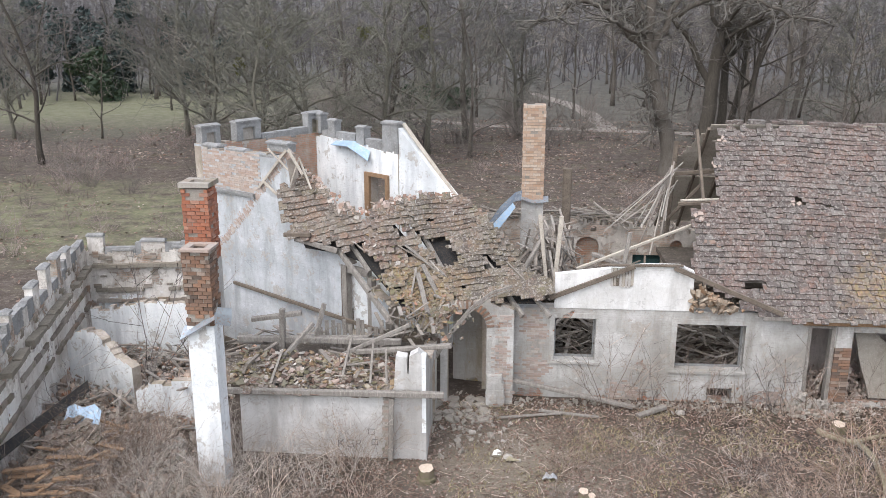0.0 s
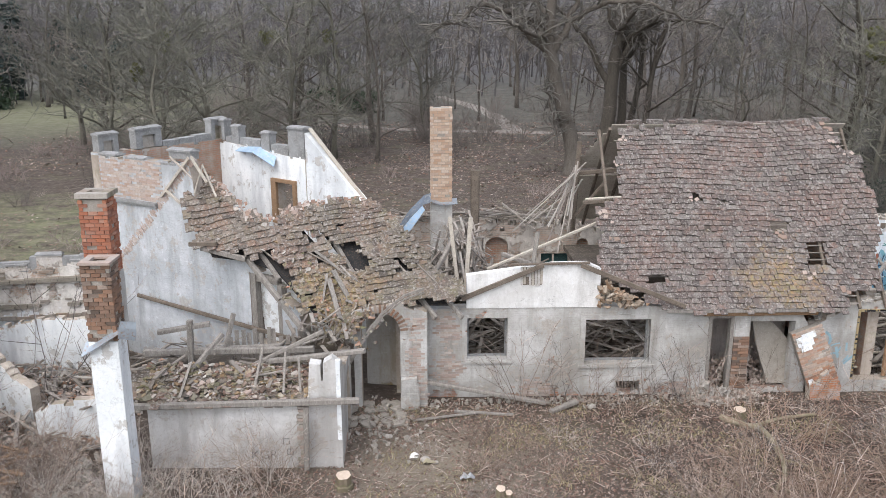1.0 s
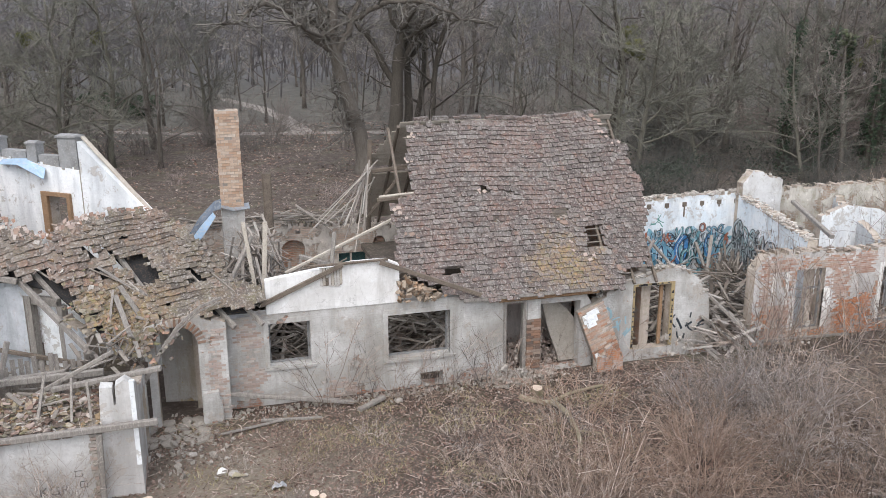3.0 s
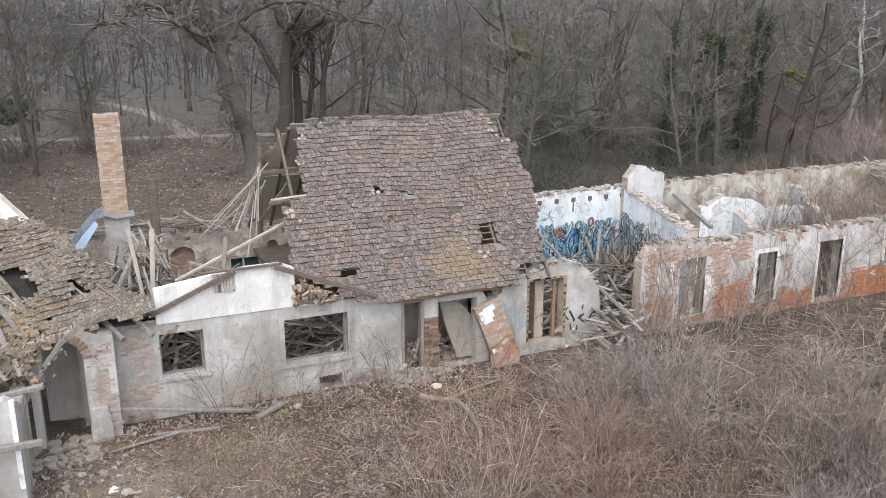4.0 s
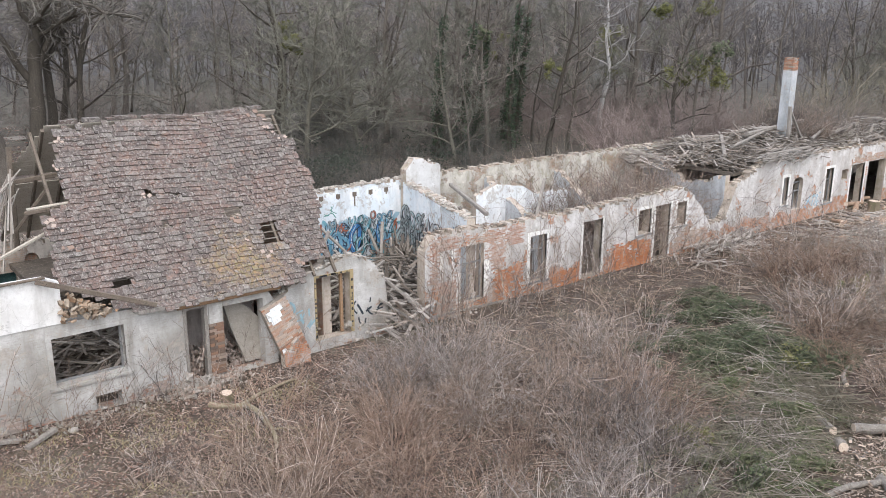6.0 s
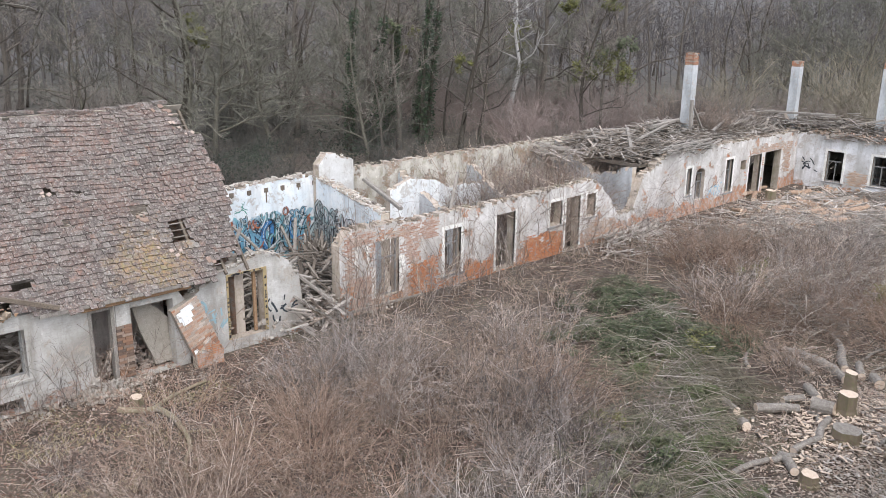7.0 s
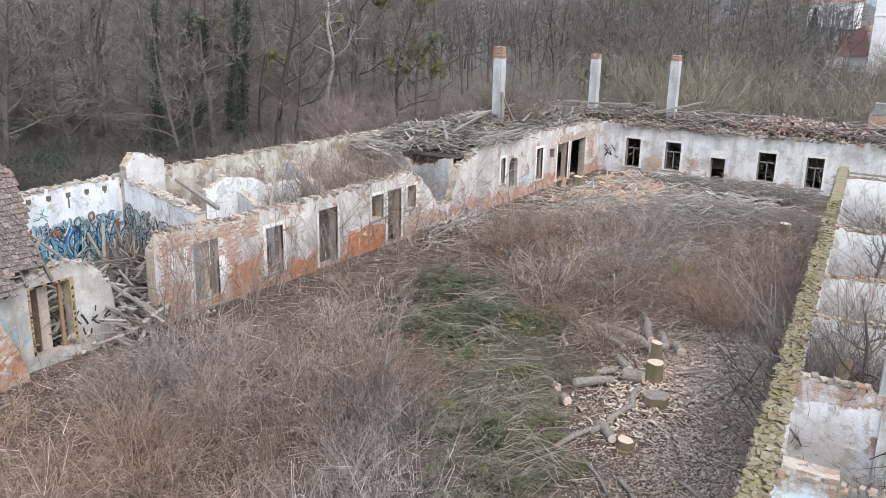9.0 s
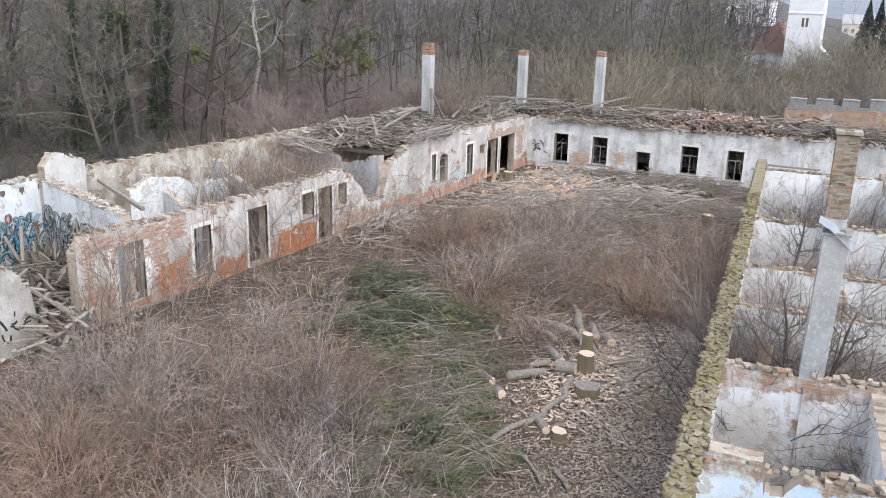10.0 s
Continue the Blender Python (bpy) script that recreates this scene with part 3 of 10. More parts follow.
def rubble_edge(wall, p0, p1, th, prof, n, seed, mat=None, spread=0.0, size=(0.26, 0.13, 0.075)):
    """Loose and half-loose bricks along a broken wall head, as one piece of stuff under the wall."""
    rnd = random.Random(seed)
    length = math.hypot(p1[0] - p0[0], p1[1] - p0[1])
    g = Geo()
    for _ in range(n):
        s = rnd.uniform(0.05, length - 0.05)
        z = lerp_profile(prof, s) + rnd.uniform(-0.03, 0.1)
        k = rnd.uniform(0.6, 1.15)
        m = Matrix.Translation((s, rnd.uniform(-spread, th + spread), z)) @ Euler((rnd.gauss(0, 0.12), rnd.gauss(0, 0.12), rnd.choice((0, 1.57)) + rnd.gauss(0, 0.3))).to_matrix().to_4x4()
        a, b, c = (v * k / 2 for v in size)
        g.lump(a, b, c, m, rnd, 0.2)
        if rnd.random() < 0.6:
            g.lump(a * 0.4, b * 0.5, c * 0.6, Matrix.Translation((rnd.gauss(0, 0.2), rnd.gauss(0, 0.1), -0.02)) @ m, rnd)
    return part("loose_brick", g, mat or m_headbrick, wall, "", "stuff")


def window(name, wall_m, x0, x1, z0, z1, label, surround=0.0, sash=True, mat_s=None, depth=0.22, broken=0.0, transom=True, seed=0):
    """A window in a wall's own coordinates: worn surround, sill, sash bars."""
    rnd = random.Random(seed)
    w = thing(name, label, "window", wall_m, kind="structure")
    if surround:
        s = surround
        g = Geo()
        g.box((x0 - s, -0.03, z0 - 0.02), (x0, 0.10, z1 + s))
        g.box((x1, -0.03, z0 - 0.02), (x1 + s, 0.10, z1 + s * rnd.uniform(0.9, 1)))
        g.box((x0, -0.027, z1), (x1, 0.10, z1 + s))
        part("window_surround", g, mat_s or m_frame, w)
        g = Geo()
        g.box((x0 - s - 0.04, -0.07, z0 - 0.12), (x1 + s + 0.04, 0.16, z0 - 0.021))
        part("window_sill", g, m_stone, w)
    if sash:
        f = 0.07
        for a, b in (((x0, depth, z0), (x0 + f, depth + 0.08, z1)), ((x1 - f, depth, z0), (x1, depth + 0.08, z1)), ((x0 + f, depth, z1 - f), (x1 - f, depth + 0.08, z1)), ((x0 + f, depth, z0), (x1 - f, depth + 0.08, z0 + f))):
            g = Geo()
            g.box(a, b)
            part("window_frame", g, m_sash, w)
        if transom:
            zt = z0 + (z1 - z0) * 0.66
            g = Geo()
            g.box((x0 + f, depth - 0.01, zt - 0.04), (x1 - f, depth + 0.07, zt + 0.04))
            part("transom", g, m_sash, w)
            g = Geo()
            xm = (x0 + x1) / 2
            g.box((xm - 0.035, depth, z0 + f), (xm + 0.035, depth + 0.06, zt - 0.04))
            part("mullion", g, m_sash, w)
    return w


def chimney(name, x, y, z0, z1, w, d, label, mat_one, course=0.11, length=0.30, cap=None, rot=0.0, plaster_to=None, plaster_mat=None, lean=(0, 0), joined=False, seed=3, gap=0.05, cap_mat=None):
    """A stack laid brick by brick round a mortar core; the lower part may be plastered."""
    rnd = random.Random(seed)
    ch = thing(name, label, "chimney", Matrix.Translation((x, y, 0)) @ Matrix.Rotation(radians(rot), 4, "Z"))
    low = z0 if plaster_to is None else plaster_to

    def shift(z):
        return Vector((lean[0] * (z - z0), lean[1] * (z - z0), 0))

    if plaster_to is not None:
        g = Geo()
        n = 9
        rings = []
        for i in range(n + 1):
            z = z0 + (plaster_to - z0) * i / n
            o = shift(z)
            k = 1.0 + rnd.uniform(-0.012, 0.012)
            rings.append([(o.x + sx * w / 2 * k, o.y + sy * d / 2 * k, z) for sx, sy in ((-1, -1), (1, -1), (1, 1), (-1, 1))])
        g.add([p for r in rings for p in r], [(i * 4 + k, i * 4 + (k + 1) % 4, i * 4 + 4 + (k + 1) % 4, i * 4 + 4 + k) for i in range(n) for k in range(4)] + [(n * 4, n * 4 + 1, n * 4 + 2, n * 4 + 3)])
        part("plastered_shaft", g, plaster_mat or m_white, ch, "flaking plaster shaft")
    if z1 > low + 0.05:
        g = Geo()
        a, b = shift(low), shift(z1)
        q = 0.045
        vs = [(o.x + sx * (w / 2 - q), o.y + sy * (d / 2 - q), z) for o, z in ((a, low), (b, z1 - 0.04)) for sx, sy in ((-1, -1), (1, -1), (1, 1), (-1, 1))]
        g.add(vs, ((4, 5, 6, 7), (0, 1, 5, 4), (1, 2, 6, 5), (2, 3, 7, 6), (3, 0, 4, 7)))
        part("mortar_core", g, m_mortar, ch)
        all_g = Geo()
        meshes = {}
        rows = int((z1 - low) / course)
        for r in range(rows):
            z = low + r * course
            o = shift(z)
            for side in range(4):
                run = w if side % 2 == 0 else d
                off = d / 2 if side % 2 == 0 else w / 2
                n = max(2, round(run / length))
                cuts = [-run / 2 + run * k / n for k in range(n + 1)]
                if r % 2:
                    cuts = [-run / 2] + [-run / 2 + run * (k + 0.5) / n for k in range(n)] + [run / 2]
                for a, b in zip(cuts, cuts[1:]):
                    if rnd.random() < (gap * 2 + 0.06 if r > rows - 4 else gap):
                        continue
                    L = b - a - (0.014 if joined else rnd.choice((0.014, 0.02, 0.03)))
                    jut = rnd.uniform(-0.028, 0.012)
                    m = Matrix.Translation(o) @ Matrix.Rotation(side * math.pi / 2, 4, "Z") @ Matrix.Translation(((a + b) / 2, -off + 0.05 - jut, z + course / 2))
                    if joined:
                        all_g.box((-L / 2, -0.05, -course / 2 + 0.007), (L / 2, 0.05, course / 2 - 0.007), m)
                    else:
                        key = round(L, 2)
                        if key not in meshes:
                            bg = Geo()
                            bg.box((-key / 2, -0.05, -course / 2 + 0.007), (key / 2, 0.05, course / 2 - 0.007))
                            meshes[key] = bg.mesh("brick", mat_one)
                        part("brick", meshes[key], None, ch, at=m)
        if joined:
            part("brickwork", all_g, mat_one, ch, "", "stuff")
    if cap:
        cw, cz, ct = cap
        g = Geo()
        o = shift(z1)
        hole = 0.2
        for a, b in (((-cw / 2, -cw / 2), (cw / 2, -hole)), ((-cw / 2, hole), (cw / 2, cw / 2)), ((-cw / 2, -hole), (-hole, hole)), ((hole, -hole), (cw / 2, hole))):
            g.box((o.x + a[0], o.y + a[1], cz), (o.x + b[0], o.y + b[1], cz + ct))
        part("cap_slab", g, cap_mat or m_stone, ch, "grey weathered cap slab with a flue hole")
    return ch


# ---------- ground ----------
def ticks(lo, hi, fine_lo, fine_hi, fine, grow):
    out = [fine_lo + fine * i for i in range(int((fine_hi - fine_lo) / fine) + 1)]
    s = fine
    while out[-1] < hi:
        s *= grow
        out.append(out[-1] + s)
    s = fine
    while out[0] > lo:
        s *= grow
        out.insert(0, out[0] - s)
    return out


g = Geo()
xs, ys = ticks(-2600, 2600, -30, 90, 1.0, 1.16), ticks(-1500, 2600, -10, 60, 1.0, 1.16)
for yy in ys:
    for xx in xs:
        g.v.append((xx, yy, ground_z(xx, yy)))
nx = len(xs)
g.f = [(j * nx + i, j * nx + i + 1, (j + 1) * nx + i + 1, (j + 1) * nx + i) for j in range(len(ys) - 1) for i in range(nx - 1)]
tagged(part("ground", g, m_ground, smooth=True), "winter ground covered with brown fallen leaves", "ground", kind="structure")


def strip(name, pts, width, mat, label, lift=0.05):
    g = Geo()
    fine = []
    for (a, b), (c, d) in zip(pts, pts[1:]):
        n = max(2, int(math.hypot(c - a, d - b) / 3))
        fine += [(a + (c - a) * i / n, b + (d - b) * i / n) for i in range(n)]
    fine.append(pts[-1])
    for i, (x, y) in enumerate(fine):
        a, b = fine[max(0, i - 1)], fine[min(len(fine) - 1, i + 1)]
        t = Vector((b[0] - a[0], b[1] - a[1])).normalized()
        w = width * (1 + 0.25 * noise.noise(Vector((x * 0.2, y * 0.2, 9))))
        for k in (-1, -0.33, 0.33, 1):
            px, py = x - t.y * k * w / 2, y + t.x * k * w / 2
            g.v.append((px, py, ground_z(px, py) + (lift if abs(k) < 0.5 else 0.01)))
    g.f = [(i * 4 + k, i * 4 + k + 1, i * 4 + 5 + k, i * 4 + 4 + k) for i in range(len(fine) - 1) for k in range(3)]
    return tagged(part(name, g, mat, smooth=True), label, "path", kind="structure")


strip("path", [(-40, 118), (-11, 109), (0, 104), (12, 101), (22, 99), (45, 98), (80, 110)], 2.6, m_path, "pale sandy footpath through the wood")
strip("path", [(4, 150), (9, 133), (11, 120), (12, 101)], 2.4, m_path, "pale sandy footpath branching off between trees")

# ---------- front house ----------
YF = 27.6
front_prof = [(0, 3.3), (1.6, 3.36), (12.0, 3.36), (13.4, 3.2), (14.0, 2.2)]
FX = 0.05
wall_front = ragged_wall("wall_front", (FX, YF), (14.0, YF), 0.5, front_prof,
                         [(1.71 - FX, 3.13 - FX, 1.45, 3.0), (5.88 - FX, 8.18 - FX, 1.23, 2.89), (7.05 - FX, 7.9 - FX, 0.05, 0.56), (10.25 - FX, 11.15 - FX, -0.3, 3.0), (11.75 - FX, 13.35 - FX, 0.1, 2.75)],
                         m_front, "grey flaking plaster front wall with empty window openings", rag=0.0, seed=4)
m_bluewhite = plaster("pale_blue_plaster", (0.78, 0.81, 0.86), (0.62, 0.68, 0.76), (0.50, 0.52, 0.54), RED_A, DUN_B, 0.30)
m_brick_head = varied("sooty_orange_brick", [(0.42, 0.19, 0.115), (0.34, 0.19, 0.13), (0.24, 0.15, 0.11), (0.46, 0.32, 0.24)], True, 9)
m_low = plaster("cement_grey_plaster", (0.60, 0.585, 0.57), (0.50, 0.485, 0.47), (0.37, 0.35, 0.33), RED_A, DUN_B, 0.26)
m_stub = plaster("stub_plaster", (0.60, 0.595, 0.59), (0.52, 0.51, 0.50), (0.38, 0.365, 0.35), RED_A, DUN_B, 0.30, flake=0.3)
m_gable = plaster("gable_limewash", (0.74, 0.73, 0.72), (0.68, 0.665, 0.65), (0.50, 0.48, 0.455), RED_A, DUN_B, 0.20, flake=0.10)
# white gable board wall over the front
ragged_wall("wall_gable", (1.68, YF - 0.03), (6.32, YF - 0.03), 0.3, [(0, 4.55), (1.5, 4.75), (3.0, 4.95), (4.2, 4.95), (4.64, 4.75)], [], m_gable, "white plastered low gable wall above the front", rag=0.0, base=3.365)
# rear wall of the house
back_prof = [(0, 4.5), (3, 4.6), (6, 4.3), (14, 3.6), (19, 3.6)]
wall_rear = ragged_wall("wall_rear", (-1.8, 36.6), (17, 36.6), 0.5, back_prof, [(4.86, 5.88, 2.3, 3.58, 0.42), (7.4, 8.65, 2.0, 2.8), (9.0, 9.55, 2.5, 3.5, 0.3), (5.5, 5.72, 3.85, 4.05)], plaster("rear_brickwork", (0.62, 0.57, 0.52), (0.50, 0.455, 0.41), (0.33, 0.29, 0.255), (0.46, 0.33, 0.26), (0.44, 0.36, 0.30), 0.50), "bare rear wall of brick with an arched niche", rag=0.14, seed=9)

m_teal = simple("dark_teal_boarding", (0.05, 0.11, 0.11), (0.035, 0.07, 0.075), (0.10, 0.15, 0.14), 3.0)
# roof plane of the house
SL = math.tan(radians(50))


def roof_z(y):
    return 3.38 + (y - 27.3) * SL


roof = thing("roof", "sagging roof of weathered grey-brown plain tiles", "roof", kind="structure")

# middle fragment, long wing, far wing
wall_mid = ragged_wall("wall_middle", (13.9, YF), (19.1, YF), 0.45, [(0, 2.6), (1.2, 3.2), (3.0, 3.75), (3.9, 3.6), (4.7, 2.9), (5.0, 2.4), (5.2, 0.8)], [(1.75, 3.3, 0.45, 3.05)], m_front, "broken grey wall fragment with an ochre window frame", rag=0.1, seed=5)
LW = [(0, 3.3), (0.5, 3.9), (5.3, 3.7), (11.8, 3.7), (18, 3.85), (19.2, 3.2), (19.9, 2.6), (21.0, 1.3), (22.4, 1.4), (23.4, 3.4), (26.3, 4.45), (45.5, 4.25)]
LW_OPEN = [(2.0, 3.4, 0.45, 3.1), (6.31, 7.42, 0.62, 2.9), (10.0, 11.45, 0.1, 3.05), (14.32, 15.38, 1.7, 3.05), (15.75, 17.05, 0.0, 3.1), (17.65, 18.5, 1.7, 3.05), (28.6, 29.2, 1.4, 3.2), (29.8, 31.0, 0.9, 3.03, 0.3),
           (33.9, 34.9, 0.85, 3.2), (36.1, 36.9, 2.2, 2.9), (37.4, 39.3, -0.3, 3.1), (39.9, 42.6, -0.3, 3.1)]
wall_long = ragged_wall("wall_long_wing", (21.0, YF), (66.45, YF), 0.55, LW, LW_OPEN, m_wing, "long wing wall of flaking plaster over orange brick", rag=0.09, seed=6)
FARP = [(0, 4.1), (23, 4.25), (34, 4.2)]
F_OPEN = [(2.88, 4.11, 0.6, 2.95), (6.24, 7.5, 0.7, 2.95), (9.95, 11.05, 0.0, 2.1), (13.5, 14.8, 0.7, 2.9), (17.0, 18.2, 0.6, 2.9)]
ragged_wall("wall_far_wing", (66.5, 28.1), (66.5, -7), 0.55, FARP, F_OPEN, m_far, "pale plastered far wing wall with tall windows", rag=0.06, seed=7)
ragged_wall("wall_far_rear", (73.5, 34), (73.5, -7), 0.5, [(0, 4), (41, 4)], [], m_inner, "rear wall of the far wing", rag=0.15, seed=8)
# rear wall of the long wing and its cross walls
wall_graf = ragged_wall("wall_graffiti", (17.2, 34.6), (25.3, 34.6), 0.5, [(0, 4.75), (8.1, 4.9)], [], m_bluewhite, "white and pale blue rear wall covered with graffiti", rag=0.08, seed=10)
wall_lrear = ragged_wall("wall_long_rear", (25.3, 34.6), (73.5, 34.6), 0.5, [(0, 4.9), (6, 4.9), (20, 4.85), (48, 4.4)], [], m_inner, "mossy brown rear wall of the long wing", rag=0.1, seed=12)
wall_cgraf = ragged_wall("wall_cross_graffiti", (24.3, 28.15), (25.2, 34.6), 0.45, [(0, 4.1), (4, 4.6), (6.5, 4.85)], [], m_bluewhite, "white cross wall below graffiti", rag=0.08, seed=13)
for i, (x, a, b) in enumerate(((30.5, 3.6, 4.4), (36.0, 3.4, 4.2), (44.4, 3.8, 4.8), (50.5, 4.2, 4.6), (57.5, 4.3, 4.6))):
    ragged_wall("wall_cross", (x, 28.15), (x + 0.4, 34.6), 0.4, [(0, a), (3, min(a, b) - 0.8), (6.5, b)], [(2.2, 3.3, 0, 2.3)], m_pale, "grey plastered cross wall of the long wing", rag=0.14, seed=20 + i)

# near wing
NU = Vector((math.cos(radians(6.3)), math.sin(radians(6.3))))
NV = Vector((NU.y, -NU.x))


def near(s, v):
    p = Vector((13.0, 2.7)) + NU * s + NV * v
    return (p.x, p.y)


ragged_wall("wall_near", near(42.5, 0), near(0, 0), 0.5, [(0, 4.3), (10, 3.8), (42.5, 3.8)], [(3.6, 4.6, 0.9, 2.6)], m_mossy, "moss-topped courtyard wall of the near wing", step=0.3, rag=0.03, seed=30, core=m_coping_moss)
ragged_wall("wall_near_rear", near(44, 7.0), near(-2, 7.0), 0.5, [(0, 3.8), (46, 3.6)], [], m_mossy, "rear wall of the near wing", rag=0.12, seed=31)
for i, (s, top, m) in enumerate(((4.7, 3.6, m_blue), (9.8, 3.8, m_mossy), (16.5, 3.3, m_white), (22, 3.2, m_white), (28.7, 3.6, m_white), (41.5, 3.9, m_white))):
    dip = [(0, top + 0.1), (2.2, top - 0.05), (3.6, top - 0.1), (4.4, top), (4.75, top - 0.45), (5.15, top - 0.5), (5.25, top + 0.1), (6.5, top + 0.15)] if s < 5 else [(0, top), (2.6, top), (3.6, top - 0.1), (6.5, top)]
    ragged_wall("wall_near_cross", near(s, 7.0), near(s, 0.5), 0.45, dip, [], m, "flaking painted cross wall of the near wing", step=0.28, rag=0.05, seed=32 + i)

# tower
TL, TM, TF, TR = (-12.7, 33.0), (-4.0, 27.5), (-8.9, 38.5), (-4.3, 34.75)
ragged_wall("wall_tower_front", TL, TM, 0.45, [(0, 8.0), (4.6, 8.0), (5.3, 8.15), (5.5, 7.3), (5.55, 5.4), (7.9, 4.75), (10.3, 3.2)], [(7.95, 9.4, 1.8, 4.4)], m_pale, "tall pale plastered tower wall with a broken gable", rag=0.06, seed=40, step=0.18)
ragged_wall("wall_tower_left", TF, TL, 0.45, [(0, 7.9), (7, 8.0)], [], m_brickwall, "bare tower wall below battlements", rag=0.05, seed=41)
ragged_wall("wall_tower_back", TR, TF, 0.45, [(0, 7.5), (6, 7.9)], [(0.72, 1.75, 4.65, 6.4)], m_white, "white inner tower wall with a wooden door frame", rag=0.05, seed=42)
ragged_wall("wall_tower_gable", (-1.4, 32.3), TR, 0.4, [(0, 5.6), (3.8, 8.6)], [], m_white, "white raked gable wall", rag=0.0, seed=43)
# outer wall
ragged_wall("wall_outer", (-17.4, 32.3), TL, 0.5, [(0, 3.7), (2, 3.4), (3, 3.65), (5, 3.5)], [], m_outer, "outer enclosing wall with battlements", rag=0.10, seed=44)
ragged_wall("wall_outer", (-13.4, 17.5), (-17.4, 32.3), 0.5, [(0, 3.3), (4, 3.6), (9, 3.5), (16, 3.7)], [], m_outer, "outer enclosing wall with battlements", rag=0.12, seed=45)
m_passage = plaster("passage_plaster", (0.44, 0.42, 0.40), (0.36, 0.34, 0.32), (0.27, 0.22, 0.15), (0.36, 0.25, 0.09), (0.30, 0.22, 0.10), 0.40, flake=0.3)
# low front building
ragged_wall("wall_low", (-8.0, 22.9), (-2.3, 22.9), 0.4, [(0, 2.15), (4.72, 2.15), (4.8, 3.35), (5.12, 3.3), (5.13, 2.8), (5.19, 2.8), (5.2, 3.35), (5.45, 3.5), (5.7, 3.3)], [], m_low, "low grey plastered wall with a pier", rag=0.0, seed=46)
ragged_wall("wall_arch", (-2.2, 26.8), (0.3, 26.8), 0.6, [(0, 3.6), (1.6, 3.85), (2.5, 3.5)], [(0.25, 1.58, -0.3, 3.5, 0.66)], m_front, "brick arch of the passage with flaking plaster", rag=0.05, seed=47)
# the brick ring of the arch, the shrunken plaster foot of its pier, the wall inside the passage
ring = thing("arch_ring", "ring of sooty orange bricks round the passage arch", "arch", Matrix.Translation((-2.2, 26.8, 0)), kind="structure")
wedge = Geo()
wedge.box((-0.038, -0.05, 0.02), (0.038, 0.24, 0.27))
wedge = wedge.mesh("brick", m_brick_dun)
for k in range(17):
    a = math.pi * (k + 0.5) / 17
    part("brick", wedge, None, ring, at=Matrix.Translation((0.915 + 0.66 * math.cos(a), R(-0.012, 0.012), 2.84 + 0.66 * math.sin(a))) @ Matrix.Rotation(math.pi / 2 - a, 4, "Y"))
g = Geo()
foot = random.Random(49)
for z, w in ((0.1, 0.36), (0.4, 0.34), (0.68, 0.31), (0.92, 0.28)):
    g.lump(w, 0.28, 0.26, Matrix.Translation((foot.gauss(0, 0.02), 0.12, z)), foot, 0.08)
tagged(part("pier_foot", g, m_front, at=Matrix.Translation((-0.30, 26.70, 0))), "bulging grey plaster foot of the passage pier", "pier", kind="structure")
ragged_wall("wall_passage", (-1.9, 28.9), (-0.45, 28.6), 0.3, [(0, 3.3), (1.5, 3.3)], [], m_passage, "grey plastered wall inside the passage with ochre stains", rag=0.0, seed=48)

chimney("chimney", -8.25, 21.2, -0.3, 7.0, 0.76, 0.68, "tall white plastered chimney with a weathered brick top", m_brick_dun, plaster_to=4.9, plaster_mat=m_white, cap=(0.82, 7.0, 0.07), gap=0.16, cap_mat=m_limebrick)
chimney("chimney", -9.05, 23.6, 4.0, 8.25, 0.80, 0.80, "red brick chimney with a grey cap slab", m_brick_red, cap=(0.9, 8.25, 0.14), plaster_to=6.0, plaster_mat=m_front, seed=4, gap=0.08, cap_mat=m_headbrick)
chimney("chimney", 0.97, 33.2, 0, 9.75, 0.86, 0.86, "tall tan brick chimney rising from the ruined house", m_brick_tan, plaster_to=6.0, plaster_mat=m_front, joined=True, seed=5)
for x, y, z, s in ((56.7, 32.0, 10.3, 6), (70, 29.9, 9.45, 7), (70, 22.8, 9.65, 8)):
    chimney("chimney", x, y, 0, z, 0.70, 0.70, "slender grey plastered chimney with a bare brick head", m_brick_head, plaster_to=z - (0.9 if s == 6 else 0.5), plaster_mat=m_pale, joined=True, seed=s, gap=0.12)

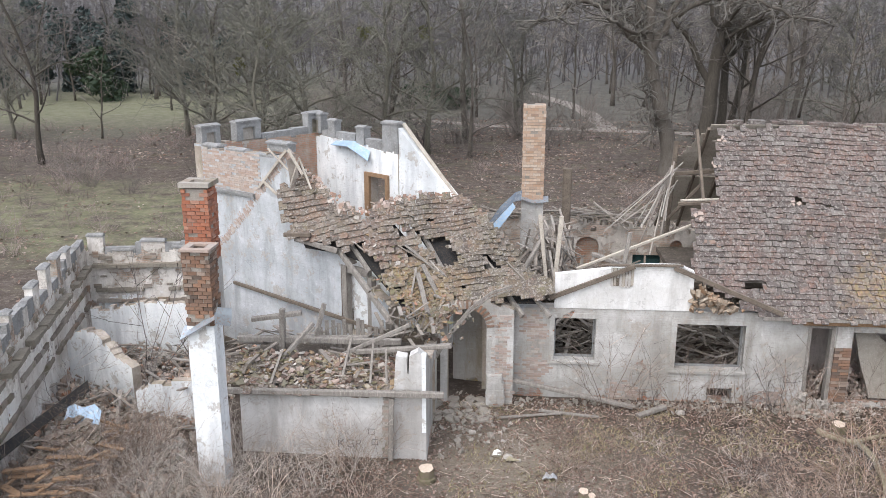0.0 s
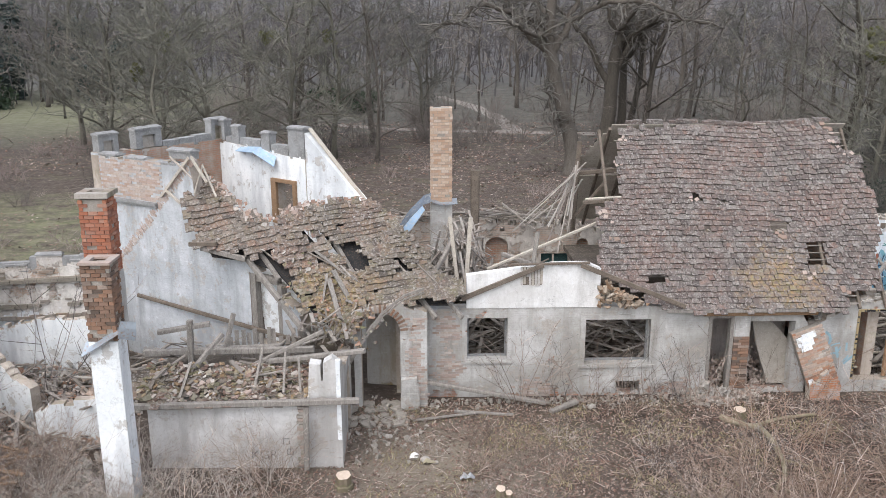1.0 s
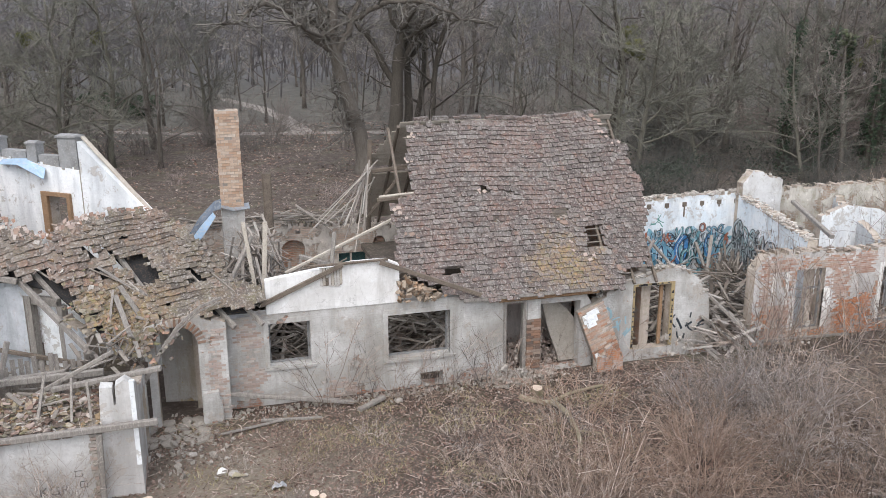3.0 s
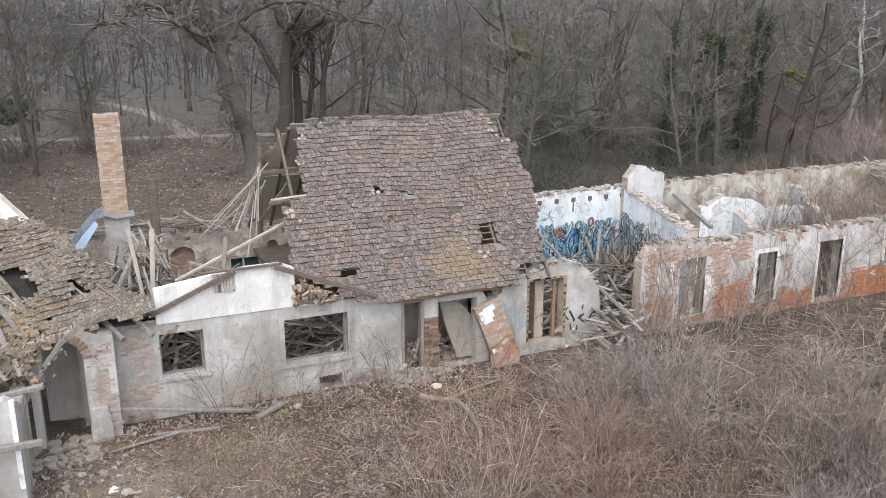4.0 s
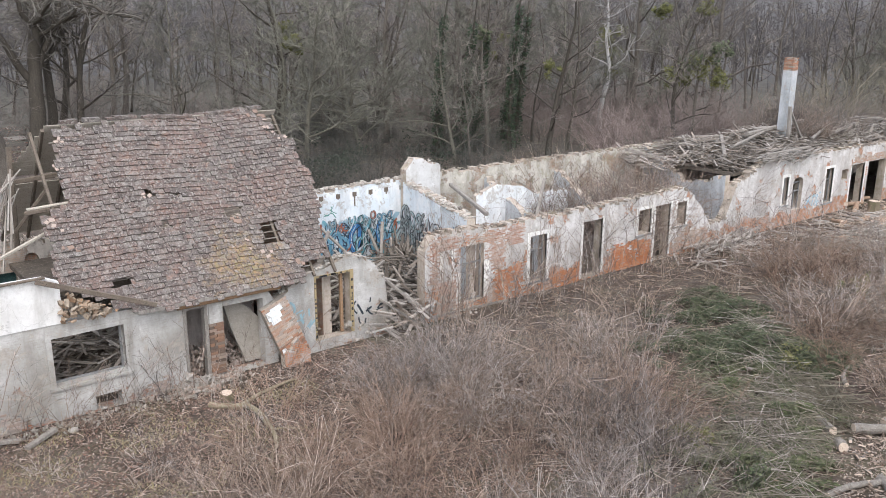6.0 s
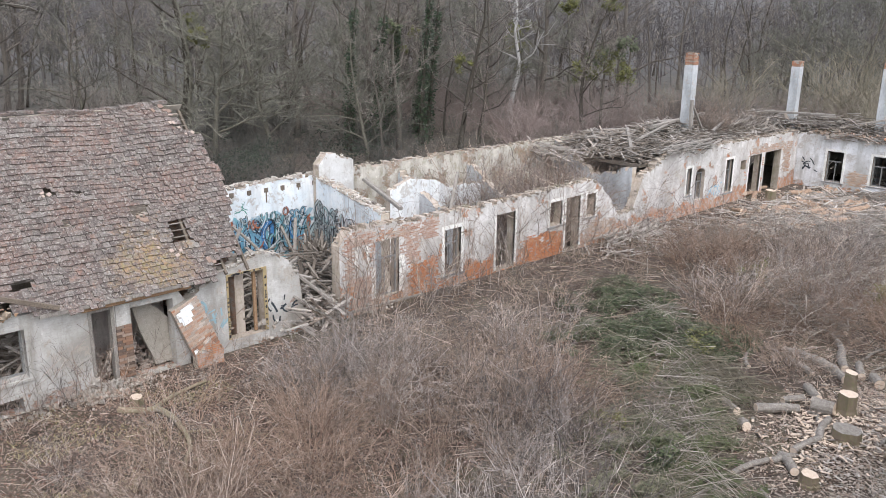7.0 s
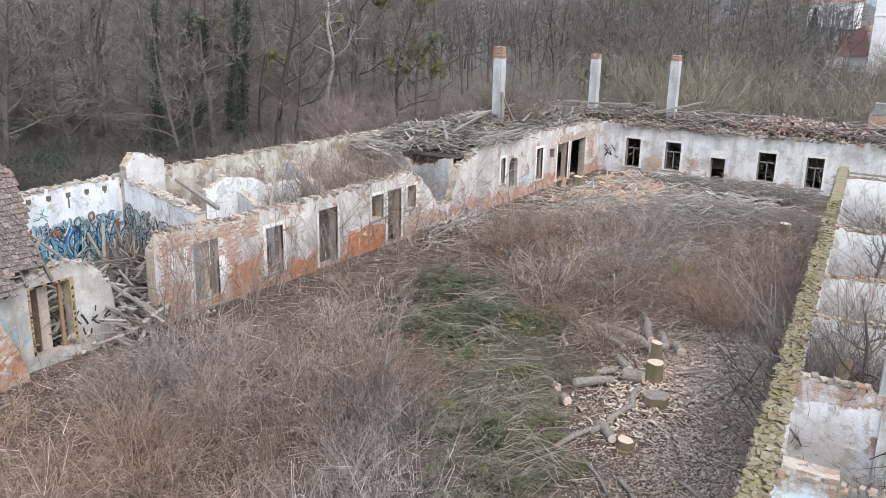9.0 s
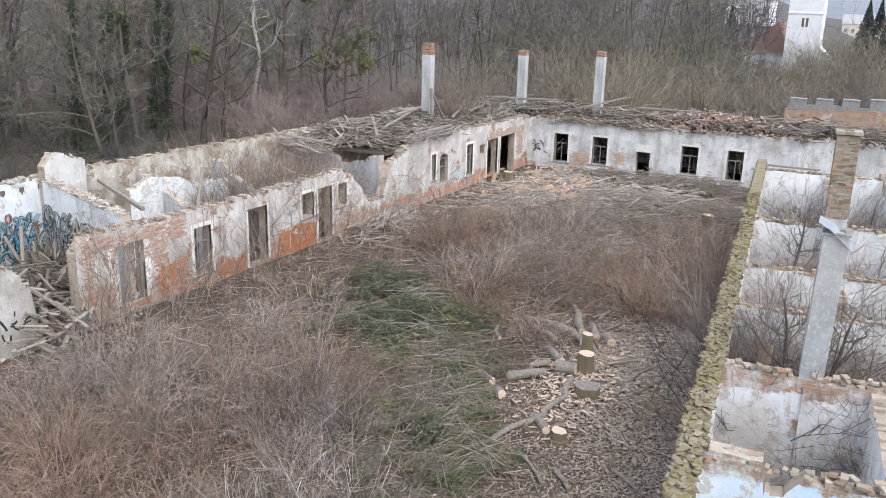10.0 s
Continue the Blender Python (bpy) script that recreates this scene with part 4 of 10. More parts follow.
# ---------- trees ----------
def grow(rnd, trunk, crown, height, radius, lean=(0, 0), first=0.28, limbs=14, subs=5, twigs=4, spread=0.45, droop=0.0, twig_r=0.012, wander=0.10, sides=7):
    """A bare tree: tapered trunk, limbs that fork, fine twigs."""
    pts, rad = [], []
    n = 11
    p = Vector((0, 0, -0.3))
    d = Vector((lean[0], lean[1], 1)).normalized()
    for i in range(n + 1):
        f = i / n
        pts.append(p.copy())
        rad.append(radius * (1.35 if i == 0 else 1.0) * (1 - 0.86 * f) + 0.01)
        p = p + d * height / n
        d = (d + Vector((rnd.gauss(0, wander), rnd.gauss(0, wander), 0.03)) * 0.8).normalized()
    trunk.tube(pts, rad, sides)
    golden = rnd.uniform(0, 6.28)
    for k in range(limbs):
        f = first + (0.96 - first) * (k + rnd.random() * 0.6) / limbs
        i = min(n - 1, int(f * n))
        o = pts[i].lerp(pts[i + 1], f * n - i)
        golden += 2.4 + rnd.gauss(0, 0.3)
        up = rnd.uniform(0.25, 0.9) - droop
        dirn = Vector((math.cos(golden), math.sin(golden), up)).normalized()
        length = height * spread * (1.05 - 0.75 * f) * rnd.uniform(0.75, 1.25)
        r0 = rad[i] * rnd.uniform(0.32, 0.5)
        q, lp, lr = o.copy(), [], []
        m = 5
        for j in range(m + 1):
            lp.append(q.copy())
            lr.append(r0 * (1 - 0.82 * j / m) + 0.008)
            q = q + dirn * length / m
            dirn = (dirn + Vector((rnd.gauss(0, 0.24), rnd.gauss(0, 0.24), rnd.gauss(0.10 - droop * 0.3, 0.18)))).normalized()
        trunk.tube(lp, lr, 5, False)
        for _ in range(subs):
            t = rnd.uniform(0.25, 1.0) * m
            j = min(m - 1, int(t))
            b = lp[j].lerp(lp[j + 1], t - j)
            axis = (lp[j + 1] - lp[j]).normalized()
            sd = (axis * 0.7 + Vector((rnd.gauss(0, 0.6), rnd.gauss(0, 0.6), rnd.gauss(0.15, 0.4)))).normalized()
            sl = length * rnd.uniform(0.25, 0.5)
            sp = [b, b + sd * sl * 0.5 + Vector((0, 0, rnd.gauss(0, 0.12) * sl)), b + sd * sl + Vector((rnd.gauss(0, 0.1), rnd.gauss(0, 0.1), rnd.gauss(0.08, 0.12))) * sl]
            sr = max(twig_r * 1.3, r0 * 0.3)
            crown.tube(sp, [sr, sr * 0.7, twig_r], 3, False)
            for _ in range(twigs):
                t2 = rnd.uniform(0.2, 1.0)
                c = sp[0].lerp(sp[1], t2 * 2) if t2 < 0.5 else sp[1].lerp(sp[2], t2 * 2 - 1)
                td = (sd * 0.6 + Vector((rnd.gauss(0, 0.7), rnd.gauss(0, 0.7), rnd.gauss(0.1, 0.5)))).normalized()
                tl = sl * rnd.uniform(0.3, 0.65)
                e = c + td * tl
                crown.spike(c, e, twig_r, Vector((rnd.gauss(0, 0.08), rnd.gauss(0, 0.08), rnd.gauss(0, 0.08))) * tl if rnd.random() < 0.4 else None)
    return pts


def tree_kind(seed, mat, label, category="tree", twig=None, **kw):
    rnd = random.Random(seed)
    trunk, crown = Geo(), Geo()
    grow(rnd, trunk, crown, **kw)
    t = thing("tree", label, category)
    part("trunk", trunk, mat, t, smooth=True)
    part("crown", crown, twig or m_twig, t)
    return t


def place(ob, x, y, turn=0.0, k=1.0, tilt=0.0, used=[]):
    m = Matrix.Translation((x, y, ground_z(x, y))) @ Matrix.Rotation(tilt, 4, "X") @ Matrix.Rotation(turn, 4, "Z") @ Matrix.Scale(k, 4)
    if ob not in used:
        used.append(ob)
        ob.matrix_basis = m
        return ob
    c = copy_thing(ob, m)
    c.matrix_basis = m
    return c


OAK = "old bare oak with heavy spreading limbs"


def smooth_line(pts, n, rr, shake):
    """A wavering line through a few points."""
    out = []
    v = [Vector(p) for p in pts]
    for i in range(len(v) - 1):
        p0, p1, p2, p3 = v[max(0, i - 1)], v[i], v[i + 1], v[min(len(v) - 1, i + 2)]
        for k in range(n):
            t = k / n
            q = 0.5 * ((2 * p1) + (p2 - p0) * t + (2 * p0 - 5 * p1 + 4 * p2 - p3) * t * t + (3 * p1 - p0 - 3 * p2 + p3) * t ** 3)
            out.append(q + Vector((rr.gauss(0, shake), rr.gauss(0, shake), rr.gauss(0, shake))))
    return out + [v[-1]]


def old_oak(x, y, seed, mat, trunk_line, r0, limbs, extra):
    """An old oak: a bent trunk and heavy crooked limbs with twigs along them."""
    rr = random.Random(seed)
    trunk, crown = Geo(), Geo()
    line = smooth_line(trunk_line, 4, rr, 0.05)
    n = len(line)
    trunk.tube(line, [r0 * (1.5 if i == 0 else (1.12 if i == 1 else 1 - 0.5 * i / n)) for i in range(n)], 12)
    every = [(smooth_line(pts, 4, rr, 0.10), r) for pts, r in limbs]
    for _ in range(extra):
        o = line[rr.randrange(n * 2 // 3, n)]
        a = rr.uniform(0, 6.28)
        d = Vector((math.cos(a), math.sin(a), rr.uniform(0.1, 0.8)))
        L = rr.uniform(4, 8)
        every.append((smooth_line([o, o + d * L * 0.5 + Vector((0, 0, rr.uniform(-0.6, 0.8))), o + d * L], 4, rr, 0.15), r0 * rr.uniform(0.18, 0.32)))
    for ln, r in every:
        m = len(ln)
        trunk.tube(ln, [r * (1 - 0.75 * i / m) + 0.02 for i in range(m)], 7, False)
        for i in range(1, m):
            for _ in range(4):
                d = Vector((rr.gauss(0, 1), rr.gauss(0, 1), rr.gauss(0.25, 0.7))).normalized()
                L = rr.uniform(1.0, 3.2)
                q = smooth_line([ln[i], ln[i] + d * L * 0.5 + Vector((rr.gauss(0, 0.2), rr.gauss(0, 0.2), rr.gauss(0, 0.25))), ln[i] + d * L], 2, rr, 0.05)
                crown.tube(q, [0.07 * (1 - 0.7 * k / len(q)) for k in range(len(q))], 4, False)
                for _ in range(5):
                    o = q[rr.randrange(1, len(q))]
                    e = o + (d + Vector((rr.gauss(0, 0.7), rr.gauss(0, 0.7), rr.gauss(0, 0.6)))).normalized() * rr.uniform(0.5, 1.5)
                    crown.spike(o, e, 0.03, Vector((rr.gauss(0, 0.08), 0, rr.gauss(0, 0.08))))
    t = thing("tree", OAK, "tree", Matrix.Translation((x, y, ground_z(x, y))))
    part("trunk", trunk, mat, t, smooth=True)
    part("crown", crown, m_oak_twig, t)
    return t


m_oak_twig = varied("oak_twigs", [(0.13, 0.118, 0.105), (0.185, 0.17, 0.15), (0.095, 0.085, 0.075)], True, 2)
old_oak(13.6, 72.5, 101, m_bark, [(0, 0, -0.3), (-0.2, 0, 2.8), (-1.2, 0, 6.2), (-2.1, 0.2, 10.1), (-2.3, 0.3, 12), (-1.9, 0.3, 17)], 0.74,
        [([(-2.2, 0.2, 10.5), (-4.2, 0, 11.9), (-5.8, -0.5, 14.0), (-7.5, -1, 16.2)], 0.38), ([(-5.6, -0.5, 13.8), (-8.5, -1.5, 14.2), (-9.9, -1.5, 13.1), (-11.6, -1.6, 12.7)], 0.22), ([(-2.1, 0.2, 10.1), (-0.7, 0.5, 12.8), (0.2, 0.8, 15.5)], 0.42),
         ([(-2.2, 0.2, 11), (-3.2, 1, 14), (-3.6, 1.5, 17)], 0.3), ([(-1.7, 0, 8.0), (-2.4, -0.4, 7.3), (-2.0, -0.5, 5.3), (-1.5, -0.5, 3.4)], 0.10), ([(-0.6, 0.5, 13), (2.5, 0, 14.5), (6.0, -0.5, 14.2), (9.5, -0.6, 13.0)], 0.24)], 5)
old_oak(20.9, 92.5, 102, m_bark_dark, [(0, 0, -0.3), (0.3, 0, 3.6), (0.5, 0, 7.3), (1.0, 0, 11.6), (2.3, 0, 16)], 0.85,
        [([(0.3, 0, 6.1), (-1.8, 0, 9.8), (-3.7, -0.3, 12.2), (-6, -0.5, 14.4)], 0.42), ([(0.5, 0, 7.3), (2.6, 0, 11.6), (4.0, 0, 15)], 0.40), ([(0.9, 0, 11), (-0.5, -1, 14), (-2, -1.5, 17)], 0.3), ([(2.4, 0, 11), (5.0, -2, 13), (8.0, -3, 12.9), (11, -3.5, 12.2)], 0.22)], 4)
old_oak(22.9, 94.5, 103, m_bark_dark, [(0, 0, -0.3), (0.2, 0, 4), (0.1, 0, 9), (0.7, 0, 15)], 0.55, [([(0.1, 0, 8), (2, 0.5, 11), (3.5, 0.5, 15)], 0.28)], 4)

BARE = "tall bare winter tree with grey-brown bark"
kinds = [tree_kind(200 + i, m_bark_dark if i % 2 else m_bark, BARE, height=17 + 1.2 * i, radius=0.24 + 0.03 * i, first=0.14 + 0.06 * (i % 3), limbs=14, subs=7, twigs=6, spread=0.36 + 0.04 * (i % 3), lean=(0.06 * (i - 2), 0.05), twig_r=0.018, wander=0.10) for i in range(5)]
THIN = "slender bare forest tree"
thin = [tree_kind(240 + i, m_bark_dark if i % 2 else m_bark, THIN, height=15 + i, radius=0.13 + 0.015 * i, first=0.15, limbs=12, subs=5, twigs=5, spread=0.30, twig_r=0.022, wander=0.11, sides=5, lean=(0.08 * (i - 1), 0.05)) for i in range(4)]
BROAD = "broad bare tree with tangled grey branches"
broad = [tree_kind(260 + i, m_lichen_bark, BROAD, twig=m_twig_pale, height=13 + i, radius=0.21, first=0.12, limbs=20, subs=12, twigs=11, spread=0.52, droop=0.12, twig_r=0.017, wander=0.12) for i in range(3)]

rnd = random.Random(77)
# the trees that stand out
for ob, x, y, a, k in ((kinds[0], -3.8, 80.5, 2.6, 0.9), (kinds[2], -22, 112, 1.0, 1.0), (kinds[1], -42.5, 73, 0.3, 1.0), (kinds[3], -30, 84, 2.0, 0.9), (broad[0], -20, 66, 0.2, 1.1), (broad[1], -11, 76, 1.9, 1.15),
                       (broad[2], -27, 74, 4.0, 1.1), (broad[0], 37, 66, 3.0, 1.15), (broad[1], 45, 70, 0.8, 1.1), (broad[2], 41, 78, 2.5, 1.2), (kinds[4], 50.9, 73.7, 0.2, 0.9), (broad[1], 33, 84, 5.0, 1.1), (broad[0], -17, 72, 1.2, 1.35), (broad[2], -8, 82, 3.3, 1.3), (broad[1], -24, 80, 5.1, 1.35), (broad[2], -36, 92, 0.4, 1.4), (kinds[3], -13, 90, 0.4, 1.0), (broad[0], 1, 96, 2.2, 1.2),
                       (kinds[0], -47, 62, 1.2, 1.1), (broad[2], -54, 88, 1.0, 1.0), (broad[0], 76, 92, 1.0, 1.2), (kinds[1], 85, 96, 3.0, 1.0), (kinds[2], 95, 88, 4.0, 1.0)):
    place(ob, x, y, a, k)


def wood(n, pool, lo, hi, az0, az1, keep, kmin=0.8, kmax=1.25):
    done = 0
    while done < n:
        az, far = radians(rnd.uniform(az0, az1)), math.sqrt(rnd.uniform(lo * lo, hi * hi))
        x, y = far * math.sin(az), far * math.cos(az)
        if keep(x, y):
            place(rnd.choice(pool), x, y, rnd.uniform(0, 6.28), rnd.uniform(kmin, kmax), rnd.gauss(0, 0.06))
            done += 1


def outside(x, y):
    near_path = abs(y - (109 - 0.55 * (x + 11))) < 3 and -40 < x < 25
    return y > 62 and not near_path and math.hypot(x - 13, y - 73) > 5 and not (-75 < x < -32 and y < 150) and not (-10 < x < 30 and y < 84)


wood(46, kinds + thin, 84, 135, -36, 60, outside)
wood(34, kinds + thin + broad, 66, 120, 30, 64, lambda x, y: y > 56 and x > 28)
wood(26, thin + broad, 84, 150, 60, 79, lambda x, y: x > 84)
wood(95, thin + kinds[:2], 130, 200, -36, 74, lambda x, y: True)
wood(14, kinds + thin, 95, 190, -40, -22, lambda x, y: True)

# far woods, past counting
g = Geo()
frnd = random.Random(5)
for _ in range(1900):
    az, far = radians(frnd.uniform(-40, 82)), frnd.uniform(150, 330)
    x, y = far * math.sin(az), far * math.cos(az)
    z = ground_z(x, y)
    h = frnd.uniform(10, 19)
    fork = Vector((x + frnd.gauss(0, 0.7), y, z + h * frnd.uniform(0.2, 0.45)))
    r = frnd.uniform(0.07, 0.19)
    g.tube([(x, y, z - 0.3), fork], [r, r * 0.8], 4, False)
    for _ in range(4):
        a = frnd.uniform(0, 6.28)
        w = frnd.uniform(0.1, 0.5) * h * 0.6
        top = Vector((fork.x + math.cos(a) * w, fork.y + math.sin(a) * w, z + h * frnd.uniform(0.75, 1.05)))
        mid = fork.lerp(top, 0.5) + Vector((math.cos(a), math.sin(a), 0)) * w * 0.25
        g.tube([fork, mid, top], [r * 0.6, r * 0.4, 0.03], 3, False)
        for _ in range(11):
            f = frnd.uniform(0.1, 1)
            o = fork.lerp(mid, f * 2) if f < 0.5 else mid.lerp(top, f * 2 - 1)
            L = frnd.uniform(1.2, 3.6)
            b = a + frnd.gauss(0, 1.3)
            g.spike(o, o + Vector((math.cos(b) * L, math.sin(b) * L, L * frnd.uniform(-0.2, 0.8))), 0.055)
tagged(part("far_woods", g, m_farwood), "distant bare woods on a rising slope", "woods", kind="stuff")

# ---------- thickets ----------
def bush_mesh(seed, stems, h, r, twig, arch, segs=4, fork=2, name="stems", fine=2):
    """A bare shrub: stems from one root patch, forked, each fork with fine twigs."""
    rr = random.Random(seed)
    g = Geo()
    for _ in range(stems):
        a, q = rr.uniform(0, 6.28), r * math.sqrt(rr.random()) * 0.55
        p = Vector((math.cos(a) * q, math.sin(a) * q, -0.05))
        b = a + rr.gauss(0, 0.9)
        out = rr.uniform(0.05, 0.9)
        d = Vector((math.cos(b) * out, math.sin(b) * out, 1)).normalized()
        L = h * rr.uniform(0.45, 1.35)
        bow = arch * rr.uniform(0.2, 1.7)
        tw = twig * rr.uniform(0.6, 1.3)
        pts = [p.copy()]
        for i in range(segs):
            p = p + d * L / segs
            p.z = max(p.z, 0.03)
            pts.append(p.copy())
            d = (d + Vector((math.cos(b) * bow, math.sin(b) * bow, -bow * (0.6 + i * 0.45))) + Vector((rr.gauss(0, 0.2), rr.gauss(0, 0.2), rr.gauss(0, 0.14)))).normalized()
        g.tube(pts, [tw * (1 - 0.7 * i / segs) for i in range(segs + 1)], 3, False)
        for _ in range(fork):
            f = rr.uniform(0.2, 1.0) * segs
            i = min(segs - 1, int(f))
            o = pts[i].lerp(pts[i + 1], f - i)
            v = ((pts[i + 1] - pts[i]).normalized() * 0.8 + Vector((rr.gauss(0, 0.55), rr.gauss(0, 0.55), rr.gauss(0.1, 0.4)))) * L * rr.uniform(0.2, 0.45)
            bend = Vector((rr.gauss(0, 0.05), rr.gauss(0, 0.05), rr.gauss(0.03, 0.05))) * L
            g.spike(o, o + v, tw * 0.62, bend)
            for _ in range(fine):
                c = o + v * rr.uniform(0.3, 0.9) + bend * 0.6
                g.spike(c, c + (v * 0.4 + Vector((rr.gauss(0, 0.12), rr.gauss(0, 0.12), rr.gauss(0.03, 0.1))) * L), tw * 0.42)
    return g.mesh(name, None)


def bush(mesh, mat, name, label, category, x, y, turn, k, z=None, group="", kz=1.0):
    me = mesh
    ob = new(name, me)
    if not me.materials:
        me.materials.append(mat)
    ob.matrix_basis = Matrix.Translation((x, y, ground_z(x, y) if z is None else z)) @ Matrix.Rotation(turn, 4, "Z") @ Matrix.Diagonal((k, k, k * kz, 1))
    return tagged(ob, label, category, group)


thick = [bush_mesh(300 + i, 26, 3.4, 1.8, 0.024, 0.10, 3, 5) for i in range(4)]
pink = [bush_mesh(310 + i, 30, 3.2, 2.0, 0.020, 0.16, 3, 5) for i in range(4)]
scrub = [bush_mesh(320 + i, 16, 1.0, 1.0, 0.012, 0.2, 3, 3, fine=1) for i in range(3)]
for me in pink:
    me.materials.append(m_brush)
# darkened copies of the thicket bushes: shade between the trees is put into their colour
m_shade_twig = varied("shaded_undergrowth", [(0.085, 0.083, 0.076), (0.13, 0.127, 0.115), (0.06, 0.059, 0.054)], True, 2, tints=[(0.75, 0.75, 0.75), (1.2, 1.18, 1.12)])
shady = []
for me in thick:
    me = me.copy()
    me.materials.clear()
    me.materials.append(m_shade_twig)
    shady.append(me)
under = {}


def joined_bush(me, mat, x, y, turn, k):
    """A far bush, past counting: its stems go into the one undergrowth mesh of that kind."""
    g = under.setdefault(mat.name, (Geo(), mat))[0]
    m = Matrix.Translation((x, y, ground_z(x, y))) @ Matrix.Rotation(turn, 4, "Z") @ Matrix.Scale(k, 4)
    g.add([m @ v.co for v in me.vertices], [tuple(p.vertices) for p in me.polygons])


for i in range(330):
    while True:
        az, far = radians(rnd.uniform(26, 78)), rnd.uniform(50, 118)
        x, y = far * math.sin(az), far * math.cos(az)
        if y > 39 + max(0, 8 - x * 0.05) and x > 26 and not (x > 65 and y < 40) or x > 78:
            break
    rosy = noise.noise(Vector((x * 0.06, y * 0.06, 9))) + (0.25 if x > 58 else -0.1) > 0
    me, mat, turn, k = (pink if rosy else thick)[i % 4], m_brush if rosy else m_twig, rnd.uniform(0, 6.28), rnd.uniform(0.7, 1.5)
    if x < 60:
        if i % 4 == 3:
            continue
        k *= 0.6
        # these bushes take the copies that carry shade in their colour
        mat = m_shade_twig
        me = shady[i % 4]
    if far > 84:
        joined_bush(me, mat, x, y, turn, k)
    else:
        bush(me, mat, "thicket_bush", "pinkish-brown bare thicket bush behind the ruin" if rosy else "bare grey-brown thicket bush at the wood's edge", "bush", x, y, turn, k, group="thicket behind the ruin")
for i in range(90):
    while True:
        az, far = radians(rnd.uniform(-36, 26)), rnd.uniform(86, 140)
        x, y = far * math.sin(az), far * math.cos(az)
        if outside(x, y):
            break
    joined_bush(thick[i % 4], m_twig, x, y, rnd.uniform(0, 6.28), rnd.uniform(0.6, 1.4))
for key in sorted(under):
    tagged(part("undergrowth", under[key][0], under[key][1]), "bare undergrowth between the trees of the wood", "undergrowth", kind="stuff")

for i in range(260):
    x, y = rnd.uniform(-60, 14), rnd.uniform(40, 96)
    if math.hypot(x, y) > 46:
        bush(scrub[i % 3], m_brush, "low_scrub", "low dry scrub on the leaf-strewn meadow", "scrub", x, y, rnd.uniform(0, 6.28), rnd.uniform(0.4, 1.3) * (1.5 if x < -30 else 1), group="scrub on the meadow")
# fallen boughs and leafless brush along the meadow's edge
for i, (x, y, k) in enumerate(((-29, 61, 0.5), (-33, 63, 0.6), (-36, 66, 0.9), (-25, 66, 0.5), (-20, 64, 0.4), (-41, 60, 0.8), (-45, 66, 1.2), (-22, 70, 1.1), (-14, 66, 0.9), (-9, 84, 1.2), (-5, 90, 1.0), (-18, 86, 1.2))):
    bush(thick[i % 4], m_twig, "thicket_bush", "bare tangled bush on the meadow", "bush", x, y, i * 1.3, k, group="bushes on the meadow")

# ivy on trunks
def leaf_cloud(rr, g, n, pick, size):
    for _ in range(n):
        c = pick(rr)
        a = Vector((rr.gauss(0, 1), rr.gauss(0, 1), rr.gauss(0, 1))).normalized()
        b = a.orthogonal().normalized()
        s = size * rr.uniform(0.6, 1.3)
        c = Vector(c)
        g.add([c - a * s, c + b * s * 0.6, c + a * s, c - b * s * 0.6], [(0, 1, 2, 3)])


def ivy_tree(x, y, h, seed, lean=0.0):
    rr = random.Random(seed)
    trunk, crown = Geo(), Geo()
    pts = grow(rr, trunk, crown, height=h + 4, radius=0.26, first=0.4, limbs=8, subs=4, twigs=4, spread=0.2, twig_r=0.02, wander=0.04, lean=(lean, 0), sides=6)
    t = thing("tree", "bare tree with its trunk clad in dark green ivy", "tree", Matrix.Translation((x, y, ground_z(x, y))))
    part("trunk", trunk, m_bark_dark, t, smooth=True)
    part("crown", crown, m_twig, t)
    g = Geo()

    def pick(r):
        f = r.random() ** 0.8 * 0.78
        k = min(len(pts) - 2, int(f * (len(pts) - 1)))
        p = pts[k].lerp(pts[k + 1], f * (len(pts) - 1) - k)
        w = 0.72 - 0.45 * f + 0.35 * noise.noise(Vector((f * 9, seed, 0)))
        a = r.uniform(0, 6.28)
        q = max(0.2, w) * r.uniform(0.5, 1.1)
        return p + Vector((math.cos(a) * q, math.sin(a) * q, r.gauss(0, 0.2)))
    leaf_cloud(rr, g, 1700, pick, 0.14)
    part("ivy", g, m_ivy, t, "dark green ivy leaves", "stuff")


for i, (x, y, h, l) in enumerate(((49.4, 62.9, 13, 0.0), (51.8, 62.3, 12, 0.05), (54.0, 63.0, 11, 0.16), (57.2, 61.4, 14, 0.02), (59.0, 62.5, 13, 0.1), (62.5, 68.0, 11, 0.05))):
    ivy_tree(x, y, h, 400 + i, l)


def tuft(name, label, x, y, z, r, n, mat, size, seed, kz=0.8, category="evergreen bush"):
    rr = random.Random(seed)
    g = Geo()
    lumps = [(Vector((rr.gauss(0, 0.45), rr.gauss(0, 0.45), rr.gauss(0, 0.4))) * r, r * rr.uniform(0.25, 0.55)) for _ in range(9)]

    def pick(q):
        c, k = q.choice(lumps)
        v = Vector((q.gauss(0, 1), q.gauss(0, 1), q.gauss(0, 1))).normalized() * k * q.random() ** 0.4
        p = c + v
        return Vector((p.x, p.y, p.z * kz))
    leaf_cloud(rr, g, n, pick, size)
    t = thing(name, label, category, Matrix.Translation((x, y, z)))
    part("leaves", g, mat, t, kind="stuff")
    return t


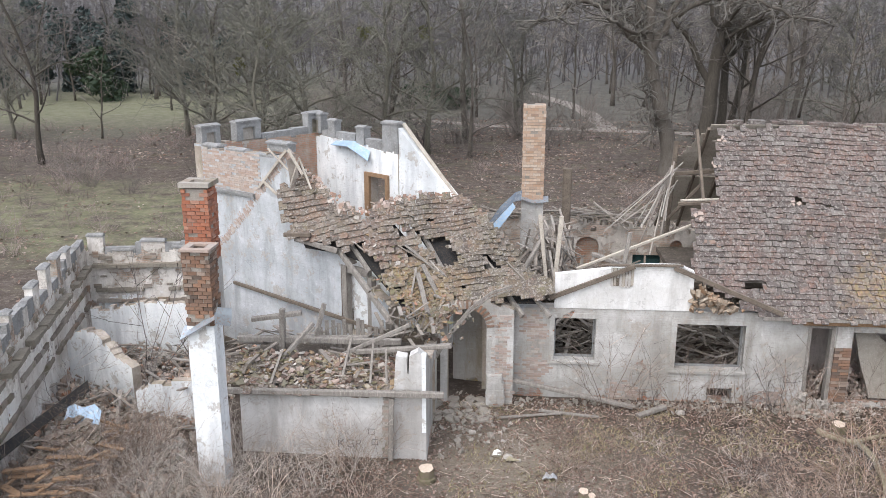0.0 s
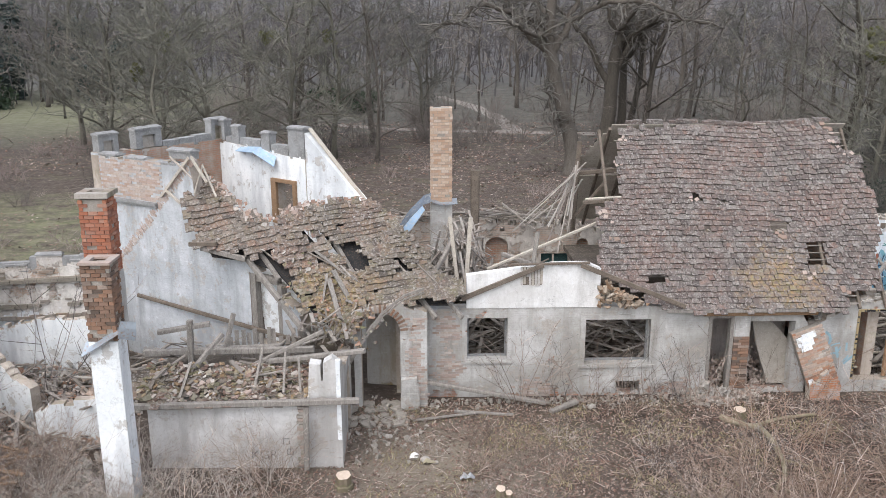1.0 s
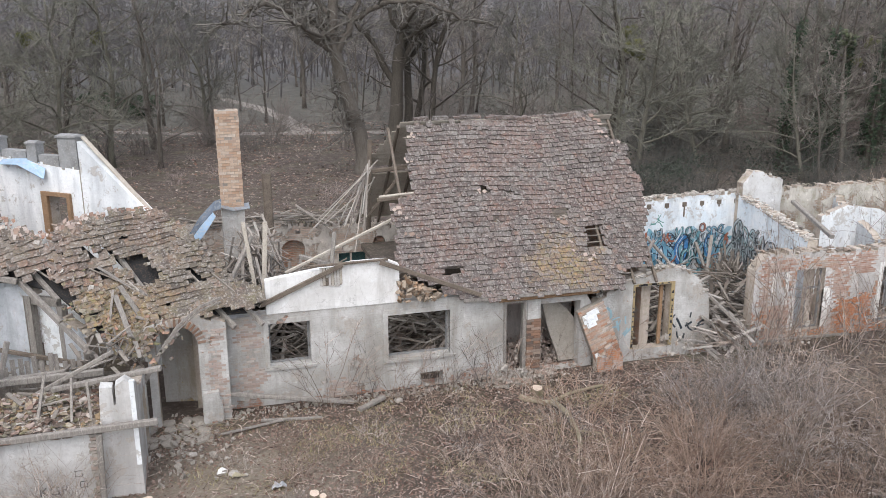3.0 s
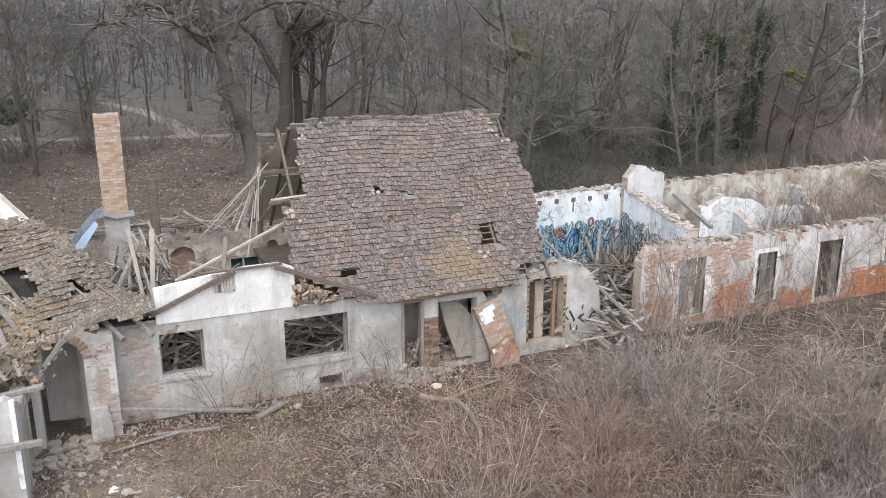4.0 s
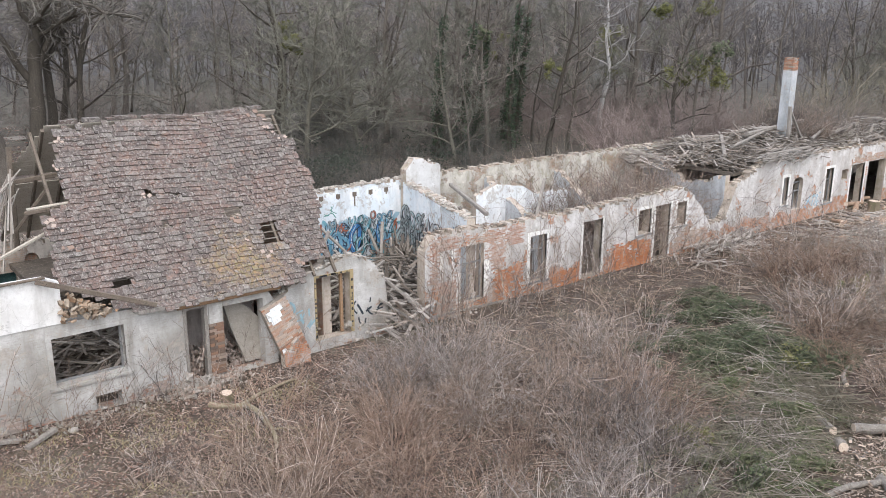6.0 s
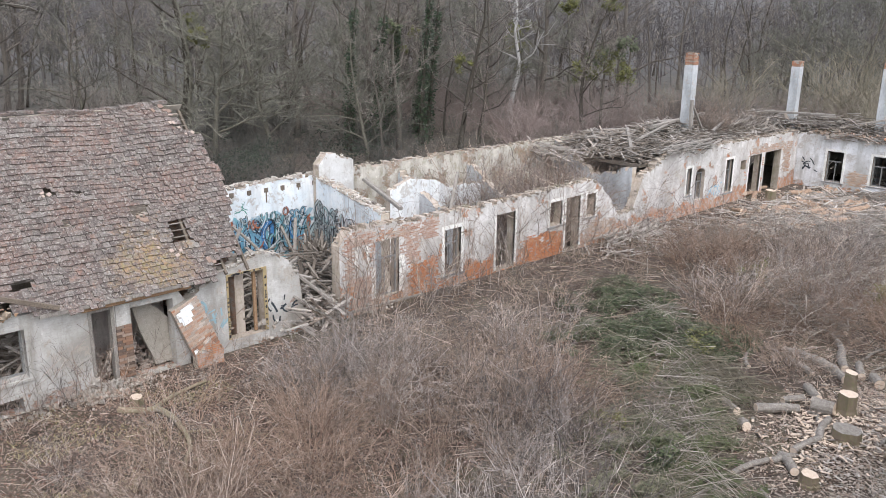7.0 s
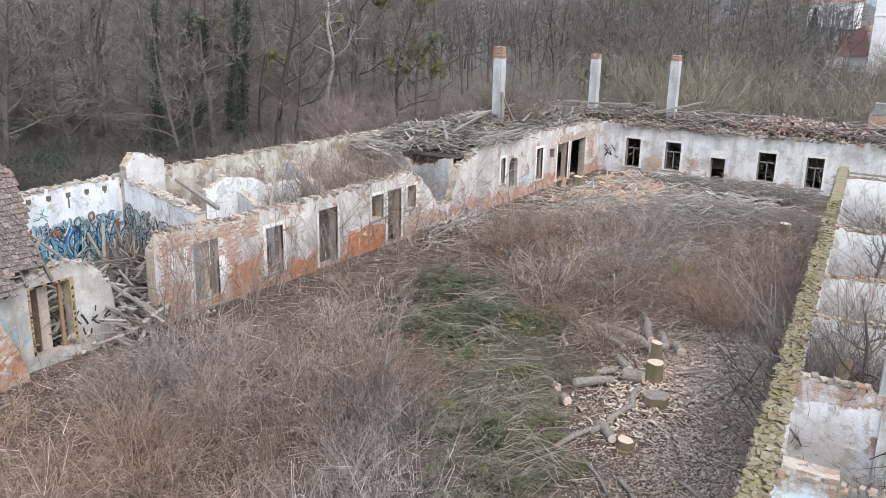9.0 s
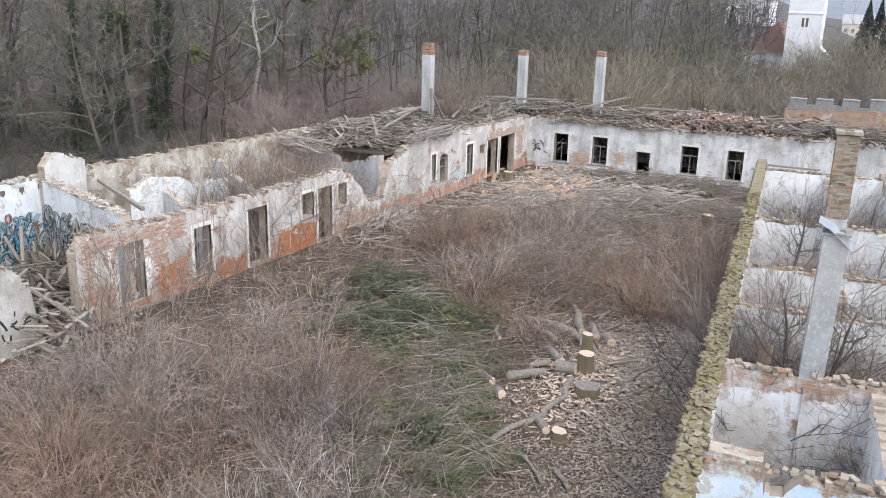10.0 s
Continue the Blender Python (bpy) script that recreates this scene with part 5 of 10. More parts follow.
# evergreen tones darkened so that the wood's shade sits in the leaf colour
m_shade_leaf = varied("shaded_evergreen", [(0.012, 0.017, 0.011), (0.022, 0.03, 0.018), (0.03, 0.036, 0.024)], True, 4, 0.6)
tuft("evergreen_bush", "dark evergreen bush at the wood's edge", -66, 134, 4, 5.0, 2200, m_ivy, 0.35, 500)
tuft("evergreen_bush", "dark evergreen bush under bare trees", -10, 124, 1.5, 4.5, 2200, m_ivy, 0.35, 501, 0.5)
tuft("evergreen_bush", "dark low evergreen bush", 27, 78, 1.2, 1.6, 900, m_ivy, 0.2, 502)
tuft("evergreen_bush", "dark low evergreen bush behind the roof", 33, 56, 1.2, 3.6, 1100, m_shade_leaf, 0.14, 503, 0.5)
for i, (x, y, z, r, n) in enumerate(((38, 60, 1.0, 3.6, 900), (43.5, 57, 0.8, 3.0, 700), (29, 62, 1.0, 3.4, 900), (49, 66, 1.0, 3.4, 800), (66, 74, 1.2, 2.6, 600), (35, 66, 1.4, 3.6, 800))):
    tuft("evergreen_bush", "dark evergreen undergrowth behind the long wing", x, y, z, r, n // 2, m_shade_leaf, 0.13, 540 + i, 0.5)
m_pine = varied("blue_green_needles", [(0.032, 0.045, 0.043), (0.046, 0.062, 0.058), (0.062, 0.08, 0.074)], True, 4, 0.7)
for i, (x, y, r) in enumerate(((-70, 150, 6.5), (-60, 156, 6.0), (-80, 158, 7.0), (-52, 148, 4.5), (-90, 150, 6.0))):
    tuft("conifer", "dark blue-green conifer at the meadow's far edge", x, y, ground_z(x, y) + r * 1.1, r, 2600, m_pine, 0.5, 550 + i, 1.5, "tree")
for i, (x, y, z, r) in enumerate(((-31, 108, 11, 1.3), (-17, 100, 11.5, 1.0), (-9, 92, 11.5, 0.9), (36, 66, 10.5, 0.9), (41, 76, 11.5, 1.3), (58, 66, 9.5, 0.8), (64, 70, 10.8, 0.8), (86, 74, 8.5, 1.8), (88, 75, 6.2, 1.5), (84, 73, 10.2, 1.6), (100, 84, 11, 1.2), (-24, 74, 9, 0.7))):
    tuft("mistletoe", "yellow-green leaf ball hanging in a bare tree", x, y, z, r, 500, m_mistle, 0.16, 520 + i, 1.0, "mistletoe")

for i, (x, y, z, r) in enumerate(((68.8, 48.2, 9.2, 1.5), (69.8, 46.8, 7.4, 1.3), (67.9, 49.4, 7.2, 1.2), (70.1, 46.3, 10.4, 1.1), (66.6, 51.2, 13.7, 1.0), (69.1, 47.8, 13.9, 1.1), (52.7, 60.2, 11.2, 0.8), (57.9, 56.6, 8.4, 0.8), (69.4, 47.5, 8.3, 1.4))):
    tuft("mistletoe", "olive-green leaf cluster in a bare tree", x, y, z, r, 420, m_mistle if i % 3 else m_green, 0.15, 560 + i, 1.0, "mistletoe")
m_dead = simple("bleached_dead_wood", (0.33, 0.315, 0.30), (0.25, 0.24, 0.23), (0.41, 0.395, 0.38), 2.0, bump=0.8, dist=0.03)
place(tree_kind(295, m_dead, "dead tree with bleached pale limbs", twig=m_dead, height=17, radius=0.34, first=0.42, limbs=10, subs=4, twigs=2, spread=0.36, twig_r=0.03, wander=0.14), 74.5, 64.8, 0.6, 1.0)
for i, (x, y) in enumerate(((69.2, 48.0), (68.0, 49.8), (53.5, 60.5), (58.4, 57.0))):
    place(kinds[i], x, y, i * 1.9, 0.85)

# ---------- courtyard growth ----------
BRAM = [bush_mesh(600 + i, 40, 1.45, 1.9, 0.0105, 0.26, 4, 4, fine=1) for i in range(6)]
TALL = [bush_mesh(620 + i, 24, 2.1, 1.2, 0.011, 0.08, 4, 6, fine=2) for i in range(5)]
STEMS = (m_bramble, m_bramble_grey, m_bramble_tan)


def in_stem(me, mat):
    c = me.copy()
    c.materials.clear()
    c.materials.append(mat)
    return c


BRAMS = [[in_stem(me, mat) for me in BRAM] for mat in STEMS]
TALLS = [[in_stem(me, mat) for me in TALL] for mat in STEMS]
for me in BRAM + TALL:
    me.materials.append(m_bramble)
STALK = [bush_mesh(640 + i, 26, 0.7, 1.0, 0.006, 0.14, 3, 2, fine=0) for i in range(3)]
for me in STALK:
    me.materials.append(m_reed)
rnd = random.Random(91)


def grown(x, y):
    """How thick the growth stands at a place in the courtyard."""
    v = 0.5 + 1.5 * noise.noise(Vector((x * 0.17, y * 0.17, 2))) + 0.7 * noise.noise(Vector((x * 0.5, y * 0.5, 6)))
    if y > 26.3 or y < 0.1 * x + 2.2:
        return 0
    if x < 8:
        return 0.0 if y > 19.5 else 0.1
    if x < 15 and y > 21 - (15 - x) * 0.1:
        v *= 0.3
    if x > 21 and y > 22.8:
        v *= 0.08
    if x > 44 and y > 17:
        v *= 0.10
    if x > 47:
        v *= 0.12
    if math.hypot((x - 26) / 6.5, (y - 8.6) / 3.2) < 1:
        return 0
    if abs((x - 25.5) * 0.62 - (y - 14.4) * 0.78) < 2.8 and 17 < x < 35:
        v *= 0.08
    if x < 26 and y < 9 and x > 15:
        v *= 0.25
    return v


count = 0
while count < 330:
    x, y = rnd.uniform(6, 50), rnd.uniform(4, 27)
    if rnd.random() > grown(x, y):
        continue
    tall = rnd.random() < (0.45 if 12 < x < 24 and 12 < y < 22 or 34 < x < 46 else 0.2)
    hue = noise.noise(Vector((x * 0.14, y * 0.14, 21))) + rnd.gauss(0, 0.12)
    sort = 1 if hue > 0.12 else (2 if hue < -0.12 else 0)
    pool = (TALLS if tall else BRAMS)[sort]
    label = ("tall bare " if tall else "arching dry ") + ("pinkish-brown", "grey", "rusty tan")[sort] + (" shrub stems in the courtyard" if tall else " bramble canes over the courtyard")
    k = rnd.uniform(0.55, 1.25) * (1 + 0.4 * noise.noise(Vector((x * 0.2, y * 0.2, 31))))
    bush(rnd.choice(pool), m_bramble, "shrub" if tall else "bramble", label, "shrub", x, y, rnd.uniform(0, 6.28), k, group="courtyard brambles", kz=rnd.uniform(0.8, 1.25))
    count += 1
# long pale canes that arch over the growth
g = Geo()
for _ in range(420):
    x, y = rnd.uniform(8, 48), rnd.uniform(5, 26)
    if rnd.random() > grown(x, y):
        continue
    a, L, h = rnd.uniform(0, 6.28), rnd.uniform(0.8, 2.2), rnd.uniform(0.6, 1.7)
    o = Vector((x, y, ground_z(x, y)))
    d = Vector((math.cos(a), math.sin(a), 0))
    g.tube([o, o + d * L * 0.25 + Vector((0, 0, h * 0.8)), o + d * L * 0.6 + Vector((0, 0, h)), o + d * L + Vector((0, 0, h * rnd.uniform(0.3, 0.8)))], [0.011, 0.01, 0.008, 0.004], 3, False)
tagged(part("pale_canes", g, m_reed), "long pale canes arching over the brambles", "canes", kind="stuff")
for i in range(46):
    x, y = rnd.uniform(-2, 30), rnd.uniform(14, 27.2)
    if y > 26.9 or (x > 14 and y < 20):
        continue
    bush(rnd.choice(STALK), m_reed, "dry_weeds", "dry straw-coloured weeds among fallen leaves", "weeds", x, y, rnd.uniform(0, 6.28), rnd.uniform(0.4, 0.9), group="dry weeds by the house")
THIN_STEM = [bush_mesh(660 + i, 4, 2.3, 0.5, 0.012, 0.03, 5, 5, fine=1) for i in range(4)]
for me in THIN_STEM:
    me.materials.append(m_bramble_grey)
for i in range(30):
    x, y = rnd.uniform(20.5, 46), rnd.uniform(25.0, 27.2)
    bush(THIN_STEM[i % 4], m_bramble, "sapling", "thin bare sapling before the long wing", "sapling", x, y, rnd.uniform(0, 6.28), rnd.uniform(0.7, 1.3), group="saplings by the walls")
for i in range(46):
    x, y = rnd.uniform(1.5, 15), rnd.uniform(16.5, 25.5)
    bush(BRAMS[0 if i % 3 else 1][i % 6], m_bramble, "bramble", "small brown bramble tuft among fallen leaves", "shrub", x, y, rnd.uniform(0, 6.28), rnd.uniform(0.25, 0.55), group="courtyard brambles")
DARK_STEM = [in_stem(me, m_bramble) for me in THIN_STEM]
for i in range(18):
    bush(DARK_STEM[i % 4], m_bramble, "sapling", "thin dark sapling before the house front", "sapling", rnd.uniform(3.5, 15.5), rnd.uniform(25.6, 27.1), rnd.uniform(0, 6.28), rnd.uniform(0.7, 1.25), group="saplings by the walls")
for i in range(34):
    bush(DARK_STEM[i % 4], m_bramble, "sapling", "thin dark sapling before the long wing", "sapling", rnd.uniform(19.5, 37), rnd.uniform(24.6, 27.2), rnd.uniform(0, 6.28), rnd.uniform(0.9, 1.6), group="saplings by the walls", kz=1.25)
# saplings against the front walls, the left yard and inside the rooms
for i, (x, y, k) in enumerate(((4.6, 27.2, 0.9), (5.1, 27.1, 1.0), (3.9, 27.1, 0.8), (8.6, 27.0, 1.1), (9.0, 26.8, 0.9), (7.4, 27.1, 0.8), (9.4, 27.0, 1.1), (9.8, 27.2, 1.0), (22.5, 26.6, 1.1), (24.3, 26.2, 1.3), (25.4, 26.8, 1.2), (30.2, 27.0, 1.2), (31.8, 26.8, 1.4), (35.5, 26.9, 1.2), (47, 25.5, 1.7), (48.5, 24, 1.8), (45.5, 24, 1.5))):
    bush(THIN_STEM[i % 4], m_bramble, "sapling", "thin bare sapling against the wall", "sapling", x, y, i * 1.7, k, group="saplings by the walls")
REEDS = [in_stem(me, m_reed) for me in BRAM + TALL]
for i in range(54):
    x, y = rnd.uniform(-13.5, -3.5), rnd.uniform(17.5, 22.6)
    if x > -6.2 and i % 3:
        continue
    bush(TALL[i % 4] if i % 2 else REEDS[i % 5 if i % 3 else 6 + i % 4], m_reed, "dry_bush", "pale dry tangle of stems before the low wall", "bush", x, y, i * 2.4, 0.62 + 0.3 * (i * 0.37 % 1), group="dry tangle by the low wall")
for i in range(24):
    s, v = rnd.uniform(5.5, 40), rnd.uniform(1.0, 6.0)
    if 5 < s < 9.5 and v < 3.5:
        continue
    x, y = near(s, v)
    bush(TALL[i % 4], m_bramble, "shrub", "bare shrub grown up inside a roofless room", "shrub", x, y, rnd.uniform(0, 6.28), rnd.uniform(0.9, 1.5), group="shrubs inside the near wing")
for i in range(36):
    x, y = rnd.uniform(31, 50), rnd.uniform(29, 34)
    bush(TALL[i % 4], m_bramble, "shrub", "bare shrub grown up inside the roofless long wing", "shrub", x, y, rnd.uniform(0, 6.28), rnd.uniform(1.0, 1.9), group="shrubs inside the long wing")

for i in range(20):
    x, y = rnd.uniform(30.8, 44.2), rnd.uniform(29.2, 34.0)
    bush((pink if i % 3 else thick)[i % 4], m_brush, "room_shrub", "bare shrub grown up inside the roofless long wing", "shrub", x, y, i * 1.9, rnd.uniform(0.6, 1.15), group="shrubs inside the long wing")

# ---------- litter ----------
g = Geo()
for k in range(92000):
    x, y = (rnd.uniform(-6, 18), rnd.uniform(15, 27.4)) if k % 3 else (rnd.uniform(-6, 58), rnd.uniform(4, 27.3))
    s = rnd.uniform(0.022, 0.065)
    a = rnd.uniform(0, 6.28)
    # the trodden earth before the passage lies half bare
    if rnd.random() < 0.75 * math.exp(-((x + 0.4) / 2.6) ** 2 - ((y - 22.8) / 2.4) ** 2) + 0.3 * noise.noise(Vector((x * 0.5, y * 0.5, 6))):
        continue
    z = ground_z(x, y) + 0.015
    u, v = Vector((math.cos(a), math.sin(a), rnd.gauss(0, 0.35))) * s, Vector((-math.sin(a), math.cos(a), rnd.gauss(0, 0.35))) * s * 0.6
    c = Vector((x, y, z + 0.02))
    g.add([c - u, c - v, c + u, c + v], [(0, 1, 2, 3)])
tagged(part("leaf_litter", g, m_litter), "brown fallen leaves strewn over the courtyard", "leaves", kind="stuff")
g = Geo()
for _ in range(9000):
    x, y = rnd.uniform(-4, 62), rnd.uniform(5, 27)
    if y < 0.11 * x + 2.5:
        continue
    L = rnd.uniform(0.2, 0.7) if x < 16 else rnd.uniform(0.3, 1.4)
    a = rnd.uniform(0, 6.28)
    z = ground_z(x, y) + 0.04
    o = Vector((x, y, z + rnd.uniform(0, 0.12)))
    e = o + Vector((math.cos(a) * L, math.sin(a) * L, rnd.uniform(-0.05, 0.2)))
    g.tube([o, o.lerp(e, 0.5) + Vector((rnd.gauss(0, 0.05), rnd.gauss(0, 0.05), 0.03)), e], [0.009 + 0.0003 * x, 0.008 + 0.0002 * x, 0.004], 3, False)
tagged(part("twig_litter", g, m_bramble), "thin broken twigs lying over the ground", "twigs", kind="stuff")
g = Geo()
for _ in range(8000):
    if rnd.random() < 0.6:
        x, y = 28.2 + rnd.gauss(0, 2.6), 8.4 + rnd.gauss(0, 1.1)
        s = rnd.uniform(0.02, 0.05)
    else:
        x, y = 57 + rnd.gauss(0, 4), 21.5 + rnd.gauss(0, 2.6)
        s = rnd.uniform(0.05, 0.14)
    m = Matrix.Translation((x, y, ground_z(x, y) + 0.03)) @ Euler((rnd.gauss(0, 0.3), rnd.gauss(0, 0.3), rnd.uniform(0, 6))).to_matrix().to_4x4()
    g.box((-s, -s * 0.4, -0.012), (s, s * 0.4, 0.012), m)
tagged(part("wood_chips", g, varied("wood_chips", [(0.40, 0.31, 0.255), (0.52, 0.445, 0.385), (0.32, 0.235, 0.19), (0.46, 0.37, 0.315)], True, 5)), "pale wood chips from felling", "wood chips", kind="stuff")


# short dead grass and moss tufts before the house
g = Geo()
for k in range(15000):
    x, y = rnd.uniform(-1.5, 14), rnd.uniform(20.5, 27.0)
    if noise.noise(Vector((x * 0.55, y * 0.55, 3))) + 0.12 * rnd.gauss(0, 1) < 0.12:
        continue
    z, a, h = ground_z(x, y) + 0.02, rnd.uniform(0, 6.28), rnd.uniform(0.05, 0.2)
    d, w = Vector((math.cos(a) * h, math.sin(a) * h, h * rnd.uniform(0.3, 1.0))), Vector((-math.sin(a), math.cos(a), 0)) * rnd.uniform(0.008, 0.018)
    c = Vector((x, y, z))
    g.add([c - w, c + w, c + d], [(0, 1, 2)])
tagged(part("dead_grass", g, varied("dead_grass", [(0.30, 0.25, 0.13), (0.38, 0.32, 0.20), (0.22, 0.195, 0.085), (0.44, 0.38, 0.26), (0.18, 0.165, 0.07)], True, 5)), "short olive and straw-coloured dead grass", "grass", kind="stuff")
# pale chips, bark and dry litter between the stumps and the near wing
g = Geo()
for k in range(64000):
    x = rnd.uniform(15, 46)
    y = 2.8 + 0.11 * (x - 13) + abs(rnd.gauss(0, 2.6)) + 0.2
    s = rnd.uniform(0.018, 0.06) * rnd.uniform(0.6, 1.3)
    a = rnd.uniform(0, 6.28)
    c = Vector((x, y, ground_z(x, y) + 0.04))
    u, v = Vector((math.cos(a), math.sin(a), rnd.gauss(0, 0.3))) * s, Vector((-math.sin(a), math.cos(a), rnd.gauss(0, 0.3))) * s * 0.5
    g.add([c - u, c - v, c + u, c + v], [(0, 1, 2, 3)])
tagged(part("dry_litter", g, varied("bark_and_litter", [(0.16, 0.125, 0.10), (0.44, 0.39, 0.345), (0.25, 0.20, 0.165), (0.58, 0.54, 0.49), (0.36, 0.265, 0.205), (0.34, 0.295, 0.25), (0.46, 0.395, 0.34)], True, 5)), "pale bark and dry litter by the near wing", "litter", kind="stuff")
# leaf drifts over the meadow and the wood's edge
g = Geo()
for k in range(42000):
    az, far = radians(rnd.uniform(-35, 24)), math.sqrt(rnd.uniform(42 ** 2, 112 ** 2))
    x, y = far * math.sin(az), far * math.cos(az)
    if noise.noise(Vector((x * 0.12, y * 0.12, 8))) + rnd.gauss(0, 0.3) < (-0.1 if x > -16 else 0.25):
        continue
    s = rnd.uniform(0.05, 0.14) * (0.5 + far / 90)
    a = rnd.uniform(0, 6.28)
    c = Vector((x, y, ground_z(x, y) + 0.05))
    u, v = Vector((math.cos(a), math.sin(a), rnd.gauss(0, 0.25))) * s, Vector((-math.sin(a), math.cos(a), rnd.gauss(0, 0.25))) * s * 0.6
    g.add([c - u, c - v, c + u, c + v], [(0, 1, 2, 3)])
tagged(part("leaf_drift", g, m_litter), "drifts of brown leaves over the meadow", "leaves", kind="stuff")


# ---------- felled timber ----------
def log(p, q, r, label="grey-barked felled log with a pale cut end", name="log", bend=0.0, ends=True, mat=None, group=""):
    p, q = Vector(p), Vector(q)
    d = (q - p)
    rr = random.Random(int(p.x * 100 + q.y * 37))
    side = Vector((-d.y, d.x, 0)).normalized() * bend
    n = 6
    pts = [p.lerp(q, i / n) + side * math.sin(math.pi * i / n) + Vector((0, 0, rr.gauss(0, 0.012))) for i in range(n + 1)]
    rad = [r * (1.06 - 0.16 * i / n + rr.uniform(-0.04, 0.04)) for i in range(n + 1)]
    t = thing(name, label, "log", group=group)
    g = Geo()
    g.tube(pts, rad, 12, True)
    bark = part("bark", g, mat or m_bark_log, t, smooth=False)
    if ends:
        for o, e, k in ((pts[0], (pts[0] - pts[1]).normalized(), rad[0]), (pts[-1], (pts[-1] - pts[-2]).normalized(), rad[-1])):
            g = Geo()
            g.tube([o + e * 0.004, o + e * 0.014], [k * 0.93, k * 0.90], 12)
            part("cut_face", g, m_cut, bark, "pale fresh-cut wood")
    return t


m_bark_log = simple("log_bark", (0.27, 0.245, 0.22), (0.15, 0.13, 0.112), (0.40, 0.38, 0.35), 6.0, bump=0.8, dist=0.03, vec=(1, 1, 1))
m_bark_rust = simple("rusty_log_bark", (0.38, 0.26, 0.18), (0.27, 0.19, 0.14), (0.50, 0.38, 0.29), 5.0, bump=0.8, dist=0.03)
m_bark_stump = simple("stump_bark", (0.20, 0.155, 0.12), (0.15, 0.13, 0.085), (0.17, 0.18, 0.08), 2.5, bump=0.8, dist=0.03)


def stump(x, y, r, h, seed, flare=1.25, top=None):
    rr = random.Random(seed)
    t = thing("tree_stump", "freshly cut tree stump with a pale orange top", "tree stump", Matrix.Translation((x, y, ground_z(x, y))), group="fresh stumps")
    n = 18
    off = [rr.uniform(0.88, 1.12) for _ in range(n)]
    g = Geo()
    levels = [(-0.15, flare * 1.1), (0.12, flare), (0.35 * h, 1.05), (h, 1.0)]
    g.add([(math.cos(k * math.tau / n) * r * s * off[k], math.sin(k * math.tau / n) * r * s * off[k], z + (0.03 * math.sin(k * math.tau / n) if z == h else 0)) for z, s in levels for k in range(n)],
          [(i * n + k, i * n + (k + 1) % n, (i + 1) * n + (k + 1) % n, (i + 1) * n + k) for i in range(3) for k in range(n)])
    bark = part("bark", g, m_bark_stump, t)
    g = Geo()
    g.add([(math.cos(k * math.tau / n) * r * off[k], math.sin(k * math.tau / n) * r * off[k], h + 0.03 * math.sin(k * math.tau / n)) for k in range(n)] + [(0, 0, h + 0.01)], [(k, (k + 1) % n, n) for k in range(n)])
    part("cut_face", g, top or m_cut, bark, "cut face")
    return t


for i, (x, y, r, h) in enumerate(((29.9, 9.45, 0.21, 0.75), (27.85, 8.78, 0.29, 0.85), (26.06, 8.11, 0.40, 0.5), (22.55, 7.81, 0.24, 0.42), (52.7, 9.5, 0.34, 0.85), (58.1, 25.6, 0.34, 0.9), (10.86, 25.7, 0.20, 0.26), (59.5, 24.2, 0.28, 0.5), (2.27, 20.9, 0.13, 0.35), (2.5, 20.85, 0.10, 0.25))):
    stump(x, y, r, h, 700 + i, top=m_bark_log if i == 2 else None)
GL = "felled logs round the stumps"
for (ax, ay), (bx, by), r, bd in (((25.84, 11.0), (26.87, 9.97), 0.17, 0.05), ((27.2, 10.68), (27.95, 10.26), 0.12, 0.03), ((28.92, 10.55), (28.1, 9.81), 0.16, 0.0), ((27.42, 9.74), (27.49, 9.05), 0.27, 0.0), ((25.2, 11.35), (25.6, 12.1), 0.15, 0.0), ((24.37, 10.59), (24.6, 10.9), 0.17, 0.0), ((31.7, 12.71), (31.56, 11.43), 0.15, 0.1),
                                  ((31.56, 11.43), (30.41, 9.78), 0.19, 0.12), ((34.68, 12.02), (33.2, 10.97), 0.13, 0.1), ((33.2, 10.97), (31.5, 10.21), 0.17, -0.08), ((36.95, 12.49), (35.38, 11.64), 0.13, 0.06), ((31.27, 9.52), (32.3, 10.0), 0.15, 0.0), ((30.9, 8.76), (31.5, 9.2), 0.19, 0.0), ((23.47, 9.04), (22.75, 8.31), 0.15, 0.05), ((29.2, 12.9), (30.9, 13.6), 0.08, 0.2), ((30.2, 10.9), (31.0, 12.2), 0.12, -0.05)):
    log((ax, ay, r * 0.85), (bx, by, r * 0.85 + 0.03), r, bend=bd, group=GL)
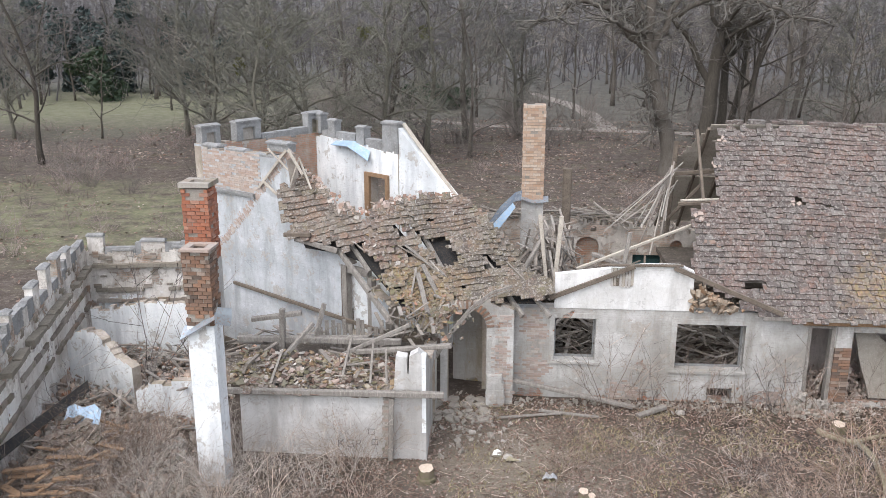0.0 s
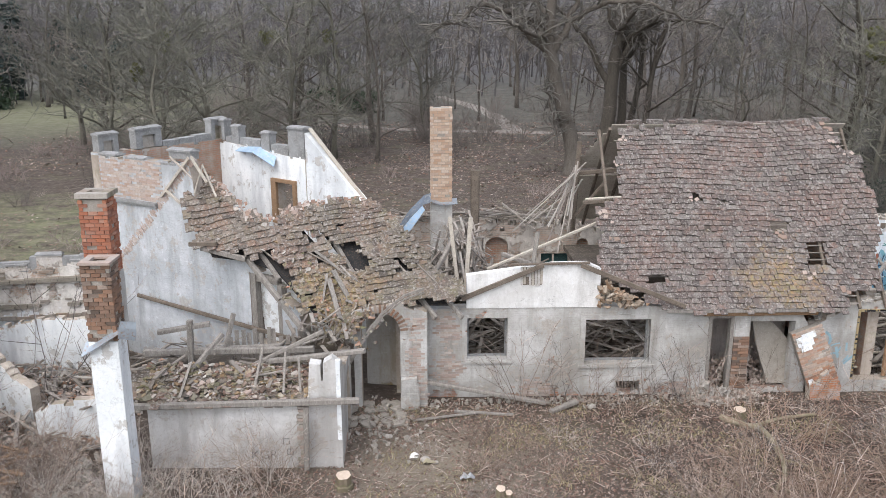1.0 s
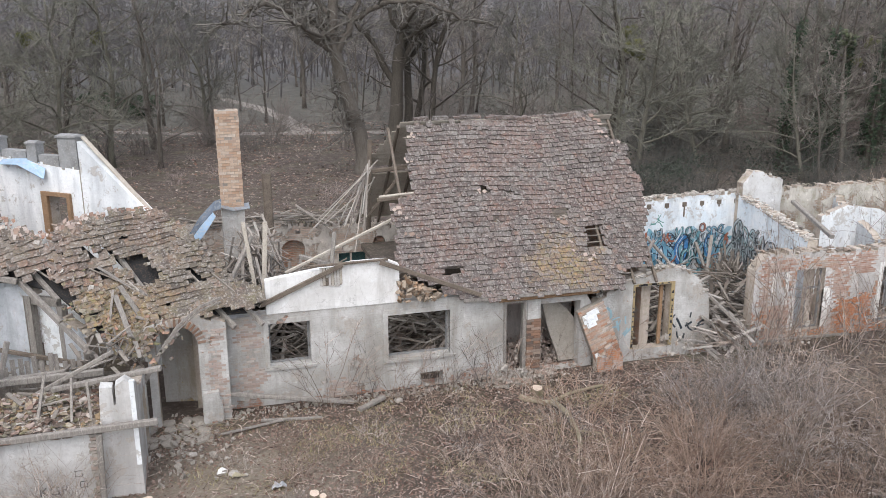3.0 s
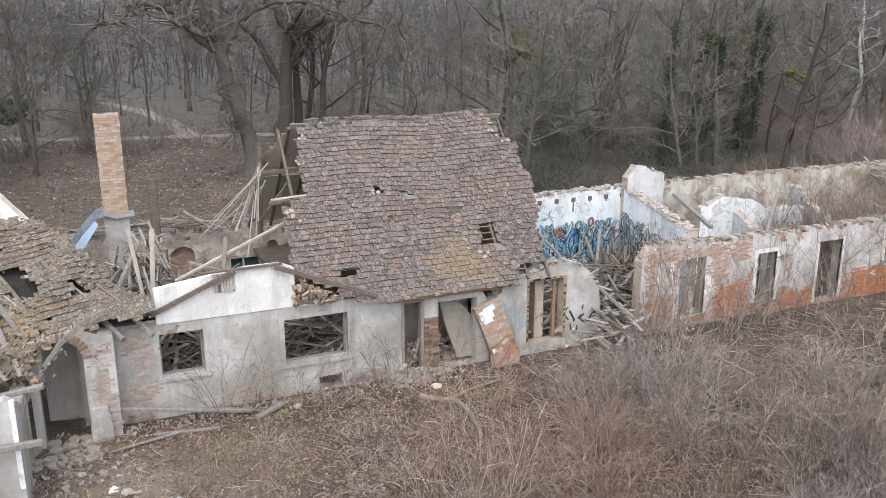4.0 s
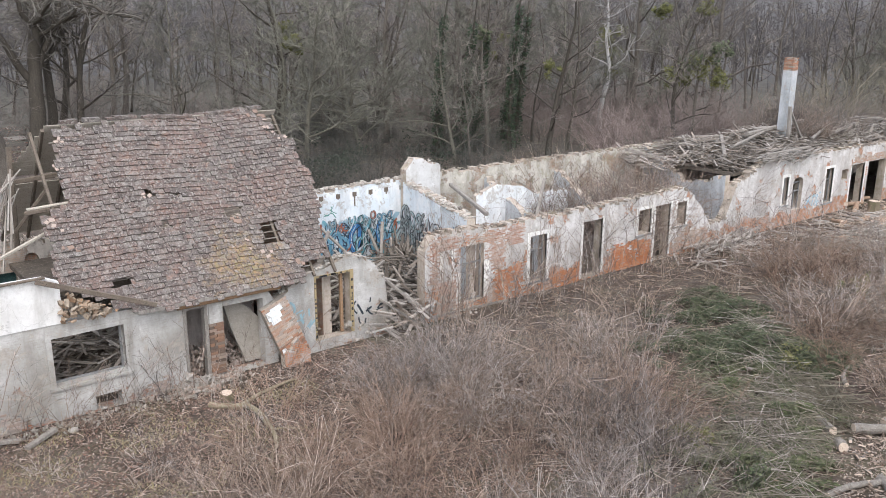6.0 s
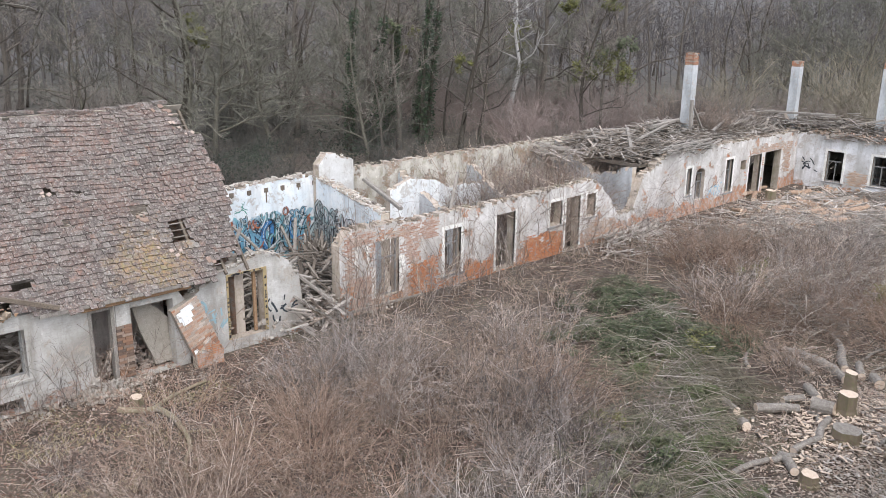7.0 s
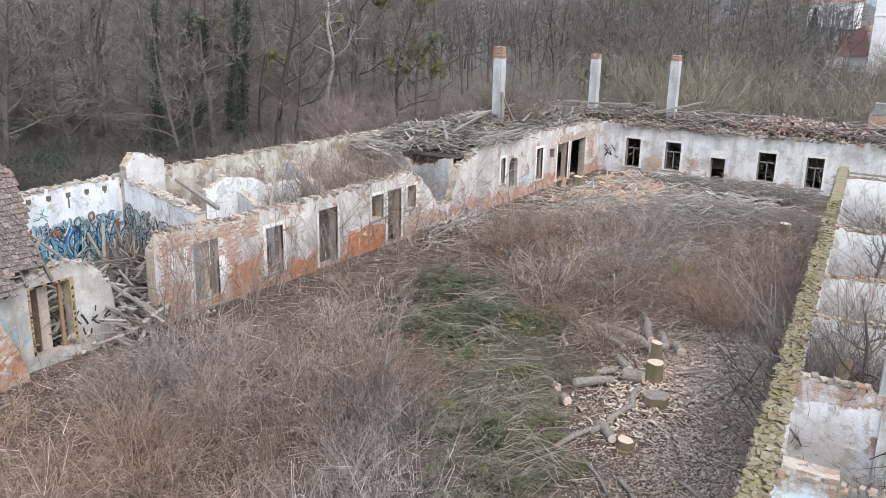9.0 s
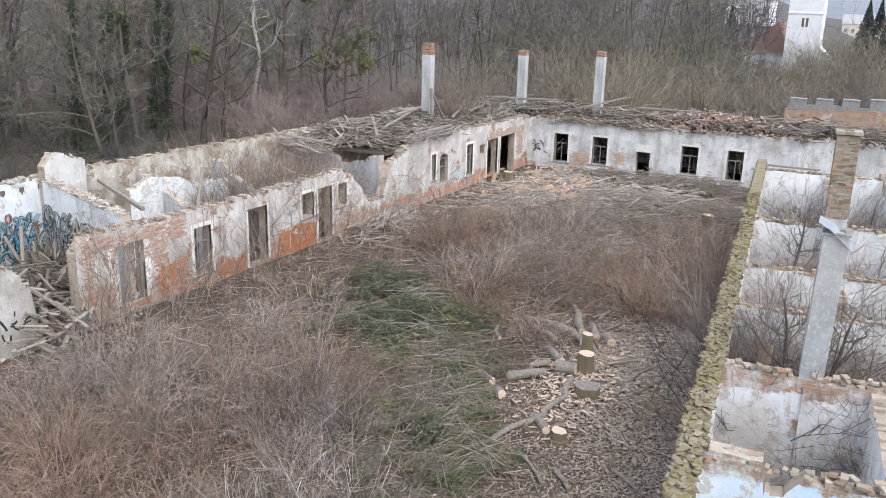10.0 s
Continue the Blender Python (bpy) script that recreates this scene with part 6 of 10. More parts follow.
for (ax, ay), (bx, by), r, bd in (((18.51, 9.6), (20.93, 9.35), 0.09, 0.12), ((21.45, 9.56), (22.85, 9.15), 0.095, 0.06), ((22.9, 9.07), (23.64, 8.75), 0.10, 0.03), ((24.02, 8.9), (25.31, 8.63), 0.11, 0.05), ((25.31, 8.63), (26.87, 8.96), 0.12, 0.1), ((21.14, 8.54), (19.71, 7.19), 0.05, 0.08), ((20.77, 7.27), (19.87, 6.48), 0.07, 0.05), ((21.61, 5.76), (20.8, 4.8), 0.06, 0.05),
                                  ((33.21, 10.05), (34.73, 9.87), 0.06, 0.1), ((31.86, 9.4), (33.21, 9.05), 0.05, 0.1), ((21.34, 10.93), (22.4, 11.41), 0.035, 0.05), ((28.18, 8.42), (29.76, 7.33), 0.05, 0.15), ((26.45, 7.18), (29.58, 6.63), 0.05, 0.2), ((27.0, 6.6), (29.9, 6.2), 0.04, -0.2), ((29.6, 13.6), (27.4, 15.9), 0.06, 0.2), ((28.3, 14.2), (27.9, 16.0), 0.05, -0.15)):
    log((ax, ay, 0.12), (bx, by, 0.17), r, "crooked grey felled branch lying on the ground", "fallen_branch", bd, r > 0.07, group="felled branches round the stumps")
m_branch = simple("mossy_yellow_bark", (0.30, 0.255, 0.18), (0.21, 0.18, 0.12), (0.38, 0.34, 0.26), 4.0, bump=0.8, dist=0.02)
for (ax, ay), (bx, by), r, bd in (((10.15, 25.51), (11.15, 24.64), 0.10, -0.08), ((11.15, 24.64), (11.07, 23.05), 0.095, 0.1), ((11.07, 23.05), (10.67, 21.62), 0.075, 0.06), ((10.67, 21.62), (9.63, 19.78), 0.06, -0.12), ((11.0, 24.8), (13.38, 25.54), 0.06, 0.15), ((11.0, 22.6), (11.9, 22.0), 0.03, 0.05), ((10.4, 21.0), (10.9, 20.0), 0.025, 0.05)):
    log((ax, ay, 0.13), (bx, by, 0.13), r, "yellowish mossy fallen branch on dry leaves", "fallen_branch", bd, False, m_branch, group="fallen branch by the house")
stump(-2.2, 21.75, 0.21, 0.42, 720)
log((3.4, 20.5, 0.1), (3.7, 20.4, 0.1), 0.1, "short log with a pale cut face", group="logs by the passage")
for i in range(14):
    x, y = 26.8 + rnd.gauss(0, 2.0), 9.6 + rnd.gauss(0, 0.9)
    a, L, r = rnd.uniform(0, 6.28), rnd.uniform(0.2, 0.7), rnd.uniform(0.03, 0.08)
    z = ground_z(x, y) + r
    log((x, y, z), (x + math.cos(a) * L, y + math.sin(a) * L, z + rnd.uniform(-0.02, 0.06)), r, "short cut piece of branch with pale ends", group="cut pieces round the stumps")
# cut trunks stacked by the far wing
for i in range(80):
    x, y = 57.5 + rnd.gauss(0, 3.4), 22.6 + rnd.gauss(0, 1.9)
    a = rnd.gauss(0.1, 0.5)
    L = rnd.uniform(0.8, 2.6)
    r = rnd.uniform(0.09, 0.2)
    log((x, y, r + rnd.uniform(0, 0.25)), (x + math.cos(a) * L, y + math.sin(a) * L, r + rnd.uniform(0, 0.2)), r, "cut rusty-brown log in the pile by the far wing", mat=m_bark_rust, group="log pile by the far wing")


def brush_pile(name, label, x, y, lx, ly, h, n, turn, mat, seed, r=0.012, flow=0.75):
    rr = random.Random(seed)
    g = Geo()
    for _ in range(n):
        u, v = rr.uniform(-1, 1), rr.uniform(-1, 1)
        if u * u + v * v > 1:
            continue
        z = h * (1 - u * u - v * v) ** 0.5 * rr.random()
        a = turn + rr.gauss(0, flow)
        L = rr.uniform(0.8, 2.8)
        c = Vector((x + u * lx * math.cos(turn) - v * ly * math.sin(turn), y + u * lx * math.sin(turn) + v * ly * math.cos(turn), ground_z(x, y) + z + 0.05))
        d = Vector((math.cos(a), math.sin(a), rr.gauss(0, 0.18)))
        o, e = c - d * L / 2, c + d * L / 2
        k = r * rr.uniform(0.5, 1.7)
        g.tube([o, o.lerp(e, 0.5) + Vector((rr.gauss(0, 0.08), rr.gauss(0, 0.08), rr.gauss(0.05, 0.08))), e], [k, k * 0.8, k * 0.4], 3, False)
    return tagged(part(name, g, mat), label, "brush pile", kind="stuff")


for i, (x, y, lx, ly, h, n, t) in enumerate(((48, 17, 8, 3.0, 0.5, 1900, 0.2), (57, 12.5, 7, 2.2, 0.8, 1100, 1.45), (63.5, 15, 8, 1.8, 1.0, 1300, 1.57), (44, 13, 5, 2.5, 0.7, 1100, 0.4), (21, 17, 4, 2.5, 0.8, 900, -0.5), (52, 22, 5, 2, 0.6, 900, 0.1), (38, 15, 5, 2.5, 0.8, 1000, 0.5), (58, 19, 6, 3, 0.35, 900, 0.1), (27.0, 13.2, 2.4, 1.3, 0.45, 620, 0.9), (23.6, 12.6, 2.4, 1.5, 0.4, 520, 0.3), (51, 13, 5, 3, 0.35, 800, 0.6), (60, 23, 5, 2.2, 0.4, 700, 0.2), (47, 21.5, 4, 2.2, 0.5, 700, -0.3), (55, 16, 6, 3, 0.3, 700, 0.9))):
    brush_pile("brush_pile", "low heap of cut grey branches", x, y, lx, ly, h, n, t, m_bramble if i == 4 else m_willow if i in (8, 9) else (m_wood_light if i % 2 else m_wood), 800 + i, 0.012 if x < 30 else 0.02)


def green_heap(x, y, lx, ly, h, seed, n, mat, size=0.10):
    rr = random.Random(seed)
    g = Geo()

    def pick(q):
        a, k = q.uniform(0, 6.28), math.sqrt(q.random())
        u, v = math.cos(a) * k, math.sin(a) * k
        bump = 0.6 + 0.8 * noise.noise(Vector((u * 2 + seed, v * 2, 0)))
        if noise.noise(Vector((u * lx * 1.1 + seed, v * ly * 1.1, 4))) + 0.16 * q.gauss(0, 1) < 0.35 * k - (0.25 if seed < 903 else 0.02):
            return pick(q)
        return Vector((u * lx, v * ly, h * max(0.05, bump) * (1 - k * k * 0.8) * q.uniform(0.3, 1.0)))
    # needle sprays: a thin leaf each, lying every way
    for _ in range(n):
        c = pick(rr)
        a = rr.uniform(0, 6.28)
        d = Vector((math.cos(a), math.sin(a), rr.gauss(-0.1, 0.35))).normalized()
        w = d.cross(Vector((rr.gauss(0, 0.4), rr.gauss(0, 0.4), 1))).normalized()
        s = size * rr.uniform(0.7, 1.8)
        g.add([c - d * s, c + w * s * 0.22, c + d * s, c - w * s * 0.22], [(0, 1, 2, 3)])
    stalk = Geo()
    for _ in range(70 if seed < 903 else 120):
        c = pick(rr) + Vector((0, 0, 0.08))
        a = rr.uniform(0, 6.28)
        L = rr.uniform(0.6, 2.0)
        d = Vector((math.cos(a), math.sin(a), rr.gauss(0.05, 0.25))) * L
        stalk.spike(c - d / 2, c + d / 2, rr.uniform(0.005, 0.013), Vector((rr.gauss(0, 0.06), rr.gauss(0, 0.06), 0.08)) * L)
    tagged(part("cut_twigs", stalk, m_willow, at=Matrix.Translation((x, y, ground_z(x, y)))), "grey cut twigs among the evergreen branches", "twigs", kind="stuff")
    ob = part("evergreen_heap", g, mat, at=Matrix.Translation((x, y, ground_z(x, y))))
    return tagged(ob, "heap of felled dark green evergreen branches", "branches", "felled evergreen branches", "stuff")


for i, (x, y, lx, ly, h) in enumerate(((31.6, 20.4, 2.9, 2.2, 0.9), (29.4, 17.2, 3.0, 1.9, 0.9), (30.4, 15.0, 2.2, 1.4, 0.8), (26.5, 15.0, 2.6, 1.6, 0.7), (24.4, 12.6, 2.6, 1.4, 0.8), (21.5, 11.4, 2.2, 1.3, 0.8), (20.0, 9.6, 2.0, 1.2, 0.6), (23.0, 10.9, 1.4, 0.8, 0.4), (33.8, 22.0, 1.8, 1.2, 0.6), (27.2, 18.6, 2.4, 1.8, 0.7), (24.0, 15.4, 2.4, 1.6, 0.7), (20.6, 13.4, 2.0, 1.4, 0.6), (18.4, 10.8, 1.8, 1.2, 0.6))):
    green_heap(x, y, lx * 1.15, ly * 1.2, h * 1.1, 900 + i, (9500, 9500, 8500, 7400, 7000, 6200, 5400, 2000, 4800, 7000, 4200, 2800, 3200)[i], m_green if i in (0, 1, 2, 8, 9) else (m_green_mid if i in (3, 4, 5, 6, 7) else m_green_dull), 0.075)
for i, (x, y, lx, ly, t) in enumerate(((27.5, 15.6, 2.4, 1.4, 0.9), (25.0, 13.4, 2.2, 1.3, 0.6), (22.0, 12.0, 2.0, 1.1, 0.4), (20.0, 10.0, 1.8, 1.1, 1.1), (31.0, 17.8, 2.0, 1.2, 0.8))):
    brush_pile("dry_stalks", "pale dry stalks tangled over the felled greenery", x, y, lx, ly, 0.85, 130, t, m_reed, 820 + i, 0.007, 1.0)
tuft("evergreen_shrub", "small dark green upright shrub between cut branches", 19.8, 10.9, 0.55, 0.5, 700, m_green, 0.06, 929, 1.5)
for i, (x, y, z, r) in enumerate(((38.0, 17.0, 0.9, 0.55), (28.9, 14.6, 0.6, 0.6), (20.5, 13.6, 0.5, 0.5), (39.5, 11.8, 0.9, 0.45))):
    tuft("low_bush", "small yellow-green bush among brambles", x, y, z, r * 1.3, 420, m_olive, 0.05, 930 + i, 0.9, "bush")

# ---------- roofs ----------
def inside(poly, x, y):
    hit = False
    j = len(poly) - 1
    for i in range(len(poly)):
        (xi, yi), (xj, yj) = poly[i], poly[j]
        if (yi > y) != (yj > y) and x < (xj - xi) * (y - yi) / (yj - yi) + xi:
            hit = not hit
        j = i
    return hit


def tile_shape(w, length, mat, t=0.019, name="roof_tile"):
    g = Geo()
    a, b = w / 2, length / 2
    rim = ((-a, b), (-a, -b * 0.93), (-a * 0.8, -b), (a * 0.8, -b), (a, -b * 0.93), (a, b))
    g.add([(x, y, z) for z in (-t, t) for x, y in rim], [(5, 4, 3, 2, 1, 0), (6, 7, 8, 9, 10, 11)] + [(i, (i + 1) % 6, 6 + (i + 1) % 6, 6 + i) for i in range(6)])
    return g if mat is None else g.mesh(name, mat)


def lay_tiles(parent, poly, y0, z0, deg, turn, row, wide, holes, seed, mat_joined, mat_one=None, single=None, slip=0.02, gap=0.0, sag=None, thick=0.019, lift=0.17, calm=1.0):
    rr = random.Random(seed)
    ca, sa = math.cos(radians(deg)), math.sin(radians(deg))
    ct, st = math.cos(radians(turn)), math.sin(radians(turn))
    ux = Vector((1, 0, 0))
    uv = Vector((0, ca, sa))
    e1, e2 = ux * ct + uv * st, uv * ct - ux * st
    nrm = e1.cross(e2)
    pts = [(x, (y - y0) / ca) for x, y in poly]
    pq = [(u * ct + v * st, v * ct - u * st) for u, v in pts]
    g = Geo()
    shape = tile_shape(wide * (0.975 if calm > 0.9 else 1.0), row * 1.75, None, thick)
    one = tile_shape(wide * 0.96, row * 1.75, mat_one) if mat_one else None
    singles = 0
    q = min(b for _, b in pq)
    r = 0
    while q < max(b for _, b in pq):
        p = min(a for a, _ in pq) + (wide / 2 if r % 2 else 0)
        while p < max(a for a, _ in pq):
            u, v = p * ct - q * st, p * st + q * ct
            x, y = u, y0 + v * ca
            jx, jy = rr.uniform(-0.10, 0.10), rr.uniform(-0.10, 0.10)
            if inside(poly, x + jx, y + jy) and not any(inside(h, x, y) for h in holes) and rr.random() > gap:
                loose = rr.random() < 0.07
                o = Vector((x, y, z0 + v * sa)) + nrm * (0.05 + rr.uniform(-0.012, 0.02) * calm) + e1 * rr.gauss(0, slip * 0.35) + e2 * rr.gauss(-0.05 if loose else 0, slip)
                if sag:
                    o.z += sag(x, y)
                tilt = lift + rr.gauss(0, 0.04 * calm)
                a = rr.gauss(0, 0.10 if loose else 0.02 * calm)
                b1, b2 = e1 * math.cos(a) + e2 * math.sin(a), e2 * math.cos(a) - e1 * math.sin(a)
                b2t = (b2 * math.cos(tilt) - nrm * math.sin(tilt))
                b3 = b1.cross(b2t)
                m = Matrix(((b1.x, b2t.x, b3.x, o.x), (b1.y, b2t.y, b3.y, o.y), (b1.z, b2t.z, b3.z, o.z), (0, 0, 0, 1)))
                if one and single and single(x, y) and singles < 300:
                    part("roof_tile", one, None, parent, at=m)
                    singles += 1
                else:
                    g.add([m @ Vector(c) for c in shape.v], shape.f)
            p += wide
        q += row
        r += 1
    part("tile_courses", g, mat_joined, parent, "", "stuff")


ROOF = [(6.35, 28.4), (6.9, 28.0), (8.0, 27.6), (8.8, 27.25), (14.85, 27.25), (15.0, 27.55), (16.2, 27.8), (16.35, 28.4), (16.8, 29.2), (16.85, 29.9), (16.6, 30.5), (16.75, 31.2), (16.1, 31.3), (15.6, 32.3), (13.0, 32.3), (10.5, 32.15), (7.75, 32.0), (7.7, 31.3), (7.35, 30.9), (7.5, 30.5), (7.2, 30.0), (6.55, 29.75), (6.6, 29.2)]
HOLES = [[(13.85, 28.2), (14.6, 28.2), (14.6, 28.95), (13.9, 28.95)], [(12.8, 29.15), (13.45, 29.15), (13.45, 29.5), (12.8, 29.5)], [(8.1, 27.86), (8.7, 27.86), (8.7, 28.14), (8.1, 28.14)],
         [(10.1, 30.0), (10.4, 30.0), (10.4, 30.2), (10.1, 30.2)], [(10.55, 30.32), (10.85, 30.32), (10.85, 30.52), (10.55, 30.52)], [(10.35, 29.15), (10.65, 29.15), (10.65, 29.35), (10.35, 29.35)], [(11.2, 29.95), (11.45, 29.95), (11.45, 30.13), (11.2, 30.13)], [(9.1, 31.2), (9.3, 31.2), (9.3, 31.38), (9.1, 31.38)]]


def main_sag(x, y):
    return 0.10 * noise.noise(Vector((x * 0.35, y * 0.35, 4))) - 0.10 * math.sin((x - 7) / 9 * math.pi) * (y - 27.3) / 5


lay_tiles(roof, ROOF, 27.3, 3.38, 50, -0.6, 0.215, 0.235, HOLES, 11, m_tile, m_tile_one, lambda x, y: 27.9 < y < 29.7 and 8.9 < x < 14.4, slip=0.014, sag=main_sag)
# pale new edges, slipped tiles and bare patches on the slope
fresh = random.Random(12)
for x, y, n, mat in ((10.25, 29.95, 3, m_limebrick), (10.1, 31.25, 2, m_limebrick), (13.1, 29.0, 5, m_red_tile), (13.75, 27.95, 3, m_limebrick), (13.1, 28.3, 3, m_limebrick), (15.6, 31.9, 4, m_red_tile), (15.9, 31.5, 3, m_limebrick), (16.2, 31.2, 3, m_limebrick), (7.0, 29.5, 4, m_limebrick), (7.1, 29.0, 3, m_red_tile), (7.6, 30.9, 3, m_limebrick), (7.8, 31.6, 3, m_limebrick), (14.9, 27.5, 3, m_red_tile), (8.5, 28.2, 2, m_limebrick), (12.2, 30.6, 2, m_red_tile), (11.2, 28.9, 2, m_limebrick)):
    for _ in range(n):
        px, py = x + fresh.gauss(0, 0.14), y + fresh.gauss(0, 0.10)
        g = Geo()
        u, v = fresh.uniform(0.03, 0.10), fresh.uniform(0.03, 0.09)
        g.box((-u, -v, -0.012), (u, v, 0.012))
        part("slipped_tile", g, mat if n > 2 else m_tile, roof, at=Matrix.Translation((px, py, roof_z(py) + main_sag(px, py) + 0.15)) @ Matrix.Rotation(radians(46), 4, "X") @ Matrix.Rotation(fresh.gauss(0, 0.3), 4, "Z"))
ca, sa = math.cos(radians(50)), math.sin(radians(50))
for i in range(11):
    x = 7.0 + i * 0.94
    top = 32.1
    low = 27.35 if x > 8.6 else 28.1
    g = Geo()
    g.beam((x, low, roof_z(low) - 0.16), (x, top, roof_z(top) - 0.16), 0.10, 0.13)
    part("rafter", g, m_wood_dark, roof)
g = Geo()
for i in range(26):
    y = 27.4 + i * 0.18
    g.lath(((7.75 if y > 31 else 7.45 if y > 29.9 else 6.75) + R(-0.25, 0.1) if y > 28.3 else 8.6, y, roof_z(y) - 0.05), (15.4 if y < 28 else 16.4, y, roof_z(y) - 0.05), 0.05, 0.03)
part("batten", g, m_wood, roof, "", "stuff")
# rear slope: bare rafters and battens that remain
for i in range(11):
    x = 6.5 + i * 0.94
    g = Geo()
    f = 0.28 if i == 0 else 0.0
    g.beam((x, 32.15 + 4.45 * f, 9.0 - 4.8 * f), (x, 36.6, 4.2), 0.11, 0.14)
    part("rafter", g, m_wood_dark, roof)
g = Geo()
for i in range(24):
    f = i / 24
    if 0.40 < f < 0.50:
        continue
    y, z = 32.2 + 4.3 * f, 8.95 - 4.7 * f
    x0, x1, dy, dz = 6.55 + max(0.0, 0.3 - f) * 3.2 + R(-0.06, 0.06), 16.4 + R(-0.4, 0.3), 0.085, 0.093
    g.add([(x, y + k * dy, z + 0.1 - k * dz + e) for e in (0, 0.03) for x, k in ((x0, -1), (x1, -1), (x1, 1), (x0, 1))], ((3, 2, 1, 0), (4, 5, 6, 7), (0, 1, 5, 4), (1, 2, 6, 5), (2, 3, 7, 6), (3, 0, 4, 7)))
part("batten", g, m_wood_pale, roof, "", "stuff")
for p, q, w in (((6.45, 33.0, 8.4), (6.3, 33.0, 4.6), 0.18), ((6.4, 32.6, 7.2), (8.4, 32.6, 7.35), 0.16), ((6.3, 31.0, 6.35), (7.6, 30.4, 6.55), 0.14), ((6.2, 32.5, 5.4), (7.4, 32.3, 6.9), 0.12)):
    g = Geo()
    g.beam(p, q, w, w)
    part("purlin", g, m_wood_dark, roof)
g = Geo()
g.beam((6.2, 30.2, 6.65), (7.5, 30.1, 6.75), 0.14, 0.06)
g.beam((6.7, 29.6, 6.1), (6.75, 29.5, 5.4), 0.10, 0.08)
part("broken_batten", g, m_wood_pale, roof, "pale broken timber ends")
g = Geo()
for i in range(30):
    x = 7.8 + i * 0.27
    z = roof_z(32.2) + 0.08 + main_sag(x, 32.2)
    if R(0, 1) < 0.8:
        g.box((x, 32.08, z - 0.05), (x + 0.3, 32.38, z + R(0.03, 0.10)), Matrix.Translation((x, 32.2, z)) @ Matrix.Rotation(R(-0.08, 0.08), 4, "X") @ Matrix.Translation((-x, -32.2, -z)))
part("ridge_tile", g, m_tile, roof, "", "stuff")
g = Geo()
g.beam((8.6, 27.22, 3.30), (14.9, 27.2, 3.28), 0.06, 0.14)
part("fascia", g, m_wood_one, roof)
part("eaves_beam", (lambda q: (q.beam((10.0, 27.45, 3.12), (14.0, 27.45, 3.12), 0.2, 0.16), q)[1])(Geo()), m_wood_brown, roof)

# the collapsed roof between tower and house
sag_roof = thing("collapsed_roof", "collapsed and sagging roof patch of mossy plain tiles", "roof")
LEFT = [(-8.5, 29.9), (-8.4, 30.75), (-7.5, 30.8), (-6.6, 30.0), (-6.1, 29.6), (-5.25, 29.3), (-4.1, 29.75), (-2.75, 28.6), (-1.85, 27.5), (-2.15, 26.2), (-2.95, 26.6), (-4.0, 27.45), (-4.9, 28.2), (-6.15, 28.55), (-7.6, 28.7)]
RIGHT = [(-4.1, 29.8), (-2.65, 30.0), (-1.7, 30.0), (-0.55, 29.15), (0.05, 28.5), (1.25, 27.7), (1.7, 27.1), (0.1, 27.1), (-1.05, 26.85), (-2.0, 27.2), (-3.05, 28.75)]
GAP = [[(-3.0, 28.6), (-2.3, 28.95), (-1.6, 28.15), (-2.05, 27.8)], [(-3.95, 29.0), (-3.75, 29.1), (-3.3, 28.3), (-3.5, 28.2)], [(-5.6, 28.55), (-5.2, 28.6), (-4.9, 28.3), (-5.2, 28.2)], [(-0.9, 28.1), (-0.6, 28.3), (-0.2, 27.9), (-0.5, 27.75)]]


def wreck_sag(x, y):
    burst = math.exp(-((x + 2.7) / 0.9) ** 2 - ((y - 27.4) / 0.9) ** 2)
    return 0.26 * noise.noise(Vector((x * 0.8, y * 0.8, 1))) + 0.05 * noise.noise(Vector((x * 1.8, y * 1.8, 3))) - 0.35 * burst


lay_tiles(sag_roof, LEFT, 26.3, 3.0, 45, 16, 0.25, 0.30, GAP, 21, m_brown_tile, slip=0.009, gap=0.006, sag=wreck_sag, thick=0.013, lift=0.13, calm=0.25)
lay_tiles(sag_roof, RIGHT, 26.3, 3.05, 45, 11, 0.19, 0.29, GAP, 22, m_moss_tile, slip=0.014, gap=0.015, sag=wreck_sag, thick=0.017, lift=0.14, calm=0.35)


# added sheet below each slope; its black colour is the shade inside the holes
for poly in (LEFT, RIGHT):
    n = len(poly)
    g = Geo()
    cx, cy = sum(p[0] for p in poly) / n, sum(p[1] for p in poly) / n
    rim = [(cx + (x - cx) * 0.84, cy + (y - cy) * 0.84) for x, y in poly]
    g.add([(x, y, 2.62 + (y - 26.3) + e) for e in (0, -0.06) for x, y in rim], [tuple(range(n)), tuple(range(2 * n - 1, n - 1, -1))] + [(i, n + i, n + (i + 1) % n, (i + 1) % n) for i in range(n)])
    part("boarding", g, m_felt_and_shade, sag_roof, "black sheet added under the tiles as the shade in the holes")


def on_wreck(x, y, dz=-0.12):
    return (x, y, 3.0 + (y - 26.3) + dz)


